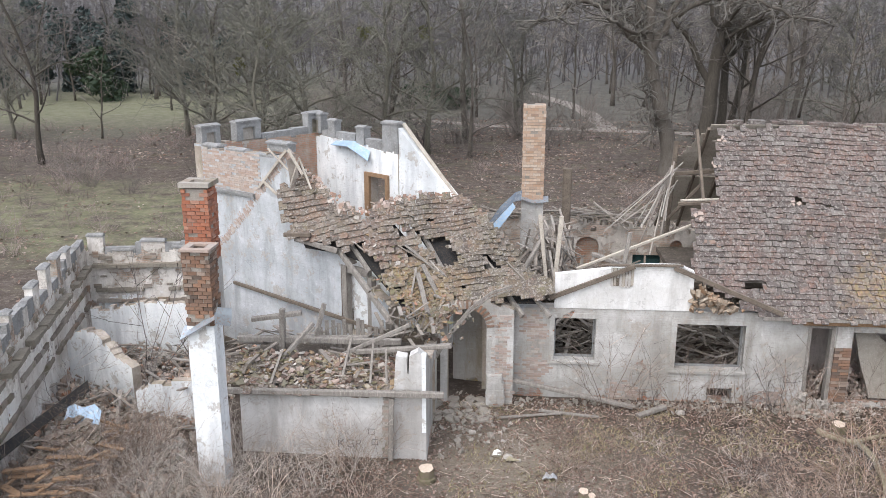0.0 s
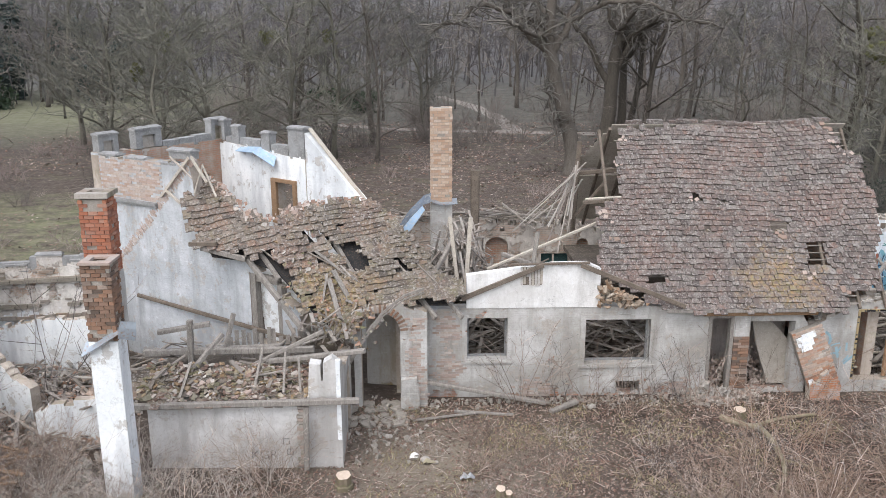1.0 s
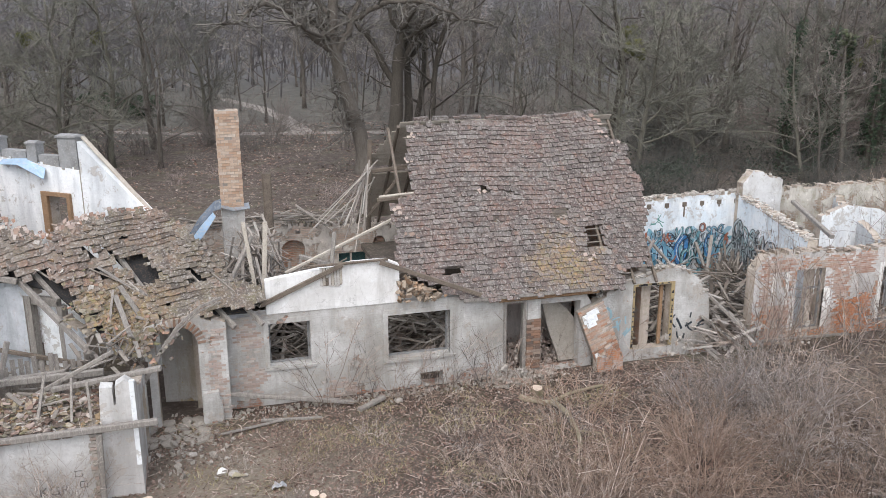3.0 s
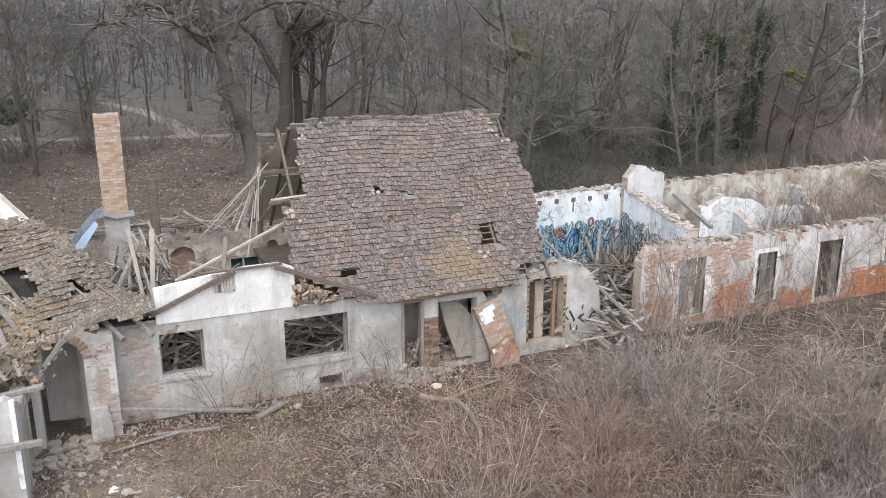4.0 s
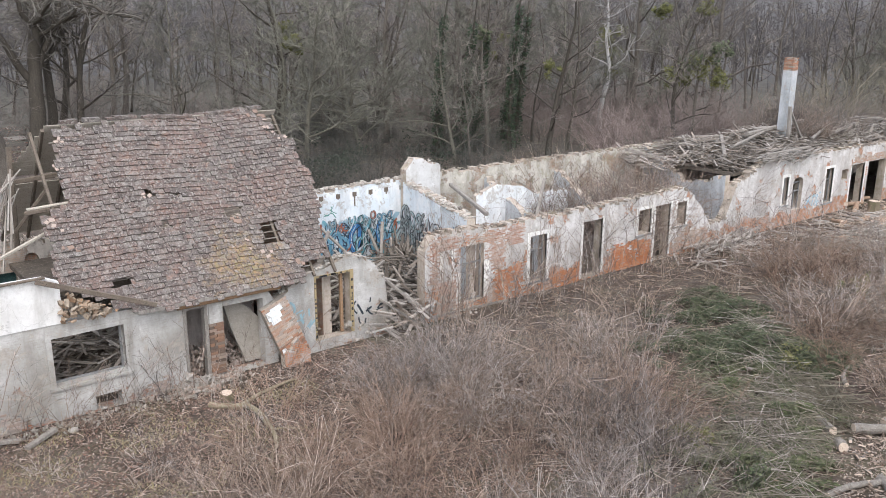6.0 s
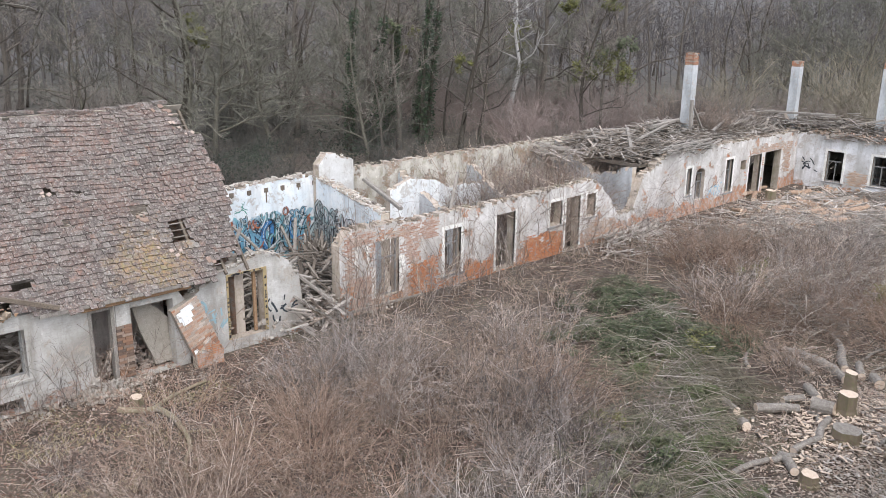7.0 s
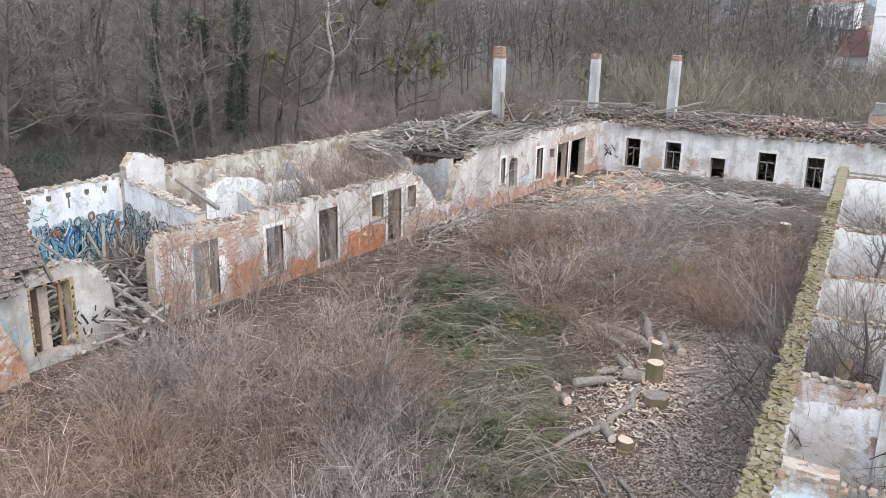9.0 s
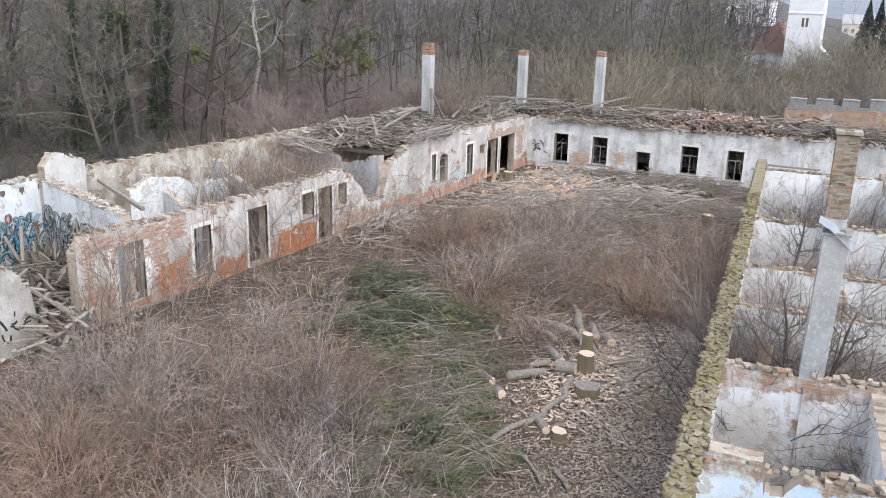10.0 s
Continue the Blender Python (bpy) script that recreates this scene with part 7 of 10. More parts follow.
for a, b, w in (((-7.6, 28.75), (-6.0, 28.4), 0.16), ((-6.0, 28.6), (-3.6, 26.4), 0.16), ((-4.6, 29.4), (-2.3, 26.3), 0.14), ((-3.4, 29.6), (-1.2, 26.8), 0.14), ((-2.2, 29.8), (0.6, 26.9), 0.14), ((-1.2, 29.6), (1.5, 26.9), 0.13), ((-6.9, 30.1), (-4.8, 28.0), 0.13)):
    g = Geo()
    drop = -0.12 if a[0] == -7.6 else -0.34
    g.beam(on_wreck(*a, drop), on_wreck(*b, drop), w, w * 1.2)
    part("rafter", g, m_wood_one, sag_roof)
g = Geo()
for i in range(20):
    x, y = R(-7.5, 0.8), R(26.6, 29.8)
    if inside(LEFT, x, y) or inside(RIGHT, x, y):
        a = R(-0.9, 0.1)
        L = R(0.6, 1.8)
        p, q = (x - math.cos(a) * L / 2, y - math.sin(a) * L / 2), (x + math.cos(a) * L / 2, y + math.sin(a) * L / 2)
        g.lath(on_wreck(*p, R(-0.2, 0.16)), on_wreck(*q, R(-0.2, 0.16)), R(0.04, 0.09), 0.03)
part("broken_lath", g, m_wood, sag_roof, "", "stuff")
# tiles, lime and moss tumbled together where the fallen roof has burst
tb = random.Random(79)
burst = {m_moss_tile: Geo(), m_red_tile: Geo(), m_dust: Geo(), m_mossrubble: Geo()}
for k in range(520):
    mid = k < 330
    x = tb.gauss(-2.9, 0.85) if mid else tb.uniform(-8.0, 1.2)
    y = 27.15 - 0.42 * (x + 2.9) + tb.gauss(0, 0.5) if mid else tb.uniform(26.5, 30.2)
    if not (inside(LEFT, x, y) or inside(RIGHT, x, y)) and not (mid and y > 25.9 and x < -0.9):
        continue
    mat = tb.choice((m_moss_tile, m_moss_tile, m_mossrubble, m_mossrubble, m_red_tile, m_mossrubble)) if mid else tb.choice((m_moss_tile, m_moss_tile, m_dust))
    u, v, w = tb.uniform(0.04, 0.14), tb.uniform(0.04, 0.11), tb.uniform(0.01, 0.03)
    burst[mat].lump(u, v, w, Matrix.Translation(on_wreck(x, y, wreck_sag(x, y) + tb.uniform(0.02, 0.17))) @ Euler((0.78 + tb.gauss(0, 0.35), tb.gauss(0, 0.35), tb.gauss(-0.4, 0.8))).to_matrix().to_4x4(), tb)
# fresh pale breaks along the upper edge of the fallen slope
FRINGE = [(-8.3, 30.65), (-7.5, 30.7), (-6.6, 29.95), (-5.9, 29.5), (-5.2, 29.3), (-4.1, 29.75), (-3.2, 29.9), (-1.9, 29.95)]
burst[m_limebrick] = Geo()
for k in range(120):
    f = tb.uniform(0, len(FRINGE) - 1.001)
    a, b = Vector(FRINGE[int(f)]), Vector(FRINGE[int(f) + 1])
    x, y = a.lerp(b, f % 1) + Vector((tb.gauss(0, 0.06), tb.gauss(-0.05, 0.10)))
    burst[tb.choice((m_limebrick, m_limebrick, m_red_tile))].lump(tb.uniform(0.04, 0.13), tb.uniform(0.05, 0.12), tb.uniform(0.012, 0.03), Matrix.Translation(on_wreck(x, y, wreck_sag(x, y) + tb.uniform(0.06, 0.15))) @ Euler((0.9 + tb.gauss(0, 0.25), tb.gauss(0, 0.2), tb.gauss(0.3, 0.4))).to_matrix().to_4x4(), tb)
for mat, g in burst.items():
    part("broken_tile", g, mat, sag_roof, "", "stuff")
# splintered boards and battens burst through the middle of the fallen roof
br = random.Random(77)
for k in range(13):
    x = br.gauss(-2.7, 0.75)
    y = 27.1 - 0.55 * (x + 2.7) + br.gauss(0, 0.55)
    a, L = br.gauss(-0.95, 0.5), br.uniform(0.4, 1.3)
    if x > -2.1 and y < 26.9:
        continue
    g = Geo()
    lift = br.uniform(0.0, 0.16)
    g.lath(on_wreck(x - math.cos(a) * L / 2, y - math.sin(a) * L / 2, lift), on_wreck(x + math.cos(a) * L / 2, y + math.sin(a) * L / 2, lift - br.uniform(0.0, 0.3)), br.uniform(0.07, 0.19), br.uniform(0.025, 0.05))
    part("broken_board", g, m_wood_one, sag_roof)


# ---------- timber wreckage ----------
def heap(name, label, pick, n, L0, L1, mat, seed, w=(0.05, 0.14), t=(0.02, 0.05), flat=0.25, dirn=None, dspread=1.6):
    """Boards and laths lying over one another, past counting."""
    rr = random.Random(seed)
    g = Geo()
    for _ in range(n):
        c = Vector(pick(rr))
        a = rr.uniform(0, math.pi) if dirn is None else dirn + rr.gauss(0, dspread)
        L = rr.uniform(L0, L1)
        d = Vector((math.cos(a), math.sin(a), rr.gauss(0, flat))).normalized() * L / 2
        g.lath(c - d, c + d, rr.uniform(*w), rr.uniform(*t))
    return tagged(part(name, g, mat), label, "timber debris", kind="stuff")


def rubble(name, label, pick, n, s0, s1, mat, seed):
    rr = random.Random(seed)
    g = Geo()
    for _ in range(n):
        s = rr.uniform(s0, s1)
        m = Matrix.Translation(pick(rr)) @ Euler((rr.uniform(0, 3), rr.uniform(0, 3), rr.uniform(0, 3))).to_matrix().to_4x4()
        g.lump(s, s * rr.uniform(0.5, 0.9), s * rr.uniform(0.3, 0.55), m, rr)
        for _ in range(2):
            k = s * rr.uniform(0.2, 0.5)
            o = Matrix.Translation((rr.gauss(0, s), rr.gauss(0, s), rr.uniform(-0.6, 0.2) * s))
            g.lump(k, k * 0.7, k * 0.5, o @ m, rr)
    return tagged(part(name, g, mat), label, "rubble", kind="stuff")


def timber(p, q, w, h, label="long grey weathered roof beam among debris", mat=None, name="beam", group="fallen roof timbers", turn=0.0):
    g = Geo()
    g.beam(p, q, w, h, turn)
    return tagged(part(name, g, mat or m_wood_one), label, "beam", group)


def slab(name, a, b, mat, label):
    g = Geo()
    g.box(a, b)
    return tagged(part(name, g, mat), label, "floor", kind="structure")


slab("floor_attic", (0.4, 31.2, 1.9), (6.6, 36.58, 2.1), m_void, "sunken debris-strewn floor of the house")
for x0, x1, mat in ((2.98, 4.16, m_brickwall), (5.5, 6.95, m_teal), (7.1, 7.85, m_brickwall)):
    g = Geo()
    g.box((x0, 36.85, 1.9), (x1, 37.05, 3.75))
    tagged(part("niche_back", g, mat), "walled-up back of a niche in the rear wall", "niche", kind="structure")
slab("floor_attic", (6.61, 31.5, 3.0), (16.2, 36.58, 3.2), m_void, "debris-strewn attic floor of the house")
slab("floor_attic", (44.8, 28.2, 3.75), (65.6, 34.55, 3.95), m_void, "attic floor of the long wing under debris")
slab("floor_attic", (67.1, -6.5, 3.75), (73.45, 34.5, 3.95), m_void, "attic floor of the far wing under debris")
ragged_wall("wall_house_end", (16.6, 28.1), (16.6, 36.6), 0.4, [(0, 3.3), (4.2, 5.5), (8.5, 3.3)], [], m_brickwall, "end wall of the house below the roof", seed=51)
ragged_wall("wall_house_side", (-0.4, 28.0), (-0.4, 36.6), 0.4, [(0, 3.2), (4, 3.6), (8.6, 4.2)], [(1, 2, -0.3, 2.2)], m_inner, "side wall of the passage", seed=52)
ragged_wall("wall_inner", (10.0, 28.12), (10.0, 36.6), 0.3, [(0, 2.98), (8.5, 2.98)], [(1, 2, -0.3, 2.2)], m_inner, "inner wall of the house", rag=0, seed=53)

heap("attic_debris", "heap of broken laths on the attic floor", lambda r: (r.uniform(0.6, 6.2), r.uniform(31.4, 36), 2.15 + abs(r.gauss(0, 0.3))), 130, 0.6, 2.4, m_wood, 61)
heap("room_debris", "broken boards piled inside the rooms", lambda r: (r.uniform(0.8, 9.5), r.uniform(28.5, 31.5), r.uniform(0.2, 2.9) * r.random() ** 0.4), 520, 0.5, 2.2, m_wood_rot, 62, flat=0.35, w=(0.04, 0.14), dirn=0.25, dspread=1.0)
heap("chimney_debris", "splintered laths leaning round the tall chimney", lambda r: (1.75 + r.gauss(0, 0.42), 31.9 + r.gauss(0, 0.5), 2.6 + r.uniform(0, 2.4)), 130, 0.8, 2.2, m_wood_light, 63, flat=2.2, w=(0.04, 0.11))
heap("passage_debris", "broken roof timbers heaped over the passage", lambda r: (r.uniform(-1.5, 1.3), r.uniform(29.4, 33), 3.3 + abs(r.gauss(0, 0.3))), 110, 0.8, 2.4, m_wood, 64, flat=0.5)
heap("rear_debris", "laths and boards along the rear wall", lambda r: (r.uniform(-1.5, 6.5), 36.8 + r.gauss(0, 0.25), 4.5 + abs(r.gauss(0, 0.12))), 60, 0.6, 2.2, m_wood, 65, dirn=0.0, dspread=0.3)
# fan of laths hanging from the broken roof edge
g = Geo()
fr = random.Random(66)
for i in range(18):
    top = Vector((6.2 + fr.gauss(0, 0.15), 32.2 + fr.gauss(0, 0.4), 7.3 + fr.gauss(0, 0.35)))
    end = Vector((fr.uniform(4.9, 6.1) if i < 13 else fr.uniform(3.4, 4.8), 31.9 + fr.gauss(0, 0.4), 5.0 + fr.gauss(0, 0.25)))
    g.lath(top, top.lerp(end, fr.uniform(0.8, 1.1)), 0.05, 0.03)
tagged(part("hanging_laths", g, m_wood_light), "fan of pale laths hanging from the broken roof edge", "laths", kind="stuff")
timber((2.5, 29.0, 4.35), (6.9, 30.2, 5.85), 0.10, 0.10, mat=m_wood_pale)
timber((1.5, 27.45, 3.75), (4.3, 27.42, 4.95), 0.09, 0.16, "dark plank leaning over the white gable", m_wood_dark, "plank")
timber((5.6, 27.35, 4.95), (9.2, 27.1, 3.5), 0.10, 0.16, "dark plank sloping down to the eave", m_wood_dark, "plank")
timber((3.2, 27.5, 4.95), (5.9, 27.48, 5.0), 0.12, 0.07, "thin board on the white gable", m_wood_dark, "plank")
timber((4.0, 28.2, 4.4), (4.2, 28.3, 5.9), 0.14, 0.14)
timber((5.0, 29, 4.2), (3.2, 30.5, 4.5), 0.16, 0.16)
timber((1.75, 29.5, 3.4), (1.95, 29.7, 6.1), 0.16, 0.10, mat=m_wood_pale)
timber((1.5, 29.9, 3.4), (1.2, 30.3, 6.0), 0.14, 0.08, mat=m_wood_pale)
timber((0.2, 29.2, 3.4), (1.5, 30.5, 5.4), 0.16, 0.12)
timber((-0.6, 30.2, 4.2), (1.0, 29.0, 3.6), 0.16, 0.12)
timber((2.35, 33.4, 4.6), (2.35, 33.4, 7.2), 0.35, 0.35, "dark charred post standing beside the chimney", m_wood_dark, "post")
rubble("stone_rubble", "ochre-stained stones tumbled beside the white gable", lambda r: (lambda f: (6.35 + 1.3 * f + r.gauss(0, 0.1), 27.45 + r.gauss(0, 0.12), 3.45 + (0.95 - 0.75 * f) * r.random()))(r.random()), 64, 0.08, 0.19, varied("ochre_rubble", [(0.36, 0.25, 0.165), (0.28, 0.23, 0.185), (0.42, 0.345, 0.27), (0.20, 0.16, 0.125), (0.38, 0.24, 0.15), (0.44, 0.395, 0.335)], True, 8), 67)
# slatted hatch on the gable
hatch = thing("hatch", "small slatted attic hatch of grey boards in the white gable", "hatch")
# dark board added on the wall, coloured as the shade between the slats
g = Geo()
g.box((3.56, YF - 0.042, 4.2), (4.28, YF - 0.032, 4.84))
part("dark_gap", g, m_wood_dark, hatch, "dark board added behind the slats as the shade of the hollow")
for i in range(8):
    g = Geo()
    x, low = 3.58 + i * 0.097, (4.5 if i == 2 else 4.16) + R(0, 0.09)
    g.beam((x, YF - 0.06 - R(0, 0.012), low), (x + R(-0.015, 0.015), YF - 0.06, 4.86), R(0.07, 0.09), 0.025)
    part("slat", g, m_wood_pale if i % 3 == 1 else m_wood_light, hatch)


def sheet(name, pts, mat, label, th=0.02, category="sheet metal"):
    """A bent metal sheet through two rows of points."""
    n = len(pts) // 2
    g = Geo()
    top = [Vector(p) for p in pts]
    g.add(top + [p - Vector((0, 0, th)) for p in top], [(i, i + 1, n + i + 1, n + i) for i in range(n - 1)] + [(2 * n + i, 3 * n + i, 3 * n + i + 1, 2 * n + i + 1) for i in range(n - 1)]
          + [(i, 2 * n + i, 2 * n + i + 1, i + 1) for i in range(n - 1)] + [(n + i, n + i + 1, 3 * n + i + 1, 3 * n + i) for i in range(n - 1)] + [(0, n, 3 * n, 2 * n), (n - 1, 3 * n - 1, 4 * n - 1, 2 * n - 1)])
    return tagged(part(name, g, mat), label, category)


sheet("metal_sheet", [(0.55, 32.25, 6.52), (0.28, 32.2, 6.44), (-0.28, 32.1, 5.9), (-0.76, 32.0, 5.21), (0.50, 32.0, 6.18), (0.24, 32.0, 6.12), (-0.22, 31.95, 5.62), (-0.64, 31.9, 5.02)], m_metal_dark, "bent grey-blue roofing sheet hanging by the chimney")
sheet("metal_sheet", [(0.20, 31.9, 6.08), (-0.26, 31.86, 5.6), (-0.68, 31.8, 5.08), (0.30, 31.86, 5.94), (-0.08, 31.8, 5.4), (-0.52, 31.75, 4.86)], m_metal_blue, "pale blue bent roofing sheet")
sheet("metal_flashing", [(0.4, 32.6, 6.15), (0.97, 32.55, 5.95), (1.6, 32.65, 6.0), (0.45, 33.0, 6.25), (0.97, 33.0, 6.1), (1.6, 33.0, 6.15)], m_metal, "crumpled metal flashing round the chimney")
sheet("metal_flashing", [(-8.8, 20.7, 4.55), (-8.3, 20.65, 4.85), (-7.75, 20.65, 5.2), (-8.75, 21.0, 4.85), (-8.3, 21.0, 5.05), (-7.7, 21.0, 5.35)], m_metal, "bent metal flashing on the white chimney")
sheet("metal_flashing", [(-7.75, 20.6, 5.1), (-7.7, 20.6, 5.4), (-7.65, 20.62, 5.55), (-7.35, 20.7, 5.0), (-7.3, 20.7, 5.3), (-7.3, 20.72, 5.5)], m_metal, "curled metal flashing end on the white chimney")

# front details
FM = Matrix.Translation((0, YF, 0))


def surround(x0, x1, z0, z1, s, label, mat, name="window_surround", sill=True, jut=0.035):
    w = thing(name, label, "window", FM, kind="structure")
    for a, b in (((x0 - s, -jut, z0 - 0.05), (x0, 0.05, z1 + s)), ((x1, -jut, z0 - 0.05), (x1 + s, 0.05, z1 + s)), ((x0, -jut + 0.004, z1), (x1, 0.05, z1 + s))):
        g = Geo()
        g.box(a, b)
        part("jamb" if a[2] < z1 else "lintel", g, mat, w)
    if sill:
        g = Geo()
        g.box((x0 - s - 0.03, -0.07, z0 - 0.14), (x1 + s + 0.03, 0.12, z0 - 0.052))
        part("sill", g, mat, w)
    return w


surround(1.71, 3.13, 1.45, 3.0, 0.17, "empty window opening with a grey plaster surround", m_front)
surround(5.88, 8.18, 1.23, 2.89, 0.18, "wide empty window opening with a grey plaster surround", m_front)
surround(7.05, 7.9, 0.05, 0.56, 0.16, "small cellar opening with a plaster surround", m_front, sill=False)
w = window("window_1", FM, 5.88, 8.18, 1.23, 2.89, "wide window with remains of a dark wooden frame", 0, True, None, 0.3, transom=False)
w = window("window_2", FM, 1.71, 3.13, 1.45, 3.0, "window with remains of a dark wooden frame", 0, True, None, 0.3, transom=False)
door = thing("door_1", "grey wooden door frame without its leaf", "door", FM, kind="structure")
for a, b in (((10.25, -0.02, -0.3), (10.37, 0.25, 3.0)), ((11.03, -0.02, -0.3), (11.15, 0.25, 3.0)), ((10.37, -0.02, 2.88), (11.03, 0.25, 3.0))):
    g = Geo()
    g.box(a, b)
    part("door_frame", g, m_wood_one, door)
g = Geo()
g.box((9.98, -0.025, 3.02), (10.95, 0.05, 3.22))
part("painted_lintel", g, m_ochre_flake, door, "flaked orange-ochre lintel")
# brick pillar by the door
pil = thing("pillar", "worn pillar of tan and red brick beside the doorway", "pillar", Matrix.Translation((11.45, YF - 0.02, 0)), kind="structure")
pm = {}
for r in range(2, 20):
    for k in range(2):
        key = r % 2
        w0, w1 = ((-0.28, 0.0), (0.005, 0.28))[k] if key else ((-0.28, -0.10), (-0.095, 0.28))[k]
        if (key, k) not in pm:
            bg = Geo()
            bg.box((w0, -0.05, 0.006), (w1 - 0.012, 0.2, 0.104))
            pm[(key, k)] = bg.mesh("brick", m_brick_dun)
        part("brick", pm[(key, k)], None, pil, at=Matrix.Translation((0, R(-0.015, 0.01), r * 0.11)))
m_limewall = plaster("inner_limewash", (0.62, 0.56, 0.52), (0.50, 0.44, 0.40), (0.34, 0.29, 0.26), (0.46, 0.33, 0.27), DUN_B, 0.42)
g = Geo()
g.box((-0.26, -0.03, 2.2), (0.26, 0.2, 3.05))
part("plaster_head", g, m_front, pil, "grey plastered upper part")
# leaning vault slab and fallen roof piece
g = Geo()
edge = ((12.04, 2.68), (12.5, 2.73), (13.1, 2.2), (13.56, 1.62), (13.75, 0.9), (13.82, 0.2), (12.7, 0.2), (12.62, 0.55), (12.42, 1.1), (12.26, 1.62))
n = len(edge)
g.add([(x, 27.95 + 0.12 * z + e, z) for e in (0, 0.18) for x, z in edge], [tuple(range(n)), tuple(range(2 * n - 1, n - 1, -1))] + [(i, n + i, n + (i + 1) % n, (i + 1) % n) for i in range(n)])
tagged(part("fallen_slab", g, m_mortar), "fallen plaster slab leaning inside the opening", "slab")
ragged_wall("wall_inner", (9.9, 30.2), (14.2, 30.2), 0.3, [(0, 1.7), (1.0, 2.5), (2.2, 1.9), (3.2, 2.8), (4.3, 2.4)], [(0.5, 1.1, 0.6, 1.7)], m_limewall, "broken pale inner wall behind the doorway", rag=0.14, seed=74)
rubble("lime_rubble", "pinkish lime rubble heaped inside the doorway", lambda r: (r.uniform(10.2, 13.6), 28.2 + abs(r.gauss(0, 0.8)), 1.1 * r.random() * max(0.2, 1 - abs(r.gauss(0, 0.5)))), 420, 0.05, 0.16, m_limebrick, 741)
# a pane of brickwork that has tipped over sideways between the doorway and the window
tip = thing("leaning_wall_piece", "piece of brick wall leaning sideways with a patch of white plaster", "wall fragment")
up, along = Vector((-0.34, 0.10, 0.93)).normalized(), Vector((0.93, 0.05, 0.33)).normalized()
across = along.cross(up).normalized()
TM2 = Matrix(((along.x, up.x, across.x, 13.95), (along.y, up.y, across.y, 26.95), (along.z, up.z, across.z, 0.0), (0, 0, 0, 1)))
g = Geo()
g.box((0.02, 0.0, -0.30), (1.10, 2.55, -0.03), TM2)
part("mortar_core", g, m_mortar, tip)
red, pale = Geo(), Geo()
rr = random.Random(72)
for r in range(30):
    x = -0.14 if r % 2 else 0.0
    while x < 1.08:
        a, b = max(0.0, x), min(1.12, x + 0.265)
        if b - a > 0.06 and rr.random() < 0.95:
            (red if r < 10 + rr.uniform(-2, 2) else pale).box((a, r * 0.085, -0.06), (b, r * 0.085 + 0.072, rr.uniform(-0.012, 0.012)), TM2)
        x += 0.276
part("brick_courses", red, m_brick_head, tip, "bare red brick courses", "stuff")
part("brick_courses", pale, m_brick_mix, tip, "limewashed brick courses", "stuff")
g = Geo()
for a, b in (((0.08, 2.0), (0.5, 2.35)), ((0.16, 1.8), (0.55, 2.12)), ((0.3, 2.2), (0.8, 2.42)), ((0.35, 1.95), (0.66, 2.25)), ((0.05, 0.1), (0.22, 0.75))):
    g.box((*a, 0.013 + R(0, 0.004)), (*b, 0.03 + R(0, 0.008)), TM2)
part("plaster_patch", g, m_white, tip, "patch of white plaster")
ragged_wall("wall_brick_stub", (13.8, 26.9), (14.9, 26.9), 0.35, [(0, 0.6), (0.6, 1.05), (1.1, 0.5)], [], m_wing, "stub of orange brick wall", rag=0.08, seed=73)

# ochre window in the middle fragment
och = thing("window_3", "ochre-painted window frame with black scrawls in a broken wall", "window", FM, kind="structure")
for a, b in (((15.56, -0.03, 0.5), (15.64, 0.1, 3.15)), ((17.2, -0.03, 0.5), (17.36, 0.1, 3.15)), ((15.65, -0.026, 3.07), (17.19, 0.1, 3.15))):
    g = Geo()
    g.box(a, b)
    part("painted_frame", g, m_ochre, och)
for a, b in (((16.86, 0.2, 0.5), (16.98, 0.3, 3.04)),):
    g = Geo()
    g.box(a, b)
    part("window_post", g, m_wood_brown, och)
g = Geo()
for i in range(60):
    side = i % 3
    c = (15.60, R(0.6, 2.9)) if side == 0 else ((17.28, R(0.6, 2.9)) if side == 1 else (R(15.7, 17.1), 3.115))
    g.box((c[0] - R(0.015, 0.05), -0.0345, c[1] - R(0.02, 0.05)), (c[0] + R(0.015, 0.05), -0.0305, c[1] + R(0.01, 0.04)))
m_black = simple("black_spray", (0.03, 0.03, 0.035), (0.05, 0.05, 0.055), None, 4.0, 0.6)
part("scrawl", g, m_black, och, "black paint scrawls")

for k in range(9):
    timber((15.3 + R(-0.2, 0.3), 28.3 + 0.12 * k, 0.6 + k * 0.27 + R(-0.1, 0.1)), (17.6 + R(-0.3, 0.3), 28.5 + 0.12 * k, 0.75 + k * 0.27 + R(-0.25, 0.3)), R(0.08, 0.15), 0.06, "grey fallen board behind the ochre window", m_wood_pale, "board", "boards behind the ochre window")
# heaps in the gap and inside the graffiti room
heap("collapsed_timbers", "heap of collapsed boards in the roofless room", lambda r: (r.uniform(16.8, 23.5), r.uniform(28.2, 33.8), (0.3 + 1.3 * max(0, 1 - abs(r.gauss(0, 1)) * 0.6)) * r.uniform(0.4, 1.3)), 560, 0.4, 1.9, m_wood_rot, 81, flat=0.4, w=(0.05, 0.18))
rubble("brick_rubble", "brick and plaster rubble in the roofless room", lambda r: (r.uniform(17, 24), r.uniform(27.4, 34), r.uniform(0, 1.1) * r.random()), 1100, 0.05, 0.17, m_palehead, 82)
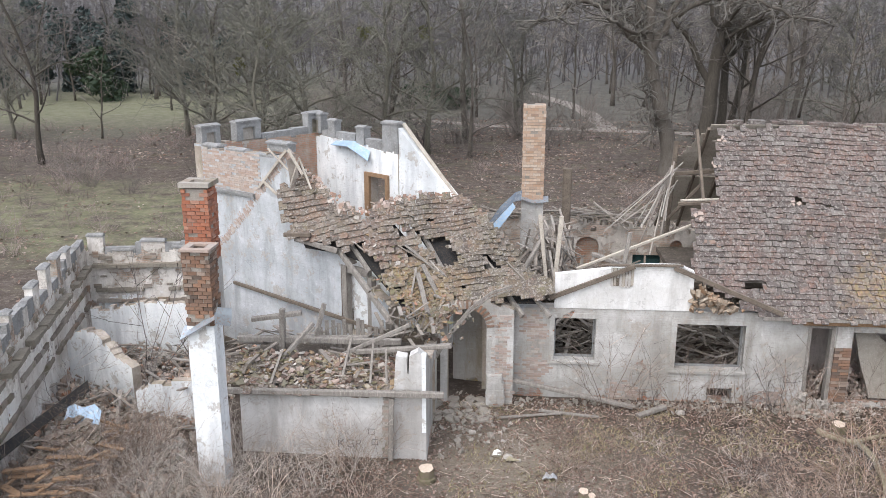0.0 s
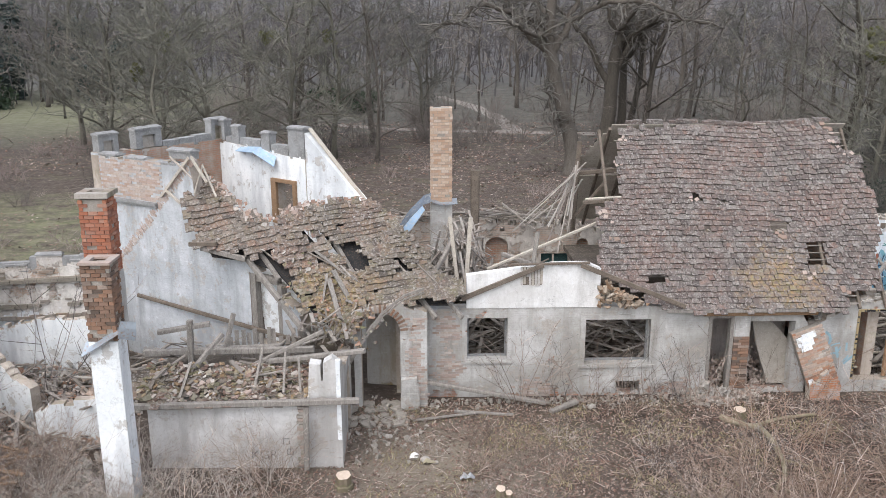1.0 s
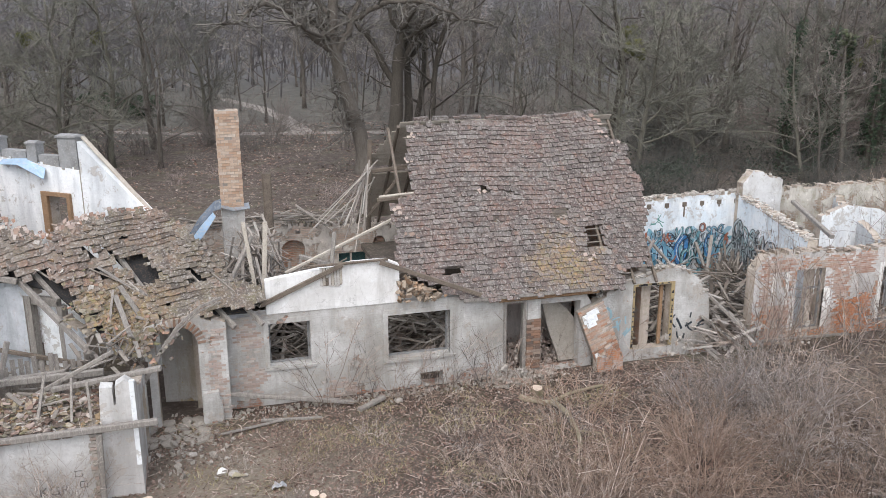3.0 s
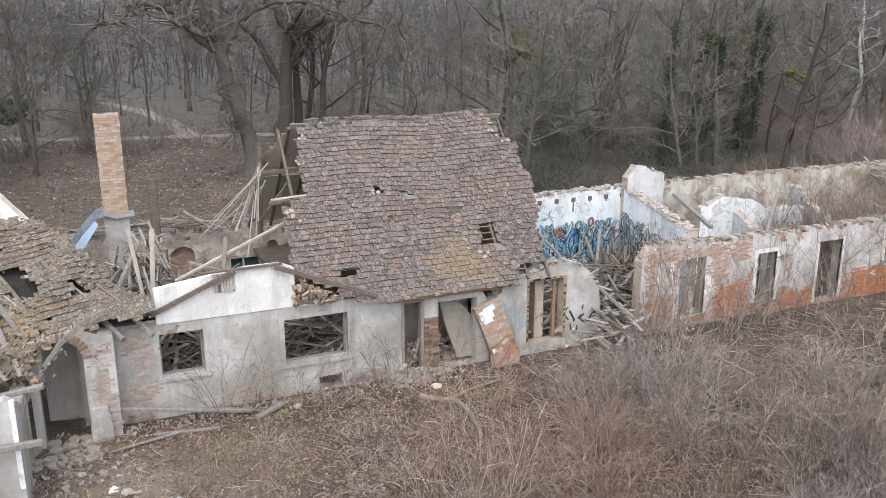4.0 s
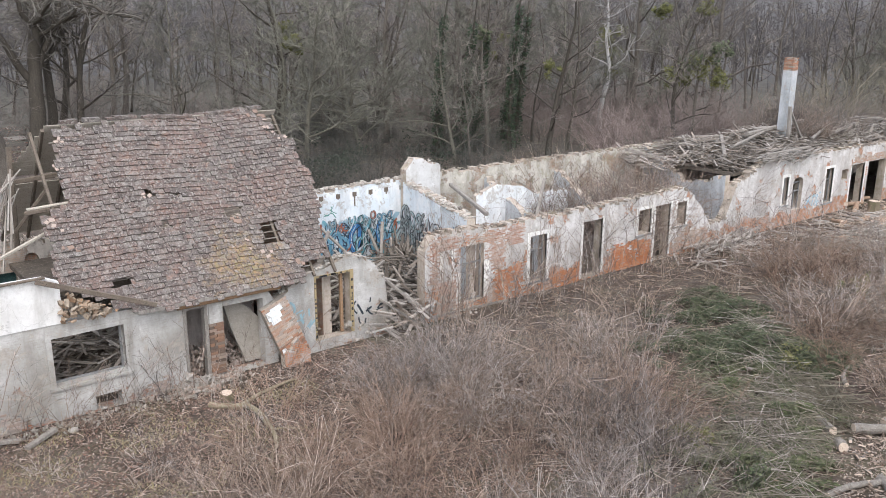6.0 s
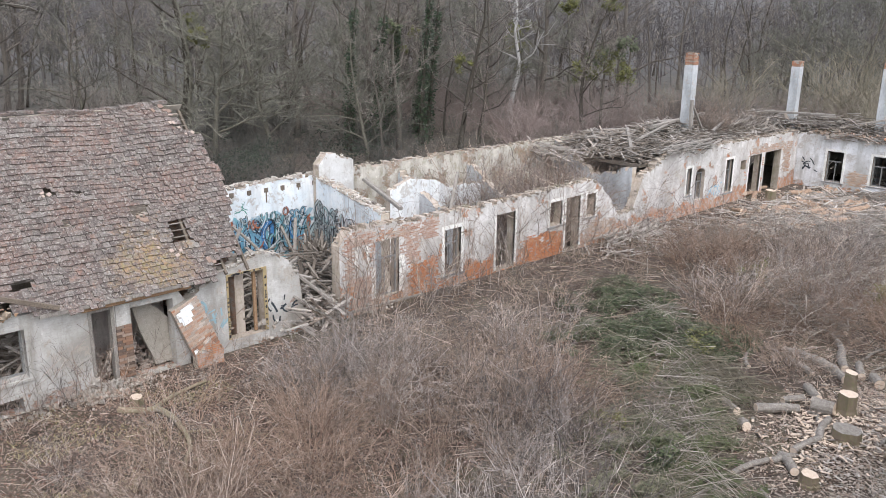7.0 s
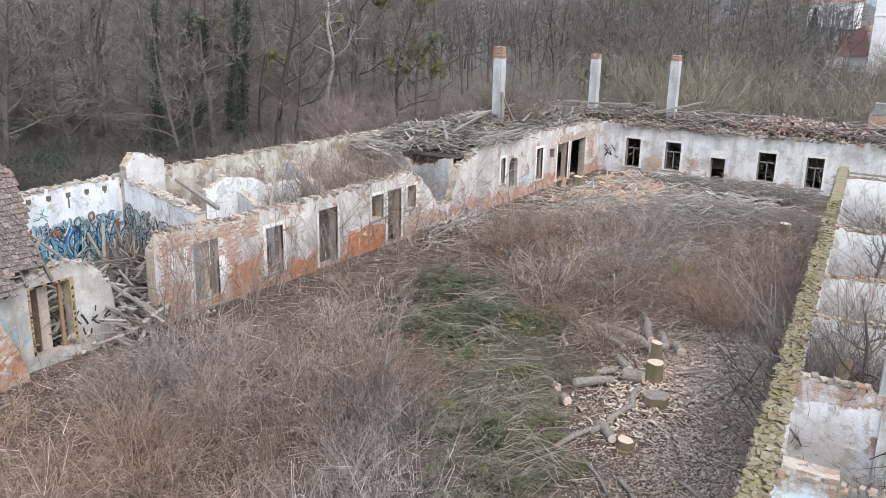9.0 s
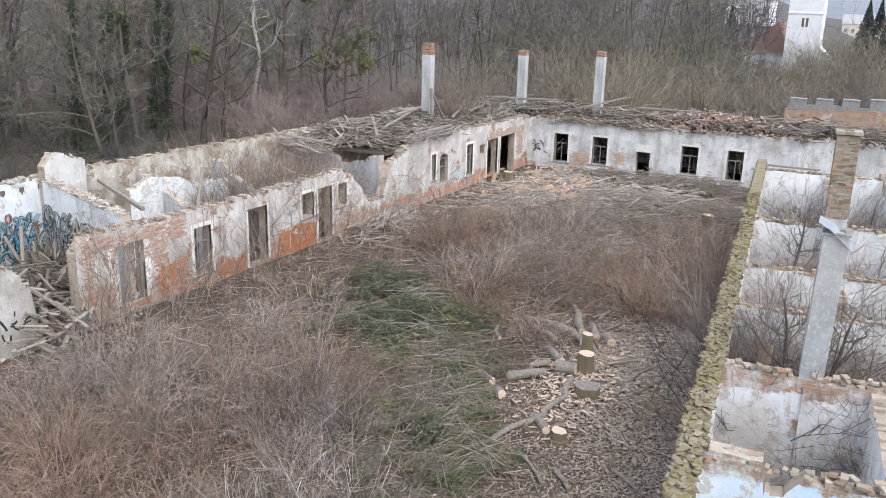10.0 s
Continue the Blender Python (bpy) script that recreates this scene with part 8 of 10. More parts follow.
heap("collapsed_timbers", "boards spilling out of the wall gap", lambda r: (r.uniform(18.2, 21.3), r.uniform(26.8, 28.8), r.uniform(0.1, 1.2)), 90, 0.4, 1.7, m_wood_light, 83, flat=0.5, w=(0.06, 0.18))
for p, q, w in (((18.9, 28.4, 2.6), (20.9, 26.6, 0.4), 0.15), ((18.6, 27.6, 1.6), (20.2, 26.8, 0.3), 0.11), ((17.2, 30.5, 2.6), (19.2, 32.5, 3.4), 0.14), ((18.0, 29.5, 1.4), (21.2, 31.0, 2.0), 0.15), ((20.9, 27.2, 0.35), (25.2, 26.8, 0.4), 0.12), ((19.5, 33, 1.0), (18.4, 31.6, 2.9), 0.2)):
    timber(p, q, w, w * 0.8)
rubble("lime_rubble", "pale lime rubble heaped under the broken front", lambda r: (10.7 + r.gauss(0, 0.9), 27.0 + r.gauss(0, 0.35), 0.3 * r.random()), 460, 0.03, 0.10, varied("mixed_rubble", [(0.42, 0.37, 0.32), (0.50, 0.45, 0.40), (0.31, 0.255, 0.215), (0.42, 0.30, 0.24), (0.36, 0.32, 0.28)], True, 8), 84)
rubble("lime_rubble", "large pale plaster lumps tumbled out of the doorway", lambda r: (10.45 + r.gauss(0, 0.33), 27.1 + r.gauss(0, 0.3), 0.75 * r.random() * r.random()), 70, 0.09, 0.2, m_dust, 843)
rubble("lime_rubble", "pale rubble along the foot of the wall", lambda r: (r.uniform(0.5, 10), 27.3 - abs(r.gauss(0, 0.35)), 0.15 * r.random()), 260, 0.03, 0.11, m_mortar, 85)
rubble("stone_rubble", "stones lying in front of the passage", lambda r: (r.gauss(-1.0, 0.8), r.gauss(25.6, 1.0), 0.06 * r.random()), 130, 0.04, 0.18, m_mortar, 86)
for x, y, s in ((-0.23, 23.3, 0.10), (0.18, 23.15, 0.15), (0.5, 23.0, 0.08), (-0.99, 24.66, 0.13), (0.0, 24.2, 0.07), (6.0, 26.6, 0.16)):
    rr = random.Random(int(x * 100))
    bm = bmesh.new()
    bmesh.ops.create_icosphere(bm, subdivisions=2, radius=s)
    for v in bm.verts:
        v.co *= 1 + 0.35 * noise.noise(v.co * 3 / s + Vector((x, y, 0)))
        v.co.z *= 0.6
    me = bpy.data.meshes.new("stone")
    bm.to_mesh(me)
    bm.free()
    me.materials.append(m_dust)
    tagged(part("stone", me, None, at=Matrix.Translation((x, y, s * 0.3))), "pale lump of broken masonry on dry leaves", "stone", "masonry lumps")
timber((0.05, 27.0, 0.92), (4.4, 26.7, 0.16), 0.17, 0.13, "long grey beam lying along the foot of the wall")
timber((1.2, 26.2, 0.15), (3.2, 25.9, 0.12), 0.10, 0.08, "short grey board on the ground", name="board")
timber((-0.2, 25.6, 0.12), (2.0, 26.0, 0.18), 0.10, 0.06, "short grey board on the ground", name="board")
timber((4.5, 26.1, 0.12), (5.5, 26.7, 0.2), 0.2, 0.12, "short grey board on the ground", name="board")
# broken flagstones at the mouth of the passage
fl = random.Random(87)
for i in range(16):
    x, y, k = -2.3 + 0.52 * (i % 4) + fl.gauss(0, 0.08), 25.55 + 0.46 * (i // 4) + fl.gauss(0, 0.07), fl.uniform(0.2, 0.3)
    n = fl.randrange(5, 8)
    rim = [(math.cos(j * math.tau / n + fl.uniform(-0.3, 0.3)) * k * fl.uniform(0.8, 1.1), math.sin(j * math.tau / n) * k * 0.85) for j in range(n)]
    g = Geo()
    g.add([(a, b, z) for z in (-0.05, 0.03) for a, b in rim], [tuple(range(n - 1, -1, -1)), tuple(range(n, 2 * n))] + [(j, (j + 1) % n, n + (j + 1) % n, n + j) for j in range(n)])
    tagged(part("flagstone", g, m_mortar, at=Matrix.Translation((x, y, ground_z(x, y) + 0.04)) @ Euler((fl.gauss(0, 0.06), fl.gauss(0, 0.06), fl.uniform(0, 3))).to_matrix().to_4x4()), "broken grey flagstone before the passage", "flagstone", "flagstones before the passage")
# litter on the ground
sheet("packet", [(-0.30, 23.2, 0.07), (-0.18, 23.17, 0.11), (-0.06, 23.22, 0.07), (-0.26, 23.42, 0.10), (-0.14, 23.44, 0.15), (-0.02, 23.4, 0.08)], m_frame, "white crumpled packet lying on the earth", category="litter")
sheet("rag", [(0.1, 22.9, 0.05), (0.2, 22.86, 0.12), (0.32, 22.92, 0.06), (0.5, 22.88, 0.1), (0.14, 23.06, 0.07), (0.22, 23.08, 0.13), (0.36, 23.04, 0.08), (0.52, 23.0, 0.06)], m_rag, "yellowish crumpled rag on the leaves", category="litter")
sheet("crumpled_paper", [(1.17, 21.9, 0.06), (1.27, 21.86, 0.15), (1.36, 21.92, 0.09), (1.48, 21.86, 0.17), (1.6, 21.92, 0.06), (1.2, 22.1, 0.08), (1.3, 22.16, 0.17), (1.4, 22.1, 0.1), (1.5, 22.15, 0.16), (1.62, 22.08, 0.06)], m_pale, "crumpled pale sheet lying on leaves", category="litter")

# ---------- tower battlements ----------
def merlons(name, label, a, b, th, spans, mat=None, low=None, parent_cat="battlement", worn=0.04, niche=99.0):
    """Blocks standing on a wall head; each has a body and an oversailing cap."""
    d = Vector((b[0] - a[0], b[1] - a[1]))
    m = Matrix.Translation((a[0], a[1], 0)) @ Matrix.Rotation(math.atan2(d.y, d.x), 4, "Z")
    if low:
        for s0, s1, z0, z1 in low:
            g = Geo()
            n = max(1, int((s1 - s0) / 0.8))
            for i in range(n):
                g.box((s0 + (s1 - s0) * i / n, 0.04, z0), (s0 + (s1 - s0) * (i + 1) / n - 0.015, th - 0.04, z1 + R(-0.06, 0.04)))
            tagged(part("parapet", g, m_stone, at=m), "low grey parapet between merlons", "parapet", kind="structure")
    for s0, s1, z0, z1 in spans:
        s0, s1, z1 = s0 + R(0, worn), s1 - R(0, worn), z1 - R(0, worn * 1.6)
        t = thing(name, label, parent_cat, m, "battlements")
        g = Geo()
        if s1 > niche and s1 - s0 > 0.75:
            e, q = (s1 - s0) * 0.27, z1 - 0.32
            g.box((s0 + 0.03, 0.03, z0), (s0 + e, th - 0.03, z1 - 0.1))
            g.box((s1 - e, 0.03, z0), (s1 - 0.03, th - 0.03, z1 - 0.1))
            g.box((s0 + e, 0.03, q), (s1 - e, th - 0.03, z1 - 0.1))
            infill = Geo()
            infill.box((s0 + e, 0.16, z0), (s1 - e, th - 0.16, q))
            part("infill", infill, m_headbrick, t, "bare brick infill")
        else:
            g.box((s0 + 0.03, 0.03, z0), (s1 - 0.03, th - 0.03, z1 - 0.1))
        part("body", g, mat or m_stone, t)
        g = Geo()
        e = R(0.0, 0.04)
        mm = Matrix.Translation(((s0 + s1) / 2, th / 2, z1 - 0.05)) @ Matrix.Rotation(R(-0.03, 0.03), 4, "Y")
        L = (s1 - s0) / 2
        g.add([mm @ Vector(v) for v in ((-L, -th / 2 - e, -0.05), (L, -th / 2 - e, -0.05), (L, th / 2 + e, -0.05), (-L, th / 2 + e, -0.05), (-L, -th / 2 - e, 0.02), (L, -th / 2 - e, 0.02), (L, th / 2 + e, 0.02), (-L, th / 2 + e, 0.02), (-L * 0.9, 0, 0.09), (L * 0.9, 0, 0.09))],
              ((3, 2, 1, 0), (0, 1, 5, 4), (1, 2, 6, 9, 5), (2, 3, 7, 6), (3, 0, 4, 8, 7), (4, 5, 9, 8), (6, 7, 8, 9)))
        part("cap", g, m_stone, t)


MER = "grey weathered stone merlon on the tower"
merlons("merlon", MER, TF, TL, 0.45, [(5.65, 6.65, 8.0, 8.85), (3.55, 4.9, 8.0, 8.85), (0.0, 0.95, 7.9, 8.9)], low=[(0.95, 3.55, 7.85, 8.2)], niche=0.0)
merlons("merlon", MER, TR, TF, 0.45, [(0.0, 1.05, 7.5, 8.85), (2.1, 2.75, 7.6, 8.5), (4.1, 4.65, 7.7, 8.6), (5.05, 5.93, 7.9, 8.87)], low=[(1.05, 2.1, 7.4, 8.0), (2.75, 4.1, 7.5, 8.05), (4.65, 5.05, 7.6, 8.1)], niche=4.0)
merlons("parapet_stone", "grey coping stone on the broken tower parapet", TL, TM, 0.45, [(0.45, 1.5, 7.9, 8.15), (1.95, 3.05, 7.85, 8.1), (3.6, 4.7, 7.75, 8.05), (4.3, 5.5, 8.2, 8.6)], parent_cat="coping stone")
TMAT = Matrix.Translation((TL[0], TL[1], 0)) @ Matrix.Rotation(math.atan2(TM[1] - TL[1], TM[0] - TL[0]), 4, "Z")
g = Geo()
g.box((0.75, -0.14, 6.33), (3.55, -0.002, 6.43))
g.box((0.75, -0.09, 6.24), (3.55, -0.002, 6.328))
tagged(part("cornice", g, m_stone, at=TMAT), "grey moulded cornice on the tower wall", "cornice", kind="structure")
g = Geo()
rr = random.Random(88)
for r in range(18):
    x = 0.42 + (r % 2) * 0.14
    while x < 3.7:
        if rr.random() < 0.9:
            g.box((x, -0.016 - rr.uniform(0, 0.008), 6.46 + r * 0.085), (x + 0.272, 0.02, 6.46 + r * 0.085 + 0.078))
        x += 0.28
tagged(part("bare_brickwork", g, varied("pinkish_brick", [(0.43, 0.345, 0.30), (0.48, 0.40, 0.35), (0.40, 0.28, 0.22), (0.52, 0.465, 0.425), (0.36, 0.30, 0.265)], True, 9), at=TMAT), "pinkish bare brick band under the parapet", "brickwork", kind="stuff")
timber((-11.0, 31.75, 2.62), (-4.0, 27.3, 2.3), 0.10, 0.14, "dark roof line timber along the tower wall", m_wood_dark, "wall_plate")
# the raked brick edge of a vanished gable on the tower front
rake = random.Random(89)
g = Geo()
for k in range(260):
    f = rake.random()
    m = Matrix.Translation((5.65 - 4.64 * f + rake.gauss(0, 0.06), 0.012 + rake.gauss(0, 0.008), 8.28 - 4.45 * f + rake.gauss(0, 0.06))) @ Euler((rake.gauss(0, 0.06), 0.77 + rake.gauss(0, 0.1), 0)).to_matrix().to_4x4()
    g.lump(rake.uniform(0.07, 0.17), 0.035, rake.uniform(0.03, 0.06), m, rake)
tagged(part("raked_edge", g, m_limebrick, at=TMAT), "broken pale brick edge running up the tower front", "brickwork", kind="stuff")
for p, q in (((5.5, -0.12, 8.3), (3.9, -0.1, 6.75)), ((5.65, -0.14, 8.35), (6.3, -0.1, 7.5)), ((4.2, -0.12, 7.0), (4.9, -0.12, 6.6))):
    timber(TMAT @ Vector(p), TMAT @ Vector(q), 0.06, 0.11, "short pale broken board on the wall head", m_wood_pale, "board")
tframe = thing("door_frame", "weathered brown door frame set high in the tower wall", "door", TMAT)
for a, b in (((7.97, 0.02, 1.85), (8.2, 0.3, 4.7)), ((9.2, 0.02, 1.85), (9.4, 0.3, 4.1)), ((8.2, 0.05, 4.1), (9.2, 0.28, 4.35))):
    g = Geo()
    g.box(a, b)
    part("post", g, m_wood_one, tframe)
g = Geo()
g.box((8.2, 0.36, 1.85), (9.2, 0.42, 4.1))
part("panel", g, m_white, tframe, "pale plastered panel")
BM = Matrix.Translation((TR[0], TR[1], 0)) @ Matrix.Rotation(math.atan2(TF[1] - TR[1], TF[0] - TR[0]), 4, "Z")
df = thing("door_2", "brown wooden door frame in the white tower wall", "door", BM, kind="structure")
for a, b in (((0.55, -0.08 - 0.0, 4.7), (0.72, 0.1, 6.55)), ((1.75, -0.08, 4.6), (2.05, 0.1, 6.55)), ((0.72, -0.08, 6.4), (1.75, 0.1, 6.55))):
    g = Geo()
    g.box((a[0], 0.45 - a[1] - 0.1, a[2]), (b[0], 0.45 + 0.12, b[2]))
    part("post", g, m_wood_brown, df)
g = Geo()
for r in range(9):
    for k in range(4):
        if r < 8 - 2 * k + R(-1, 1):
            g.box((0.73 + k * 0.255, 0.2 + R(-0.02, 0.02), 4.66 + r * 0.085), (0.975 + k * 0.255, 0.4, 4.735 + r * 0.085))
part("bricked_up_field", g, m_limebrick, df, "", "stuff")
sheet("metal_sheet", [(-7.6, 37.0, 7.75), (-6.7, 36.2, 7.8), (-5.9, 35.6, 7.6), (-7.9, 36.7, 7.55), (-7.0, 35.9, 7.6), (-6.0, 35.2, 7.1)], m_metal_blue, "pale blue sheet lying on the tower wall head")
timber((-4.35, 34.6, 8.75), (-1.7, 32.35, 5.75), 0.16, 0.10, "pale plank capping the raked gable", m_wood_pale, "verge_board")
timber((-8.9, 30.4, 8.3), (-8.0, 29.8, 7.6), 0.07, 0.05, "short pale broken board on the wall head", m_wood_pale, "board")
timber((-7.7, 30.2, 8.0), (-7.1, 29.4, 7.0), 0.07, 0.05, "short pale broken board on the wall head", m_wood_pale, "board")
timber((-8.0, 29.9, 7.0), (-7.6, 29.9, 8.1), 0.07, 0.05, "short pale broken board on the wall head", m_wood_pale, "board")
timber((-8.0, 28.75, 5.45), (-7.0, 28.6, 5.5), 0.15, 0.15, "dark beam end under the collapsed roof", m_wood_dark)

# ---------- outer wall ----------
ML = "grey cement-capped merlon on the outer wall"
merlons("merlon", ML, (-17.4, 32.3), TL, 0.35, [(0.0, 0.85, 3.3, 4.55), (1.0, 1.95, 3.4, 3.98), (2.1, 3.25, 3.4, 4.12), (3.4, 4.65, 3.4, 4.05)], mat=m_outer, low=[(0.75, 2.0, 3.2, 3.75), (2.0, 4.8, 3.2, 3.95)], worn=0.2)
merlons("merlon", ML, (-13.4, 17.5), (-17.4, 32.3), 0.32, [(0.6 + i * 1.45 + R(-0.15, 0.15), 1.6 + i * 1.45 + R(-0.35, 0.2), 3.3, 4.6 + R(-0.55, 0.15)) for i in range(10)], mat=m_outer, low=[(0.2, 5.0, 3.1, 3.95), (5.0, 8.4, 3.1, 4.2), (8.4, 12.0, 3.1, 3.9), (12.0, 15.3, 3.1, 4.15)], worn=0.2)
OM = Matrix.Translation((-17.4, 32.3, 0)) @ Matrix.Rotation(math.atan2(TL[1] - 32.3, TL[0] + 17.4), 4, "Z")
for z, dd in ((3.05, 0.22), (1.98, 0.10), (1.5, 0.08)):
    g = Geo()
    for i in range(9):
        if R(0, 1) < 0.9:
            g.box((0.25 + i * 0.5, -dd - R(0, 0.03), z - 0.1), (0.73 + i * 0.5, -0.002, z + R(0.02, 0.07)))
    tagged(part("ledge", g, m_ledge if z > 1.9 else m_headbrick, at=OM), "broken stone ledge along the outer wall", "ledge", kind="structure")
OM2 = Matrix.Translation((-13.4, 17.5, 0)) @ Matrix.Rotation(math.atan2(14.8, -4.0), 4, "Z") @ Matrix.Translation((0, -0.0, 0))
for z, dd in ((3.1, 0.28), (2.3, 0.10), (1.6, 0.12)):
    g = Geo()
    for i in range(29):
        if R(0, 1) < 0.86:
            g.box((0.3 + i * 0.5, -dd - R(0, 0.05), z - 0.12), (0.78 + i * 0.5, -0.002, z + R(0.0, 0.08)))
    tagged(part("ledge", g, m_ledge if z > 3 else m_headbrick, at=OM2), "broken stone ledge along the outer wall", "ledge", kind="structure")
rubble("brick_rubble", "rubble along the foot of the outer wall", lambda r: (-14.6 - r.uniform(0, 2.0), r.uniform(20, 31), 0.5 * r.random()), 500, 0.08, 0.24, m_brick_mix, 90)
# low inner walls and wreckage on the left
ragged_wall("wall_inner", (-15.6, 26.9), (-12.5, 25.3), 0.35, [(0, 1.7), (0.6, 2.3), (1.6, 2.5), (2.6, 1.9), (3.5, 1.5)], [], m_white, "low broken white inner wall", seed=91)
ragged_wall("wall_inner", (-11.9, 24.2), (-9.2, 24.3), 0.3, [(0, 1.2), (0.5, 1.55), (2.0, 1.6), (2.7, 1.7)], [], m_white, "low broken white inner wall", seed=92)
ragged_wall("wall_inner", (-16.2, 29.9), (-11.0, 29.9), 0.3, [(0, 1.9), (2.5, 2.3), (5.2, 2.2)], [], m_white, "low broken white inner wall", seed=93)
heap("roof_wreckage", "fallen laths and boards in the roofless corner", lambda r: (r.uniform(-15.5, -10), r.uniform(19.5, 31), 0.2 + abs(r.gauss(0, 0.3))), 170, 0.6, 2.2, m_wood, 94)
rubble("lime_rubble", "pale lime plaster lumps in the roofless corner", lambda r: (r.uniform(-15.5, -9.5), r.uniform(18, 30), 0.1 + 0.5 * r.random()), 600, 0.06, 0.2, m_dust, 951)
rubble("brick_rubble", "brick and tile rubble in the roofless corner", lambda r: (r.uniform(-15.5, -9.5), r.uniform(19, 31), 0.5 * r.random()), 900, 0.06, 0.2, m_brick_mix, 95)
lean = thing("fallen_roof_piece", "fallen roof slope with tarred sheet and red tiles", "roof debris")
lay_tiles(lean, [(-13.4, 20.0), (-12.9, 22.2), (-11.9, 21.6), (-11.4, 19.4)], 18, 0.35, 14, 70, 0.17, 0.34, [], 96, m_moss_tile, slip=0.06, gap=0.3, sag=lambda x, y: 0.2 * noise.noise(Vector((x, y, 5))))
sheet("tarred_sheet", [(-14.1, 18.0, 1.45), (-13.76, 19.8, 1.62), (-13.45, 21.6, 1.78), (-13.1, 23.5, 1.95), (-13.95, 17.9, 1.2), (-13.6, 19.7, 1.38), (-13.3, 21.5, 1.55), (-12.95, 23.3, 1.7)], m_felt_and_shade, "black tarred roofing sheet bent over the debris")
sheet("metal_sheet", [(-13.15, 22.3, 1.62), (-12.9, 22.25, 1.74), (-12.6, 22.2, 1.66), (-12.3, 22.3, 1.74), (-12.05, 22.2, 1.58), (-13.05, 21.75, 1.3), (-12.85, 21.9, 1.36), (-12.55, 21.7, 1.24), (-12.3, 21.9, 1.34), (-12.0, 21.8, 1.18)], m_metal_blue, "pale blue crumpled sheet on the debris")

heap("fallen_boards", "brown rotten boards lying flat below the tarred sheet", lambda r: (r.uniform(-13.3, -11.2), r.uniform(18.6, 22.4), 0.75 + 0.35 * r.random()), 45, 0.5, 1.2, m_wood_brown, 961, w=(0.08, 0.2), flat=0.12, dirn=0.3, dspread=0.5)
sheet("tarred_sheet", [(-13.9, 17.4, 0.75), (-13.0, 17.7, 0.9), (-12.4, 18.2, 0.8), (-13.6, 16.6, 0.35), (-12.7, 16.9, 0.5), (-12.0, 17.3, 0.4)], m_felt_and_shade, "crumpled black tarred sheet on the rubble")
# pale lower coat along the outer wall, broken off at the edges
pale = random.Random(962)
for M, run, z1 in ((OM, 4.6, 1.6), (OM2, 14.0, 2.75)):
    g = Geo()
    x = 0.3
    while x < run:
        w = pale.uniform(0.08, 0.26)
        if pale.random() < 0.93:
            g.box((x, -0.035 - pale.uniform(0, 0.015), -0.2), (x + w, -0.003, z1 + 0.5 * noise.noise(Vector((x * 0.7, run, 2))) + pale.uniform(-0.07, 0.07)))
        x += w
    tagged(part("plaster_coat", g, m_white if run < 5 else m_outer_coat, at=M), "pale plaster coat on the foot of the outer wall", "plaster", kind="structure")
    g = Geo()
    for _ in range(int(run * 5)):
        u, z = pale.uniform(0.2, run), pale.uniform(1.6, 3.6)
        for r in range(pale.randrange(1, 4)):
            g.box((u + pale.uniform(-0.1, 0.1), -0.03 - pale.uniform(0, 0.03), z + r * 0.09), (u + 0.27, -0.002, z + r * 0.09 + 0.075))
    tagged(part("bare_brickwork", g, m_headbrick, at=M), "bricks laid bare in the outer wall", "brickwork", kind="stuff")
for x, y, k in ((-13.2, 27.6, 2.0), (-12.4, 26.9, 1.7), (-14.6, 24.6, 1.2), (-11.3, 27.8, 1.5)):
    bush(THIN_STEM[int(k * 10) % 4], m_bramble, "sapling", "thin bare sapling in the roofless corner", "sapling", x, y, x, k, group="saplings by the walls")

# ---------- low front building ----------
shed_roof = thing("collapsed_roof", "flattened mossy tile roof fallen onto the low wall", "roof")
lay_tiles(shed_roof, [(-8.4, 22.7), (-3.4, 22.7), (-3.1, 23.4), (-3.5, 24.5), (-5.0, 24.1), (-8.6, 24.2)], 22.7, 2.15, 20, -4, 0.20, 0.27, [], 97, m_brown_tile, thick=0.012, lift=0.08, slip=0.04, gap=0.2, sag=lambda x, y: 0.12 * noise.noise(Vector((x * 0.9, y * 0.9, 7))))
for p, q, w, h in (((-8.4, 22.68, 2.16), (-1.75, 22.62, 2.28), 0.16, 0.18), ((-8.8, 25.4, 2.75), (-3.3, 24.9, 3.0), 0.16, 0.2), ((-8.9, 26.0, 2.5), (-4.5, 25.9, 2.7), 0.16, 0.2), ((-4.6, 24.2, 2.9), (-1.6, 23.6, 3.45), 0.18, 0.14), ((-7.3, 25.2, 1.2), (-7.2, 25.2, 3.9), 0.18, 0.18),
                   ((-8.2, 25.1, 3.55), (-6.6, 25.3, 3.75), 0.2, 0.14), ((-6.3, 25.6, 2.6), (-5.95, 25.8, 3.9), 0.14, 0.14), ((-6.9, 24.2, 2.7), (-6.1, 24.8, 3.6), 0.16, 0.12), ((-5.4, 24.6, 2.5), (-2.9, 24.1, 3.9), 0.14, 0.12), ((-3.36, 22.6, 0.1), (-3.3, 22.62, 2.1), 0.16, 0.14), ((-4.9, 23.2, 2.4), (-4.7, 23.9, 3.5), 0.08, 0.05),
                   ((-4.0, 23.0, 2.4), (-4.0, 23.7, 3.4), 0.07, 0.05), ((-3.5, 23.0, 2.3), (-3.6, 23.6, 3.3), 0.07, 0.05)):
    timber(p, q, w, h, "grey weathered beam of the collapsed lean-to", group="timbers of the lean-to")
for i in range(14):
    x = -6.2 + i * 0.2
    timber((x, 26.3 + i * 0.03, 2.0), (x + R(-0.05, 0.05), 26.35 + i * 0.03, 2.9 + R(-0.1, 0.25)), 0.14, 0.03, "short upright grey board in a row", name="board", group="row of upright boards")
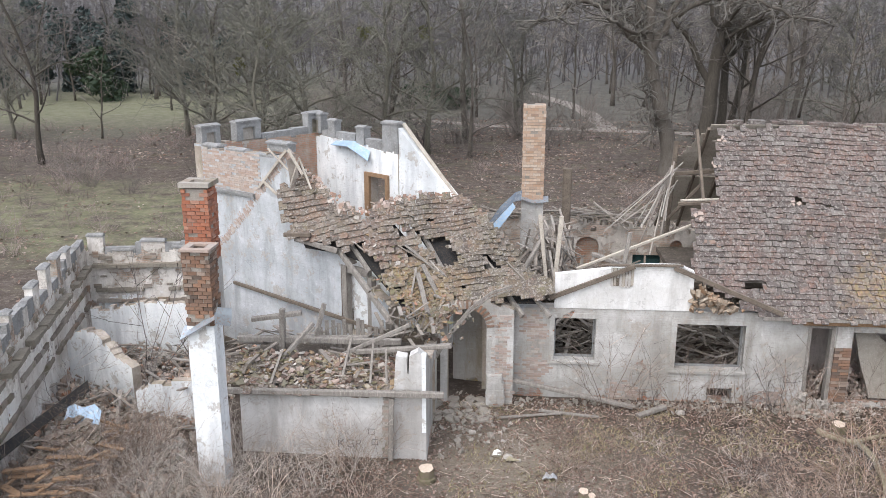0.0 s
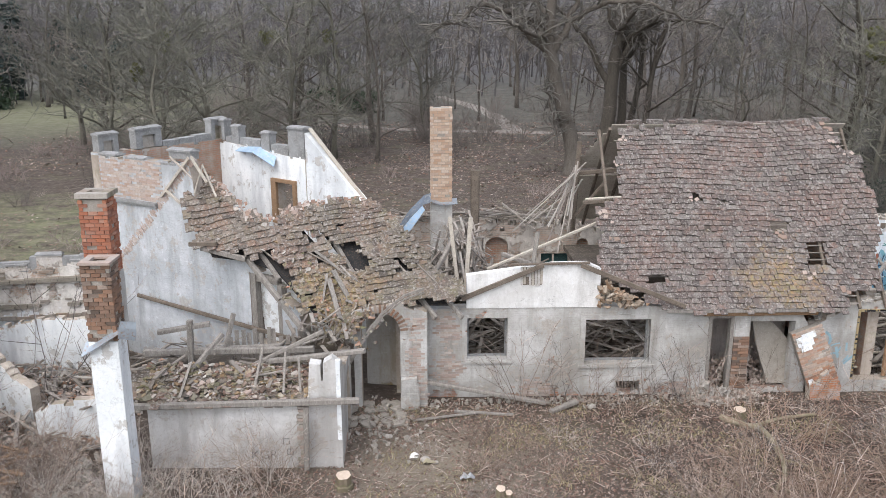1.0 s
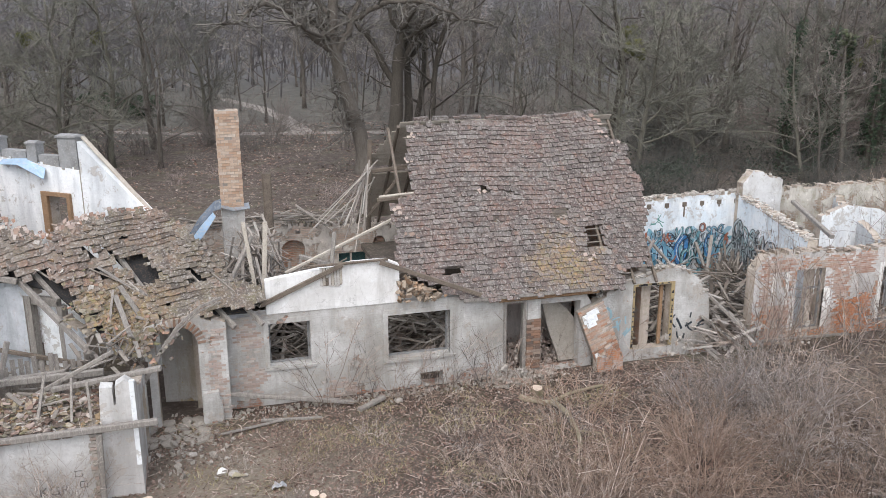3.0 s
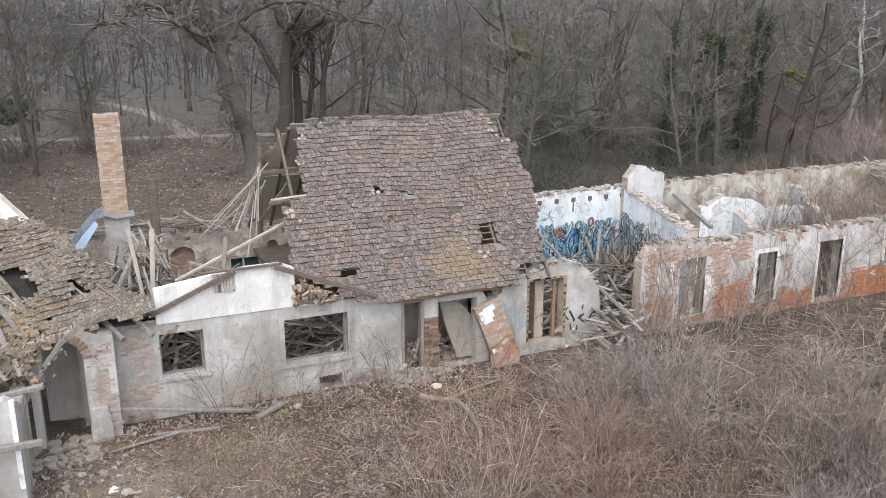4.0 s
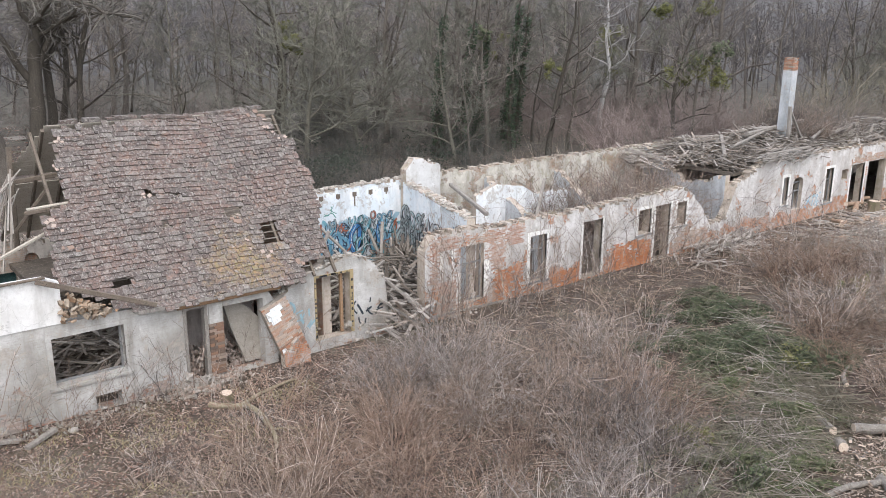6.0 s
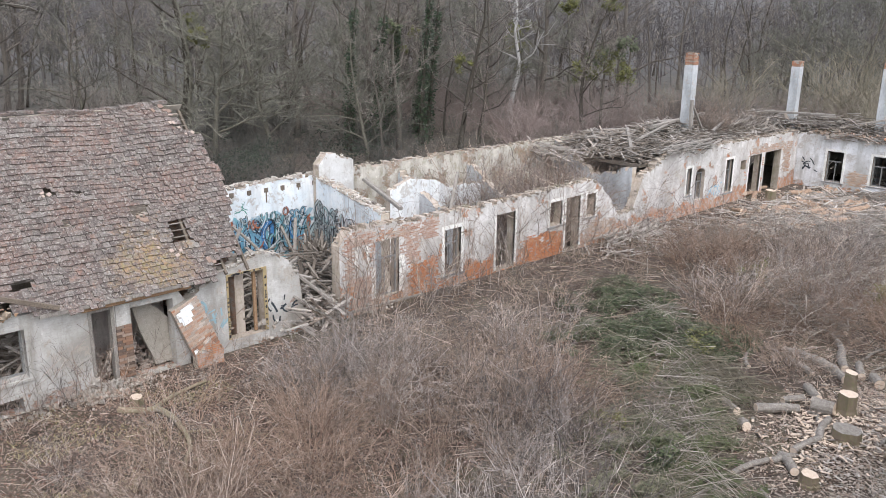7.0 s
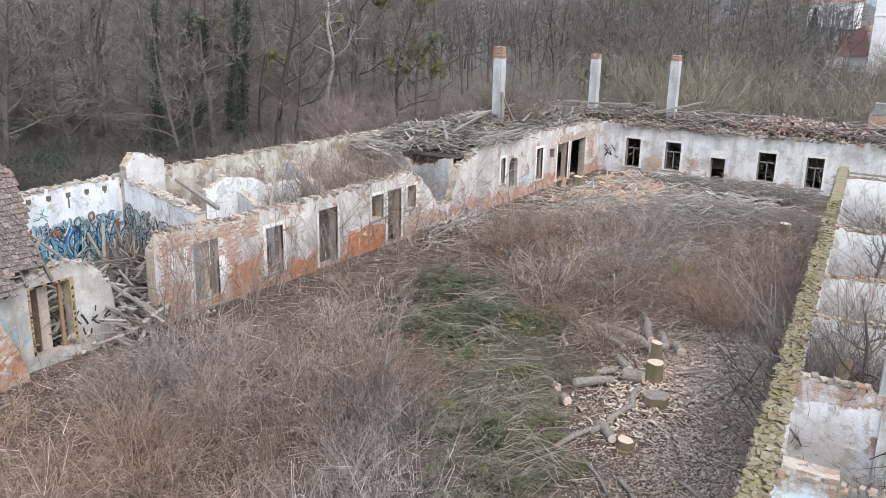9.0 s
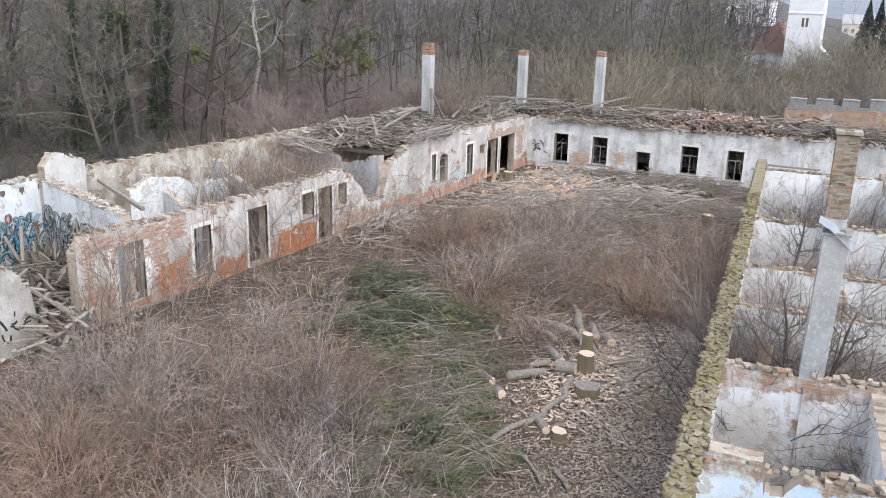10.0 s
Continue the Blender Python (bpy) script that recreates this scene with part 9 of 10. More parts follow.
heap("lean_to_debris", "splintered boards over the fallen lean-to", lambda r: (r.uniform(-8.5, -2.6), r.uniform(23.2, 27), 2.35 + 0.2 * (r.random() + 1)), 45, 0.4, 1.5, m_wood, 98, flat=0.3)
rib = [Vector(p) for p in ((-2.3, 26.3, 2.0), (-1.76, 26.3, 2.91), (-1.2, 26.3, 3.66), (-0.47, 26.35, 4.25), (0.17, 26.45, 4.45))]
curved = thing("bent_board", "long grey board bent down before the passage arch", "board", group="timbers of the lean-to")
for dz, wide in ((0.0, 0.09), (-0.12, 0.05)):
    g = Geo()
    for a, b in zip(rib, rib[1:]):
        g.beam(a + Vector((0, 0, dz)), b + Vector((0, 0, dz)) + (b - a) * 0.06, 0.05, wide)
    part("strip", g, m_wood_one, curved)
heap("lean_to_debris", "splintered boards hanging under the collapsed roof", lambda r: (r.uniform(-4.2, -2.3), r.uniform(25.9, 26.6), r.uniform(2.7, 3.6)), 34, 0.4, 1.2, m_wood, 99, flat=1.2)
for mat, n, sd in ((m_mossrubble, 260, 971), (m_palehead, 60, 972), (m_limebrick, 40, 974), (m_litter, 160, 973)):
    lt = random.Random(sd)
    g = Geo()
    for _ in range(n):
        x, y = lt.uniform(-8.3, -3.2), lt.uniform(22.75, 24.3)
        k = lt.uniform(0.05, 0.15)
        g.lump(k, k * lt.uniform(0.5, 1.0), lt.uniform(0.015, 0.05), Matrix.Translation((x, y, 2.15 + (y - 22.7) * 0.364 + 0.12 * noise.noise(Vector((x * 0.9, y * 0.9, 7))) + lt.uniform(0.06, 0.14))) @ Euler((0.36 + lt.gauss(0, 0.25), lt.gauss(0, 0.25), lt.uniform(0, 6))).to_matrix().to_4x4(), lt)
    part("broken_tile", g, mat, shed_roof, "", "stuff")
slab("floor_lean_to", (-8.4, 23.31, 1.95), (-3.2, 27.2, 2.08), m_void, "boarded floor under the fallen lean-to")
jamb = thing("brick_jamb", "narrow jamb of crumbling brick at the edge of the low wall", "jamb", kind="structure")
jr = random.Random(103)
for k in range(20):
    g = Geo()
    g.lump(0.12 + jr.uniform(-0.03, 0.03), 0.07, 0.045, Matrix.Translation((-3.46 + jr.gauss(0, 0.03), 22.86, 0.1 + k * 0.1)), jr, 0.12)
    part("brick", g, m_headbrick if k % 3 else m_limebrick, jamb)
g = Geo()
g.box((-0.13, -0.035, 0.9), (-0.002, 0.1, 3.45))
tagged(part("corner_trim", g, m_white, at=Matrix.Translation((-2.3, 22.9, 0))), "white corner strip on the pier", "trim", kind="structure")
ragged_wall("wall_low_side", (-2.3, 23.31), (-2.3, 26.6), 0.4, [(0, 3.3), (1.2, 2.6), (3.3, 2.4)], [(1.6, 2.6, -0.3, 2.1)], m_front, "side wall of the low building", seed=101)
ragged_wall("wall_low_side", (-8.0, 27.5), (-8.0, 23.31), 0.35, [(0, 2.0), (4.2, 2.1)], [], m_front, "side wall of the low building", seed=102)
tx = bpy.data.curves.new("wall_writing", "FONT")
tx.body, tx.size, tx.extrude = "KGR", 0.40, 0.003
tx.materials.append(simple("faded_black_paint", (0.12, 0.118, 0.115), (0.17, 0.165, 0.16), (0.25, 0.245, 0.24), 7.0))
w = new("wall_writing", tx)
w.matrix_basis = Matrix.Translation((-5.05, 22.893, 0.30)) @ Matrix.Rotation(radians(90), 4, "X")
tagged(w, "thin dark letters scrawled on the grey wall", "writing")
sign = thing("wall_sign", "small faded square marks painted on the grey wall", "graffiti")
for x, z in ((-3.98, 0.86), (-3.88, 0.52)):
    g = Geo()
    for a, b in (((x - 0.1, z - 0.1), (x + 0.1, z - 0.075)), ((x - 0.1, z + 0.075), (x + 0.1, z + 0.1)), ((x - 0.1, z - 0.1), (x - 0.075, z + 0.1)), ((x + 0.075, z - 0.1), (x + 0.1, z + 0.02))):
        g.box((a[0], 22.89, a[1]), (b[0], 22.896, b[1]))
    part("painted_mark", g, tx.materials[0], sign)

# ---------- long wing ----------
LM = Matrix.Translation((21.0, YF, 0))
W_OLD = "tall window with flaked white surround and a weathered grey sash"
window("window_4", LM, 6.31, 7.42, 0.62, 2.9, W_OLD, 0.19, True)
window("window_5", LM, 14.32, 15.38, 1.7, 3.05, "empty window opening with flaked white surround", 0.17, False)
window("window_6", LM, 17.65, 18.5, 1.7, 3.05, "empty window opening with flaked white surround", 0.17, False)
window("window_7", LM, 28.6, 29.2, 1.4, 3.2, "narrow empty window with flaked white surround", 0.17, True, transom=False)
window("window_8", LM, 33.9, 34.9, 0.85, 3.2, W_OLD, 0.18, True)
window("window_9", LM, 29.8, 31.0, 0.9, 2.7, "round-headed window with grey glazing bars", 0.0, True)
window("window_10", LM, 2.0, 3.4, 0.45, 3.1, "broken opening with pale jamb strips and a dark sash rail", 0.0, True)
for name, x0, x1, z0, z1 in (("door_3", 10.0, 11.45, 0.1, 3.05), ("door_4", 15.75, 17.05, 0.0, 3.1), ("door_5", 37.4, 39.3, -0.2, 3.1)):
    d = thing(name, "empty doorway with flaked pale jambs", "door", LM, kind="structure")
    for a, b in (((x0 - 0.14, -0.03, z0), (x0, 0.12, z1 + R(-0.2, 0.1))), ((x1, -0.03, z0 + 0.2), (x1 + 0.14, 0.12, z1 + 0.1))):
        g = Geo()
        g.box(a, b)
        part("jamb", g, m_frame, d)
g = Geo()
for a, b in (((1.75, -0.02, 0.5), (2.0, 0.1, 1.9)), ((3.4, -0.02, 0.5), (3.72, 0.1, 2.2))):
    g.box(a, b)
tagged(part("jamb_plaster", g, m_outer_coat, at=LM), "strips of white plaster beside the broken opening", "plaster", kind="structure")
g = Geo()
g.box((0.85, -0.03, 1.7), (1.0, 0.05, 3.05))
g.box((1.5, -0.03, 1.7), (1.62, 0.05, 3.05))
g.box((1.0, 0.02, 1.7), (1.5, 0.05, 2.9))
tagged(part("blind_niche", g, m_outer_coat, at=LM), "shallow blind window niche with pale plaster", "niche", kind="structure")


def brick_patch(x0, x1, z0, z1, seed, mat, label, m, edge=0.35, openings=()):
    """Single bricks laid proud where the plaster is gone; the outline is ragged."""
    rr = random.Random(seed)
    g = Geo()
    z, r = z0, 0
    while z < z1:
        x = x0 + (0.14 if r % 2 else 0)
        while x < x1:
            e = min(x - x0, x1 - x, (z1 - z) * 1.5) + edge * 1.3 * noise.noise(Vector((x * 0.9, z * 1.4, seed)))
            if e > 0.12 and rr.random() < (0.95 if e > 0.34 else 0.55) and not any(a - 0.3 < x < b + 0.02 and c - 0.2 < z < d for a, b, c, d, *_ in openings):
                cut = 0.262 if e > 0.3 else rr.uniform(0.1, 0.262)
                g.box((x, -0.010 - rr.uniform(0, 0.014), z), (x + cut, 0.03, z + 0.07))
            x += 0.276
        z += 0.084
        r += 1
    return tagged(part("bare_brickwork", g, mat, at=m), label, "brickwork", kind="stuff")


m_orange = varied("orange_brick", [(0.50, 0.19, 0.085), (0.55, 0.24, 0.12), (0.45, 0.17, 0.08), (0.54, 0.30, 0.18)], True, 9)
for i, (a, b, c, d) in enumerate(((3.7, 6.1, 0.5, 1.8), (7.7, 9.9, -0.1, 0.9), (11.6, 15.7, -0.1, 1.5), (0.1, 0.8, -0.1, 1.5), (3.9, 6.0, -0.1, 0.5), (17.2, 20.6, 0.2, 1.3), (2.2, 4.0, 3.1, 3.7), (36.6, 37.3, 0.2, 2.2), (39.5, 39.9, 0, 3.2), (42.7, 44.4, 1.2, 3.6), (37.2, 42.8, 3.15, 3.8))):
    brick_patch(a, b, c, d, 110 + i, m_orange if i not in (5, 6, 9, 10) else m_brick_mix, "bare orange brickwork where the plaster has fallen", LM, openings=LW_OPEN)
m_redmix = varied("red_and_pale_brick", [(0.42, 0.26, 0.20), (0.50, 0.38, 0.32), (0.38, 0.21, 0.15), (0.52, 0.44, 0.39), (0.44, 0.30, 0.24)], True, 9)
for i, (a, b, c, d) in enumerate(((0.0, 2.02, -0.1, 3.72), (3.3, 4.7, 1.7, 3.7), (4.4, 6.0, 2.7, 3.7))):
    brick_patch(a, b, c, d, 220 + i, m_redmix, "bare red and pale brickwork at the end of the long wing", LM, 0.2, LW_OPEN + [(0.98, 1.62, 1.8, 3.05)])
for i, (a, b, c, d) in enumerate(((0.08, 1.45, 0.5, 3.25), (3.3, 5.0, 0.0, 0.75), (1.3, 1.7, 1.0, 1.45), (8.4, 9.6, 0.0, 0.6))):
    brick_patch(a, b, c, d, 210 + i, m_limebrick, "pale pinkish brickwork bared in the grey front wall", Matrix.Translation((0, YF, 0)), 0.5)
brick_patch(1.6, 2.45, 0.3, 3.4, 215, m_limebrick, "pale pinkish brickwork of the passage pier", Matrix.Translation((-2.2, 26.8, 0)), 0.25)
rubble_edge(wall_long, (21, YF), (66.4, YF), 0.55, LW, 520, 121, spread=0.05)
rubble_edge(wall_mid, (13.9, YF), (19.1, YF), 0.45, [(0, 2.6), (1.2, 3.2), (3.0, 3.75), (3.9, 3.6), (4.7, 2.9), (5.0, 2.4), (5.2, 0.8)], 70, 122, m_dust, spread=0.04)
rubble_edge(wall_graf, (17.2, 34.6), (25.3, 34.6), 0.5, [(0, 4.75), (8.1, 4.9)], 190, 124, m_palehead, spread=0.04)
rubble_edge(wall_lrear, (25.3, 34.6), (73.5, 34.6), 0.5, [(0, 4.9), (6, 4.9), (20, 4.85), (48, 4.4)], 420, 125, spread=0.04)
rubble_edge(wall_cgraf, (24.3, 28.15), (25.2, 34.6), 0.45, [(0, 4.1), (4, 4.6), (6.5, 4.85)], 190, 126, m_palehead, spread=0.06)
rubble_edge(wall_rear, (-1.8, 36.6), (17, 36.6), 0.5, back_prof, 120, 123)
ragged_wall("wall_stub", (24.7, 34.0), (26.9, 34.0), 0.5, [(0, 5.45), (0.45, 5.95), (1.1, 5.95), (1.45, 5.65), (2.2, 5.5)], [], m_stub, "white plastered stub standing above the wall head", rag=0.06, base=3.0, seed=125, step=0.14)
rubble("brick_rubble", "loose bricks on the white stub", lambda r: (24.9 + r.uniform(0, 1.6), 34.0 + r.uniform(0, 0.5), 5.75 + r.uniform(0, 0.1)), 22, 0.05, 0.10, m_palehead, 124)
# sockets as dark blocks, the shade of the holes in their colour; streaks are stains
g = Geo()
for i in range(6):
    g.box((19.95 + i * 0.95, 34.57, 4.36), (20.17 + i * 0.95, 34.61, 4.58))
    g.box((20.03 + i * 0.95, 34.58, 4.36 - (0.05, 0.04, 0.5, 0.06, 0.12, 0.05)[i]), (20.1 + i * 0.95, 34.608, 4.37))
tagged(part("beam_hole", g, m_wood_dark), "row of beam sockets below the wall head, their shade put in as dark blocks", "beam socket", kind="structure")
# white screen walls behind the long wing's first rooms
ragged_wall("wall_screen", (28.2, 32.6), (35.5, 32.9), 0.3, [(0, 3.9), (1.5, 4.35), (3.5, 4.0), (4.6, 3.4), (6, 3.5), (7.3, 3.3)], [(2.2, 3.0, -0.3, 2.6)], m_white, "white plastered screen wall with a curved top", rag=0.05, seed=126)
timber((30.5, 30.5, 2.6), (33.0, 32.4, 4.3), 0.18, 0.16)
timber((26.2, 29.5, 3.8), (27.2, 33.5, 4.5), 0.2, 0.18)


# ---------- graffiti ----------
def strokes(name, label, m, n, xr, zr, colours, seed, w=(0.05, 0.14), y=-0.006, bold=None):
    """Sprayed bands: each a bent flat band laid on the plaster."""
    rr = random.Random(seed)
    t = thing(name, label, "graffiti", m)
    for ci, c in enumerate(colours):
        mat = simple("spray_paint", c, tuple(v * 0.8 for v in c), None, 3.0, 0.6, 0.1)
        g = Geo()
        yy = y - 0.003 * ci
        for _ in range(n[ci]):
            x, z, a = rr.uniform(*xr), rr.uniform(*zr), rr.uniform(0, 6.28)
            k = rr.uniform(-1.4, 1.4)
            width = rr.uniform(*w[ci])
            pts = []
            for i in range(rr.randrange(4, 9)):
                pts.append((x, z, a))
                x += math.cos(a) * 0.11
                z += math.sin(a) * 0.11
                a += k * 0.28 + rr.gauss(0, 0.12)
            pts = [p for p in pts if xr[0] - 0.2 < p[0] < xr[1] + 0.2 and zr[0] - 0.15 < p[1] < zr[1] + 0.15]
            if len(pts) < 3:
                continue
            base = len(g.v)
            yy -= 0.00002
            for px, pz, pa in pts:
                dx, dz = -math.sin(pa) * width / 2, math.cos(pa) * width / 2
                g.v += [(px - dx, yy, pz - dz), (px + dx, yy, pz + dz)]
            g.f += [(base + 2 * i, base + 2 * i + 2, base + 2 * i + 3, base + 2 * i + 1) for i in range(len(pts) - 1)]
        part("sprayed_band", g, mat, t, kind="stuff")
    return t


GB = Matrix.Translation((17.2, 34.6, 0))
BLUE, PALE, INK, RUST = (0.06, 0.25, 0.50), (0.20, 0.42, 0.50), (0.03, 0.04, 0.05), (0.36, 0.14, 0.09)
strokes("graffiti", "worn pale blue underpaint sprayed over the white rear wall", GB, (60, 40), (2.2, 7.4), (0.9, 3.2), ((0.34, 0.50, 0.60), (0.20, 0.42, 0.50)), 131, ((0.10, 0.3), (0.08, 0.24)))
strokes("graffiti", "faint green tag on the white rear wall", GB, (8,), (2.6, 3.6), (3.5, 3.95), ((0.12, 0.28, 0.25),), 132, ((0.03, 0.05),))
cd = Vector((0.9, 6.45)).normalized()
GC = Matrix(((-cd.x, cd.y, 0, 25.2 - cd.y * 0.45), (-cd.y, -cd.x, 0, 34.6 + cd.x * 0.45), (0, 0, 1, 0), (0, 0, 0, 1)))
strokes("graffiti", "worn grey underpaint sprayed over the white cross wall", GC, (34, 20), (0.1, 2.9), (0.6, 3.2), ((0.34, 0.37, 0.38), (0.36, 0.52, 0.55)), 133, ((0.1, 0.25), (0.06, 0.16)))
SHAPES = (((0.9, 0.85), (0.5, 1.0), (0.1, 0.75), (0.5, 0.5), (0.9, 0.25), (0.5, 0.0), (0.05, 0.15)), ((0.1, 0.0), (0.1, 0.7), (0.4, 1.0), (0.8, 0.8), (0.85, 0.0)), ((0.9, 0.8), (0.5, 1.0), (0.1, 0.6), (0.2, 0.1), (0.7, 0.0), (0.95, 0.3), (0.6, 0.45)),
          ((0.1, 1.0), (0.15, 0.4), (0.1, 0.0), (0.2, 0.45), (0.9, 1.0), (0.4, 0.5), (0.9, 0.0)), ((0.1, 0.9), (0.15, 0.2), (0.5, 0.0), (0.85, 0.2), (0.9, 1.0)), ((0.5, 1.0), (0.1, 0.7), (0.1, 0.25), (0.5, 0.0), (0.9, 0.3), (0.85, 0.75), (0.5, 1.0)), ((0.0, 0.1), (0.35, 0.95), (0.6, 0.1), (0.75, 0.6), (1.0, 0.95)))


def ribbon(g, pts, width, y):
    """A painted line with rounded ends, flat on the wall."""
    rr = random.Random(1)
    fine = smooth_line([(x, 0, z) for x, z in pts], 5, rr, 0.0)
    base = len(g.v)
    for i, p in enumerate(fine):
        d = (fine[min(i + 1, len(fine) - 1)] - fine[max(i - 1, 0)]).normalized()
        k = width / 2 * (0.55 if i in (0, len(fine) - 1) else 1.0)
        g.v += [(p.x - d.z * k, y, p.z + d.x * k), (p.x + d.z * k, y, p.z - d.x * k)]
    g.f += [(base + 2 * i, base + 2 * i + 1, base + 2 * i + 3, base + 2 * i + 2) for i in range(len(fine) - 1)]


def lettering(label, m, letters, fills, ink, seed, w, y=-0.02):
    """Outlined spray-can loops side by side. letters: (x, z, width, height)."""
    rr = random.Random(seed)
    t = thing("graffiti", label, "graffiti", m)
    outline, shine = Geo(), Geo()
    colour = [Geo() for _ in fills]
    for i, (x, z, lw, lh) in enumerate(letters):
        lean = rr.uniform(-0.25, 0.25)
        path = [(x + (px + lean * pz + rr.gauss(0, 0.06)) * lw, z + (pz + rr.gauss(0, 0.06)) * lh) for px, pz in rr.choice(SHAPES)]
        k = w * rr.uniform(0.7, 1.25)
        yy = y - 0.0004 * i
        ribbon(outline, path, k * 1.5 + 0.03, yy)
        ribbon(rr.choice(colour), path, k, yy - 0.012)
        ribbon(shine, [(a + k * 0.16, b + k * 0.16) for a, b in path[:4]], k * 0.18, yy - 0.024)
    worn = lambda c: simple("spray_paint", c, tuple(v * 0.75 for v in c), tuple(0.5 * v + 0.3 for v in c), 2.2, 0.6, 0.1)
    part("outline", outline, worn(ink), t, kind="stuff")
    for g, c in zip(colour, fills):
        if g.v:
            part("fill", g, worn(c), t, kind="stuff")
    part("highlight", shine, worn((0.62, 0.70, 0.74)), t, kind="stuff")


strokes("graffiti", "thin dark scrawls crossing the blue lettering", GB, (90, 26, 10), (2.4, 7.3), (1.0, 3.2), (INK, (0.55, 0.62, 0.66), RUST), 139, ((0.015, 0.05), (0.03, 0.08), (0.05, 0.12)), -0.115)
strokes("graffiti", "thin dark scrawls crossing the grey lettering", GC, (80, 20), (0.1, 3.0), (0.7, 3.3), (INK, (0.5, 0.58, 0.6)), 1391, ((0.015, 0.06), (0.03, 0.08)), -0.06)
heap("leaning_laths", "brown laths slumped against the painted wall corner", lambda r: (24.0 + r.gauss(0, 0.45), 33.4 + r.gauss(0, 0.4), 1.0 + 0.8 * r.random()), 90, 0.7, 2.0, m_wood, 831, w=(0.03, 0.09), t=(0.02, 0.04), flat=2.4)
for p, q in (((22.3, 32.9, 0.7), (23.4, 34.3, 2.9)), ((22.9, 33.2, 0.6), (22.6, 34.4, 2.6)), ((20.6, 33.0, 1.9), (19.8, 34.2, 3.1)), ((25.6, 29.6, 3.0), (24.2, 29.2, 4.5))):
    timber(p, q, 0.16, 0.09, "grey plank leaning against the painted wall", name="plank", group="planks in the painted room")
lr = random.Random(140)
BRIGHT, CYAN, TEAL, NAVY = (0.05, 0.22, 0.50), (0.17, 0.40, 0.56), (0.10, 0.29, 0.33), (0.03, 0.06, 0.12)
lettering("bright blue loops with dark outlines on the rear wall", GB, [(2.3 + i * 0.52, 1.35 + 0.12 * i + lr.uniform(-0.1, 0.1), 0.62, 1.15) for i in range(5)], (BRIGHT, CYAN, BRIGHT), NAVY, 141, 0.20)
lettering("teal and blue tangled lettering on the rear wall", GB, [(4.7 + i * 0.40 + lr.uniform(-0.1, 0.1), 1.5 + lr.uniform(-0.25, 0.35), 0.52, 1.0) for i in range(7)], (TEAL, CYAN, BRIGHT, (0.36, 0.46, 0.48)), INK, 142, 0.13, -0.06)
lettering("small sprayed tags in teal and red above the blue loops", GB, [(2.6 + lr.uniform(0, 4.6), 2.75 + lr.uniform(-0.2, 0.35), 0.34, 0.42) for i in range(12)], (TEAL, CYAN, (0.40, 0.15, 0.10), (0.30, 0.36, 0.38)), INK, 143, 0.06, -0.10)
lettering("black and grey tangled lettering on the cross wall", GC, [(0.1 + (i % 5) * 0.52 + lr.uniform(-0.15, 0.15), 0.9 + (i // 5) * 0.85 + lr.uniform(-0.15, 0.15), 0.56, 0.95) for i in range(15)], ((0.33, 0.37, 0.38), (0.38, 0.52, 0.55), (0.24, 0.28, 0.29)), INK, 144, 0.12)
lettering("grey bubble with a black outline on the cross wall", GC, [(2.65, 2.5, 0.75, 0.8), (3.5, 2.55, 0.6, 0.65)], ((0.36, 0.38, 0.40),), INK, 145, 0.26)
lettering("small blue and rust tags on the cross wall", GC, [(4.0, 2.85, 0.4, 0.4), (4.5, 2.9, 0.4, 0.4), (4.9, 2.95, 0.35, 0.4), (5.4, 3.1, 0.4, 0.45)], ((0.42, 0.20, 0.12), CYAN, TEAL), NAVY, 146, 0.09)
strokes("graffiti", "black tag on the grey wall fragment", Matrix.Translation((0, YF, 0)), (9,), (17.5, 18.6), (0.8, 1.7), (INK,), 135, ((0.06, 0.1),))
strokes("graffiti", "faint blue tag on the grey wall fragment", Matrix.Translation((0, YF, 0)), (10,), (14.6, 15.4), (0.6, 2.2), ((0.30, 0.44, 0.50),), 136, ((0.05, 0.1),))
strokes("graffiti", "light blue tag between windows of the long wing", LM, (12,), (31.5, 33.4), (0.9, 1.9), ((0.25, 0.48, 0.62),), 137, ((0.05, 0.1),))
FW = Matrix.Translation((66.5, 28.1, 0)) @ Matrix.Rotation(radians(-90), 4, "Z")
strokes("graffiti", "small black tag on the far wing", FW, (12,), (1.1, 2.1), (1.3, 2.1), (INK,), 138, ((0.05, 0.09),))

# ---------- far wing ----------
for i, (a, b, c, d) in enumerate(((2.88, 4.11, 0.6, 2.95), (6.24, 7.5, 0.7, 2.95), (13.5, 14.8, 0.7, 2.9), (17.0, 18.2, 0.6, 2.9))):
    window("window_%d" % (11 + i), FW, a, b, c, d, "tall window with a grey broken sash and pale surround", 0.17, True)
d = thing("door_6", "low dark doorway with a plain pale lintel panel", "door", FW, kind="structure")
g = Geo()
g.box((9.85, -0.03, 2.1), (11.15, 0.05, 2.7))
part("lintel", g, m_frame, d)
for i, (a, b, c, dd) in enumerate(((4.3, 6.0, 0.5, 1.7), (7.8, 9.2, 0.9, 1.9), (15.2, 16.3, 0.0, 1.1), (1.9, 2.8, -0.1, 0.6))):
    brick_patch(a, b, c, dd, 140 + i, m_brick_tan, "tan brickwork bared in the far wing wall", FW)
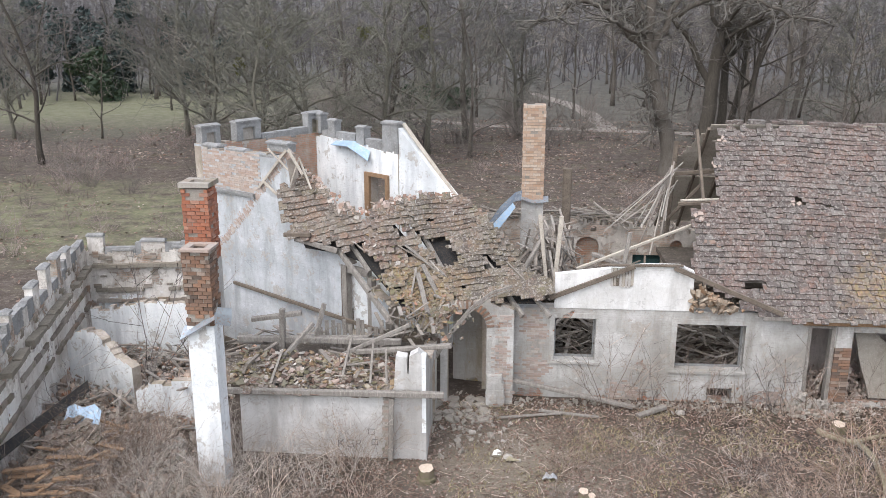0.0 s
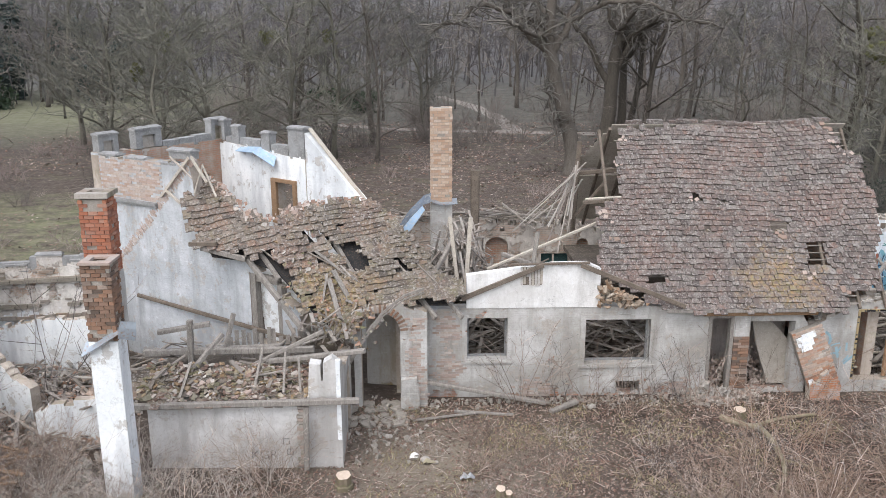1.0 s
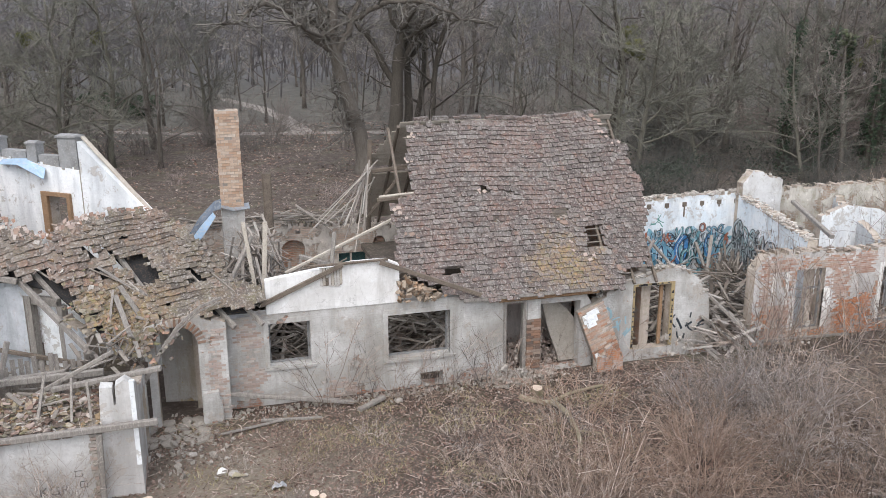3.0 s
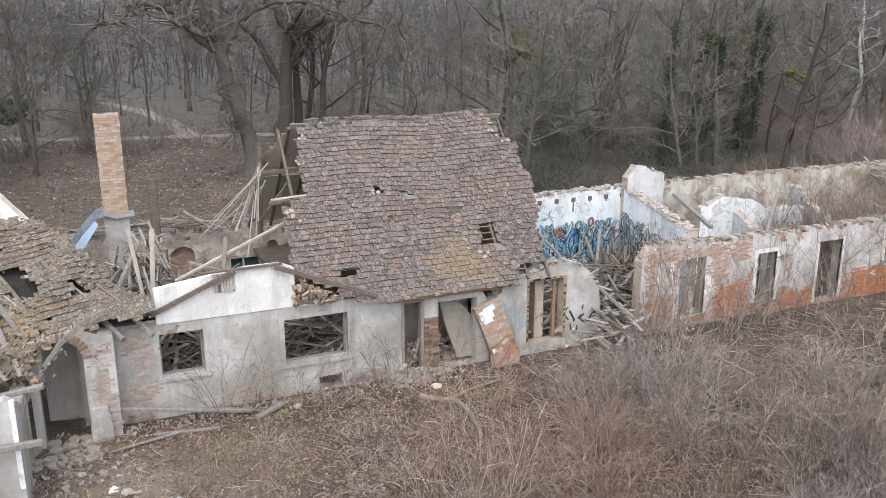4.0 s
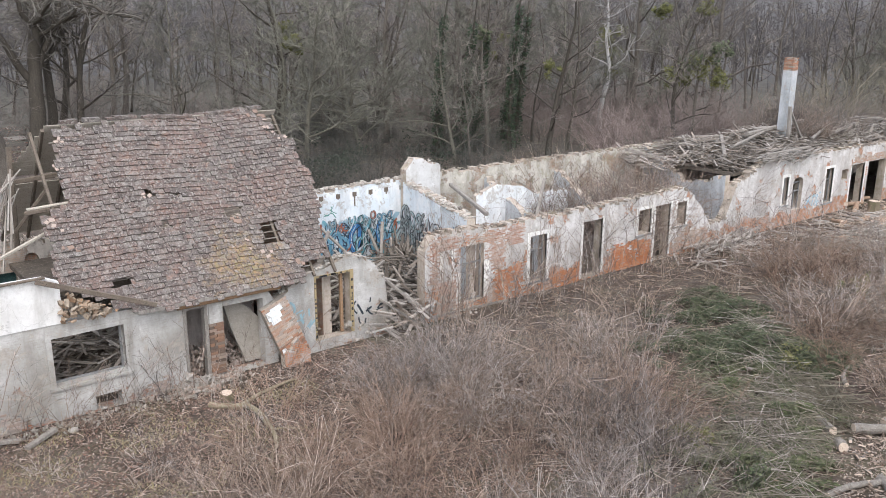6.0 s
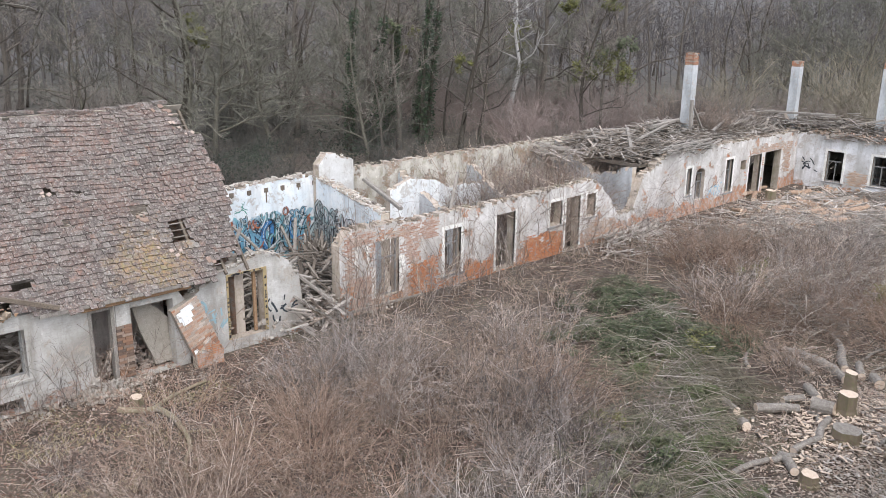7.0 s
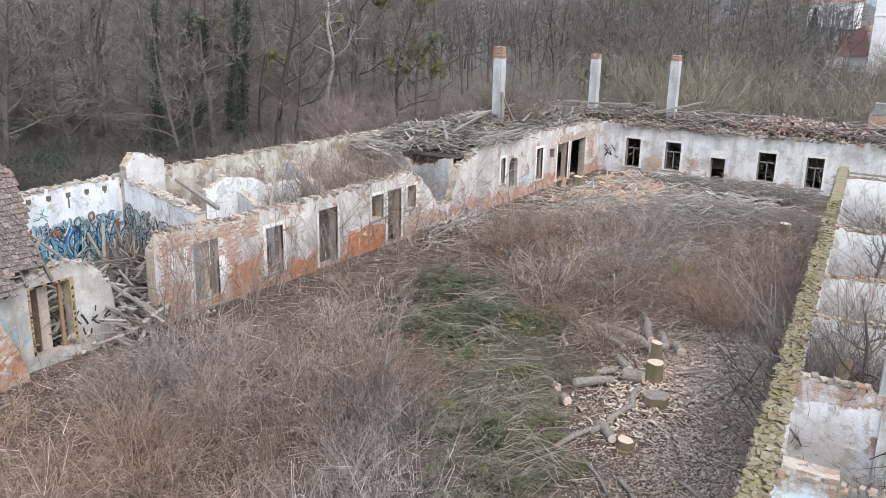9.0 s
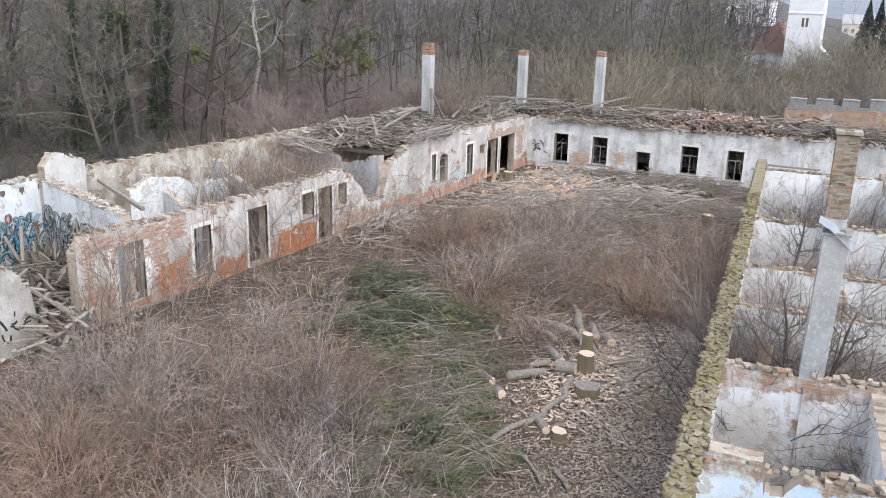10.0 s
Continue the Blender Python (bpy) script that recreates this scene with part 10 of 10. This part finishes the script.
heap("far_roof_debris", "collapsed roof boards and laths lying on the far wing", lambda r: (r.uniform(66.2, 73.5), r.uniform(-6, 34), 4.1 + (0.25 + 0.75 * max(0, 1 - abs(r.gauss(70, 1.5) - 70) / 3.5)) * r.random() * 1.3), 1500, 0.3, 2.2, m_wood_rot, 151, w=(0.06, 0.24), t=(0.015, 0.04), flat=0.14)
heap("far_roof_debris", "boards slipping over the eave of the far wing", lambda r: (66.4 + r.gauss(0, 0.15), r.uniform(16, 25), 4.15 + r.gauss(0, 0.12)), 90, 0.8, 2.4, m_wood_light, 152, dirn=1.57, dspread=0.35)
heap("roof_hump", "hump of tangled laths where the two wings meet", lambda r: (lambda a, k: (63.0 + math.cos(a) * k * 4.0, 31.2 + math.sin(a) * k * 2.6, 4.1 + (1 - k) * 1.5 * r.uniform(0.5, 1)))(r.uniform(0, 6.28), math.sqrt(r.random())), 420, 0.4, 2.2, m_wood, 163, w=(0.04, 0.12), flat=0.5)
rubble("tile_rubble", "broken brown tiles and dirt on the far wing", lambda r: (r.uniform(66.3, 73.4), r.uniform(-6, 33), 4.05 + 0.5 * r.random() ** 2), 1500, 0.05, 0.22, m_headbrick, 159)
rubble("tile_rubble", "broken brown tiles and dirt on the long wing", lambda r: (r.uniform(45, 66), r.uniform(28, 34.7), 4.02 + 0.4 * r.random() ** 2), 1100, 0.05, 0.2, m_headbrick, 160)
rubble("red_tile_heap", "heap of broken red tiles on the far wing", lambda r: (69.5 + r.gauss(0, 1.4), 13.0 + r.gauss(0, 1.9), 4.4 + abs(r.gauss(0, 0.3))), 640, 0.08, 0.24, varied("pale_red_tiles", [(0.40, 0.25, 0.20), (0.46, 0.33, 0.28), (0.34, 0.21, 0.17), (0.46, 0.39, 0.35)], True, 8), 153)
rubble("brick_rubble", "loose bricks along the far wing's wall head", lambda r: (66.7 + r.gauss(0, 0.3), r.uniform(-5, 27), 4.2 + abs(r.gauss(0, 0.1))), 380, 0.08, 0.16, m_brick_mix, 154)
heap("wing_roof_debris", "collapsed roof timbers heaped on the long wing", lambda r: (r.uniform(45.2, 66), r.uniform(28, 34.8), 4.1 + r.random() * (0.25 + 0.55 * abs(noise.noise(Vector((r.uniform(45, 66) * 0.3, 1, 2)))))), 1300, 0.4, 2.2, m_wood_rot, 155, w=(0.06, 0.24), t=(0.015, 0.04), flat=0.16)
heap("wing_roof_debris", "boards fallen over the rooms of the long wing", lambda r: (r.uniform(41.5, 47), r.uniform(31.5, 34.8), 4.0 + r.random() * 0.6), 110, 0.6, 2.4, m_wood_light, 156, w=(0.06, 0.2), t=(0.015, 0.04), flat=0.25)
heap("wing_roof_debris", "weathered boards jutting over the long wing's eave", lambda r: (r.uniform(47.5, 52.5), 27.9 + r.gauss(0, 0.3), 4.5 + r.gauss(0, 0.1)), 60, 1.5, 4.5, m_wood_one, 157, dirn=0.1, dspread=0.2, flat=0.06)
heap("wall_foot_boards", "grey boards stacked at the foot of the long wing", lambda r: (r.uniform(40, 45.5), 26.9 + r.gauss(0, 0.4), 0.2 + 0.5 * r.random()), 90, 1.0, 3.0, m_wood_light, 158, dirn=0.25, dspread=0.2, flat=0.08)
for p, q, w in (((52, 32, 5.3), (61, 33, 5.5), 0.28), ((56.0, 31.2, 4.3), (55.8, 31.2, 7.0), 0.26), ((56.0, 31.2, 6.6), (58.0, 31.2, 4.4), 0.16), ((46.5, 30, 4.6), (50.5, 33, 5.2), 0.22), ((41.5, 33.8, 5.0), (45.5, 31.0, 3.8), 0.22), ((60, 30, 5.0), (65, 31, 5.2), 0.22), ((69, 33, 5.2), (69, 26, 5.4), 0.22), ((71.5, 20, 5.0), (71, 12, 5.1), 0.2), ((68.2, 24, 4.9), (70.5, 20.5, 5.9), 0.16)):
    timber(p, q, w, w * 0.8, group="fallen timbers on the wings")
for i in range(26):
    x, y = rnd.uniform(58, 66), rnd.uniform(30, 38)
    bush(TALL[i % 4] if i % 2 else thick[i % 4], m_twig, "shrub", "bare shrub overgrowing the collapsed wing", "shrub", x, y, i * 1.3, 1.0 if i % 2 else 0.7, z=3.9, group="shrubs on the collapsed wing")


def hump_pick(r):
    """A place on the two soft humps of laths over the long wing."""
    x, y = r.uniform(44.5, 64.5), r.uniform(29.5, 34.6)
    top = 0.9 * math.exp(-((x - 47.5) / 2.6) ** 2) + 1.0 * math.exp(-((x - 55.5) / 3.6) ** 2)
    return x, y, 4.35 + top * math.exp(-((y - 33.0) / 1.7) ** 2) * r.uniform(0.75, 1.05) + 0.15 * r.random()


heap("wing_roof_laths", "long grey laths sliding off the long wing's humped roof", hump_pick, 620, 1.2, 3.6, m_wood_rot, 161, w=(0.05, 0.11), t=(0.02, 0.04), flat=0.12, dirn=0.5, dspread=0.75)
heap("wing_roof_laths", "pale weathered laths on the long wing's humped roof", hump_pick, 200, 1.0, 3.2, m_wood_light, 162, w=(0.05, 0.13), t=(0.02, 0.04), flat=0.12, dirn=0.2, dspread=0.8)
for p, q, w in (((48.0, 30.6, 4.9), (54.0, 32.0, 5.3), 0.18), ((45.0, 31.0, 4.2), (47.0, 33.6, 5.4), 0.16), ((49.0, 28.6, 4.6), (53.5, 28.2, 4.75), 0.2), ((57.0, 30.0, 4.8), (62.0, 31.5, 5.2), 0.2), ((51.0, 33.4, 5.1), (47.0, 34.0, 5.3), 0.15)):
    timber(p, q, w, w * 0.7, group="fallen timbers on the wings")
heap("yard_sticks", "pale cut sticks and laths strewn before the far wing", lambda r: (61.0 + r.gauss(0, 2.4), r.uniform(12, 25.5), 0.2 + 0.4 * r.random() ** 2), 330, 0.6, 2.6, m_wood_light, 163, w=(0.07, 0.15), t=(0.03, 0.08), flat=0.1)
heap("yard_sticks", "pale cut sticks strewn at the foot of the long wing", lambda r: (r.uniform(37, 60), 25.4 + r.gauss(0, 0.9), 0.12 + 0.3 * r.random() ** 2), 150, 0.5, 2.0, m_wood_light, 164, w=(0.04, 0.1), t=(0.03, 0.07), flat=0.1)
heap("far_roof_laths", "long grey laths and battens over the far wing's tile debris", lambda r: (r.uniform(66.6, 72.5), r.uniform(-5, 30), 4.45 + 0.5 * r.random()), 520, 0.9, 3.0, m_wood_rot, 165, w=(0.05, 0.11), t=(0.02, 0.04), flat=0.12, dirn=1.2, dspread=0.8)
heap("wood_chips", "pale orange wood chips and splinters round the fresh stumps", lambda r: (26.8 + r.gauss(0, 1.7), 8.6 + r.gauss(0, 0.75), 0.1 + 0.06 * r.random()), 420, 0.06, 0.28, m_cut, 166, w=(0.03, 0.08), t=(0.01, 0.03), flat=0.2)
heap("wood_chips", "dull wood chips and bark shreds on the trodden ground", lambda r: (28.2 + r.gauss(0, 3.2), 7.3 + r.gauss(0, 0.9), 0.08 + 0.06 * r.random()), 700, 0.06, 0.3, m_wood_light, 169, w=(0.02, 0.07), t=(0.01, 0.03), flat=0.2)
heap("wood_chips", "pale wood chips and splinters by the far log pile", lambda r: (59.0 + r.gauss(0, 2.6), 22.5 + r.gauss(0, 1.8), 0.12 + 0.2 * r.random()), 300, 0.15, 0.5, m_cut, 167, w=(0.05, 0.13), t=(0.02, 0.05), flat=0.2)

heap("room_debris", "broken pale boards inside the far wing's rooms", lambda r: (67.25 + 0.9 * r.random(), r.uniform(8, 26.5), r.uniform(0.3, 2.2)), 110, 0.5, 1.8, m_wood, 168, w=(0.05, 0.14), flat=0.5)
# ---------- near wing ----------
rr = random.Random(161)
g = Geo()
for i in range(2900):
    q = rr.uniform(0, 42.5)
    m = Matrix.Translation((q, rr.uniform(-0.03, 0.5), 3.82 + rr.uniform(-0.07, 0.06) + 0.10 * noise.noise(Vector((q * 0.8, 0, 0))) + (0.35 if q > 36 else 0) * (q - 36) / 6.5)) @ Euler((rr.gauss(0, 0.15), rr.gauss(0, 0.15), rr.gauss(0, 0.5))).to_matrix().to_4x4()
    u, v = rr.uniform(0.05, 0.2), rr.uniform(0.04, 0.12)
    g.lump(u, v, rr.uniform(0.012, 0.035), m, rr, 0.3)
a, b = near(0, 0), near(42.5, 0)
NM = Matrix(((NU.x, NV.x, 0, a[0]), (NU.y, NV.y, 0, a[1]), (0, 0, 1, 0), (0, 0, 0, 1)))
m_mossbrick = varied("mossy_brick", [(0.21, 0.178, 0.11), (0.26, 0.225, 0.165), (0.15, 0.13, 0.072), (0.32, 0.285, 0.23), (0.19, 0.168, 0.08), (0.25, 0.205, 0.115)], True, 9, spots=(0.21, 0.182, 0.07))
tagged(part("wall_head_bricks", g, m_mossbrick, at=NM), "mossy uneven brick head of the courtyard wall", "brickwork", kind="stuff")
g = Geo()
for s, top in ((4.7, 3.62), (9.8, 3.82), (16.5, 3.3), (22, 3.2), (28.7, 3.62), (41.5, 3.9)):
    for r in range(3):
        for k in range(36):
            if rr.random() < (0.9, 0.7, 0.35)[r] + 0.5 * noise.noise(Vector((k * 0.3, s, r))):
                m = Matrix.Translation((s - 0.2 + rr.uniform(-0.04, 0.04) + rr.choice((0, -0.2)), 0.6 + k * 0.18 + rr.uniform(-0.06, 0.06), top - 0.03 + r * 0.06 + rr.uniform(-0.02, 0.02))) @ Euler((rr.gauss(0, 0.1), rr.gauss(0, 0.1), rr.gauss(0, 0.35))).to_matrix().to_4x4()
                g.box((-rr.uniform(0.06, 0.13), -rr.uniform(0.04, 0.12), -0.035), (rr.uniform(0.06, 0.13), rr.uniform(0.04, 0.12), 0.03), m)
m_palebrick = varied("lime_caked_brick", [(0.28, 0.235, 0.185), (0.38, 0.33, 0.275), (0.20, 0.165, 0.125), (0.42, 0.26, 0.165), (0.44, 0.40, 0.35), (0.36, 0.25, 0.17)], True, 8, spots=(0.17, 0.15, 0.08))
tagged(part("wall_head_bricks", g, m_palebrick, at=NM), "lime-caked bricks on the cross wall heads", "brickwork", kind="stuff")
# recess in the first cross wall, chimney stack standing on it
g = Geo()
g.box((9.80 - 0.02 - 0.5, 2.6, 0.2), (9.80 - 0.45, 3.25, 3.55))
tagged(part("flue_breast", g, m_mossy, at=NM), "narrow plastered flue breast on the cross wall", "flue", kind="structure")
cx, cy = near(9.65, 2.75)
chimney("chimney", cx, cy, 3.7, 7.75, 0.55, 0.6, "dull zinc-clad chimney stack standing on the cross wall", m_brick_mix, plaster_to=7.7, plaster_mat=m_zinc, cap=(0.66, 7.7, 0.05), rot=6, lean=(0.0, -0.02), joined=True, seed=171)
p = Vector((cx, cy, 0))
sheet("metal_flashing", [(cx - 0.36, cy + 0.35, 8.0), (cx - 0.36, cy + 0.05, 7.85), (cx - 0.34, cy - 0.5, 7.35), (cx + 0.3, cy + 0.38, 8.05), (cx + 0.3, cy + 0.05, 7.9), (cx + 0.3, cy - 0.5, 7.4)], m_metal, "sloping metal flashing on the chimney stack")
cx, cy = 41.2, 1.85
chimney("chimney", cx, cy, 0, 8.0, 0.95, 0.95, "weathered brick chimney with a stone cap in the near wing", m_palebrick, plaster_to=4.2, plaster_mat=m_pale, cap=(1.1, 8.0, 0.14), joined=True, seed=172, rot=6, gap=0.22, cap_mat=m_headbrick)
for i in range(22):
    q, v = (10.6 + 0.42 * (i % 13), 0.9 + 0.35 * (i * 0.61 % 4)) if i < 13 else (10.8 + 1.1 * (i - 13), 4.6 + 0.5 * (i % 4))
    bush((thick if i % 2 else TALL)[i % 4], m_bramble_tan, "room_shrub", "brown leafless shrub filling a roofless room", "shrub", *near(q, v), i * 1.7, 0.75 + 0.25 * (i % 3), group="shrubs inside the near wing")
timber((*near(12.3, 1.5), 0.1), (*near(13.2, 1.6), 3.1), 0.42, 0.3, "thick rotten tan post leaning in a roofless room", m_rotpost, "post")
timber((*near(29.5, 1.0), 3.6), (*near(31.5, 2.2), 1.0), 0.2, 0.18, "grey prop leaning in a roofless room")
timber((*near(30.0, 5.6), 3.4), (*near(29.0, 6.6), 0.5), 0.2, 0.18, "grey prop leaning in a roofless room")
timber((*near(41.8, 0.6), 4.05), (*near(41.8, 3.6), 4.0), 0.14, 0.12, "grey wall plate on the end wall")
ragged_wall("wall_near_spine", near(9.8, 4.2), near(0.2, 4.2), 0.4, [(0, 3.6), (9.6, 3.5)], [(3, 4, 0, 2.2)], m_white, "white inner wall of the near wing", seed=173)
ragged_wall("wall_near_spine", near(41, 3.9), near(20, 3.9), 0.4, [(0, 3.6), (8, 3.0), (21, 2.6)], [(3, 4, 0, 2.2), (9, 10, 0, 2.2)], m_white, "white inner wall of the near wing", seed=174)
heap("room_timbers", "broken boards lying in the near wing", lambda r: (*near(r.uniform(1, 40), r.uniform(0.8, 6.4)), 0.1 + 0.4 * r.random()), 260, 0.6, 2.4, m_wood, 175)
rubble("brick_rubble", "brick rubble in the rooms of the near wing", lambda r: (*near(r.uniform(1, 40), r.uniform(0.8, 6.4)), 0.3 * r.random()), 700, 0.06, 0.2, m_brick_mix, 176)
rubble("stone_rubble", "fallen stones along the courtyard wall", lambda r: (*near(r.uniform(0, 40), -0.2 - abs(r.gauss(0, 0.9))), 0.12 * r.random()), 800, 0.03, 0.10, m_dust, 177)
tr = tree_kind(290, m_bark, "bare many-stemmed tree grown up inside a roofless room", height=5.5, radius=0.12, first=0.05, limbs=14, subs=6, twigs=5, spread=0.4, twig_r=0.012)
place(tr, *near(11.8, 2.2), 0.0, 1.0)
place(tr, *near(12.9, 3.4), 2.0, 0.9)
place(tr, *near(26, 2.4), 1.0, 0.9)
place(tr, *near(7.2, 1.6), 3.0, 0.45)

# growth inside the rooms
for i in range(34):
    q, v = (rr.uniform(10.6, 16), rr.uniform(0.9, 6.3)) if i < 14 else (rr.uniform(17, 40), rr.uniform(0.9, 6.3))
    x, y = near(q, v)
    bush((pink if i % 3 else thick)[i % 4], m_brush, "room_shrub", "bare shrub crowding a roofless room of the near wing", "shrub", x, y, i * 1.1, rr.uniform(0.5, 0.95), group="shrubs inside the near wing")
willows = [bush_mesh(330 + i, 26, 6.2, 2.0, 0.03, 0.03, 4, 8) for i in range(3)]
for i in range(30):
    x, y = rr.uniform(77, 100), rr.uniform(8, 46)
    bush(willows[i % 3], m_willow, "willow_bush", "upright olive-grey willow bush behind the far wing", "bush", x, y, i * 2.1, rr.uniform(0.7, 1.25), group="willows behind the far wing")

for i in range(26):
    x, y = rr.uniform(112, 165), rr.uniform(-4, 15)
    bush(willows[i % 3] if i % 2 else thick[i % 4], m_twig, "hedge_bush", "bare hedge bush before the church", "bush", x, y, i * 1.7, rr.uniform(0.9, 1.5), group="hedge before the church")

# ---------- battlemented wall and the village beyond ----------
ragged_wall("wall_gate", (80, 9.0), (80, -8), 0.5, [(0, 5.0), (17, 5.6)], [], m_brickwall, "red brick wall with battlements beyond the far wing", rag=0.1, seed=181)
merlons("merlon", "grey merlon on the brick gate wall", (80, 9.0), (80, -8), 0.5, [(0.3 + i * 2.1, 1.7 + i * 2.1, 5.1, 6.0 + i * 0.1) for i in range(7)], low=[(0.2, 16, 5.0, 5.5)])
ch = thing("church", "white village church with a square tower and red roof", "church", Matrix.Translation((212, 21.8, 0)))
m_chwhite = simple("white_limewash", (0.80, 0.81, 0.84), (0.72, 0.73, 0.76), (0.60, 0.60, 0.60), 0.6)
m_chroof = simple("red_church_roof", (0.32, 0.19, 0.16), (0.28, 0.17, 0.15), (0.38, 0.26, 0.23), 1.5)
g = Geo()
g.box((-3.6, -3.6, -1), (3.6, 3.6, 18.6))
tower = part("tower", g, m_chwhite, ch)
g = Geo()
g.box((-3.9, -3.9, 18.4), (3.9, 3.9, 18.9))
g.box((-3.75, -3.75, 13.2), (3.75, 3.75, 13.5))
part("cornice", g, m_chwhite, tower)
g = Geo()
g.add([(-3.7, -3.7, 18.9), (3.7, -3.7, 18.9), (3.7, 3.7, 18.9), (-3.7, 3.7, 18.9), (0, 0, 25)], [(0, 1, 4), (1, 2, 4), (2, 3, 4), (3, 0, 4)])
part("spire", g, m_chroof, tower)
for y, z, w, h in ((-0.75, 10.4, 0.5, 1.9), (0.1, 10.4, 0.5, 1.9), (-0.2, 3.2, 0.3, 1.1)):
    g = Geo()
    g.box((-3.64, y, z), (-3.59, y + w, z + h))
    part("window", g, m_wood_dark, tower)
g = Geo()
g.add([(-3.4, -6.5, -1), (3, -6.5, -1), (3, -3.61, -1), (-3.4, -3.61, -1), (-3.4, -6.5, 3.2), (3, -6.5, 3.2), (3, -3.61, 6.4), (-3.4, -3.61, 6.4)], ((4, 5, 6, 7), (0, 1, 5, 4), (1, 2, 6, 5), (3, 0, 4, 7)))
part("buttress", g, m_chwhite, ch)
g = Geo()
g.box((2, 3.61, -1), (26, 14, 4.5))
part("nave_wall", g, m_chwhite, ch)
g = Geo()
g.add([(1, 3.62, 4.5), (27, 3.62, 4.5), (27, 14.6, 4.5), (1, 14.6, 4.5), (1, 6.0, 11.2), (27, 6.0, 11.2)], ((0, 1, 5, 4), (2, 3, 4, 5), (3, 0, 4), (1, 2, 5)))
part("roof", g, m_chroof, ch, "red tiled nave roof")


def house(x, y, w, d, h, ridge, wall, roofm, label):
    t = thing("house", label, "house", Matrix.Translation((x, y, ground_z(x, y))), "village houses")
    g = Geo()
    g.box((-w / 2, -d / 2, -1), (w / 2, d / 2, h))
    walls = part("wall", g, wall, t)
    g = Geo()
    g.add([(-w / 2 - 0.4, -d / 2 - 0.4, h), (w / 2 + 0.4, -d / 2 - 0.4, h), (w / 2 + 0.4, d / 2 + 0.4, h), (-w / 2 - 0.4, d / 2 + 0.4, h), (0, -d / 2 - 0.4, h + ridge), (0, d / 2 + 0.4, h + ridge)], ((0, 3, 5, 4), (1, 4, 5, 2), (0, 4, 1), (2, 5, 3), (3, 0, 1, 2)))
    part("roof", g, roofm, t)
    for k in range(int(d / 3)):
        g = Geo()
        y0 = -d / 2 + 1 + k * 3
        g.box((-w / 2 - 0.03, y0, h * 0.4), (-w / 2 + 0.02, y0 + 1.2, h * 0.4 + 1.5))
        part("window", g, m_sash, walls)


m_hroof = simple("red_house_roof", (0.36, 0.20, 0.17), (0.32, 0.19, 0.16), (0.40, 0.26, 0.23), 1.5)
m_hroof2 = simple("grey_house_roof", (0.40, 0.40, 0.42), (0.34, 0.34, 0.36), (0.46, 0.45, 0.45), 1.5)
m_hwall = simple("cream_house_wall", (0.72, 0.68, 0.60), (0.66, 0.62, 0.56), None, 1.5)
for x, y, w, d, h, r, k in ((300, 48, 12, 14, 7, 6, 0), (420, 22, 10, 12, 6, 4, 1), (440, 8, 10, 12, 6, 4, 0), (400, -4, 10, 11, 5, 4, 1), (520, 20, 12, 14, 7, 5, 0), (480, -6, 10, 12, 6, 4, 1)):
    house(x, y, w, d, h, r, m_hwall if k else m_chwhite, m_hroof2 if k else m_hroof, "small village house with a %s roof" % ("pale grey" if k else "red"))
for i, (x, y, h) in enumerate(((170, 7.5, 14), (176, 3.5, 17), (182, 6, 16), (200, 36, 14), (190, 39, 13), (190, 0, 15), (205, 9, 16), (165, 2.0, 13))):
    rr = random.Random(190 + i)
    t = thing("conifer", "dark green conifer near the church", "tree", Matrix.Translation((x, y, ground_z(x, y))))
    g = Geo()
    g.tube([(0, 0, -0.3), (0, 0, h)], [0.3, 0.05], 6)
    part("trunk", g, m_bark_dark, t)
    g = Geo()
    leaf_cloud(rr, g, 2400, lambda q: (lambda f, a, k: (math.cos(a) * k, math.sin(a) * k, 1.0 + f * (h - 1)))(*(lambda f: (f, q.uniform(0, 6.28), (1 - f) * h * 0.26 * q.uniform(0.4, 1.05)))(q.random() ** 1.3)), 0.30)
    part("crown", g, m_pine, t, kind="stuff")
for i in range(26):
    az, far = radians(rnd.uniform(79, 92)), rnd.uniform(95, 190)
    place(rnd.choice(thin + broad), far * math.sin(az), far * math.cos(az), rnd.uniform(0, 6), rnd.uniform(0.4, 0.62))
for i in range(130):
    az, far = radians(rnd.uniform(72, 92)), rnd.uniform(86, 185)
    bush(thick[i % 4], m_twig, "thicket_bush", "bare grey-brown thicket bush beyond the far wing", "bush", far * math.sin(az), far * math.cos(az), rnd.uniform(0, 6), rnd.uniform(0.9, 1.7), group="thicket behind the ruin")
# far hills; the blue-grey of the haze is put into their base colour
g = Geo()
n = 60
for i in range(n + 1):
    az = radians(60 + 60 * i / n)
    for k, f in enumerate((1500, 1700, 1900)):
        z = (0, 30, 62)[k] + (0, 8, 14)[k] * noise.noise(Vector((i * 0.16, k, 3)))
        g.v.append((f * math.sin(az), f * math.cos(az), z))
g.f = [(i * 3 + k, i * 3 + k + 1, i * 3 + k + 4, i * 3 + k + 3) for i in range(n) for k in range(2)]
tagged(part("backdrop", g, simple("far_hill", (0.20, 0.23, 0.28), (0.25, 0.27, 0.31), (0.16, 0.18, 0.21), 0.01), smooth=True), "distant hills with blue-grey haze put into their colour", "hill", kind="structure")
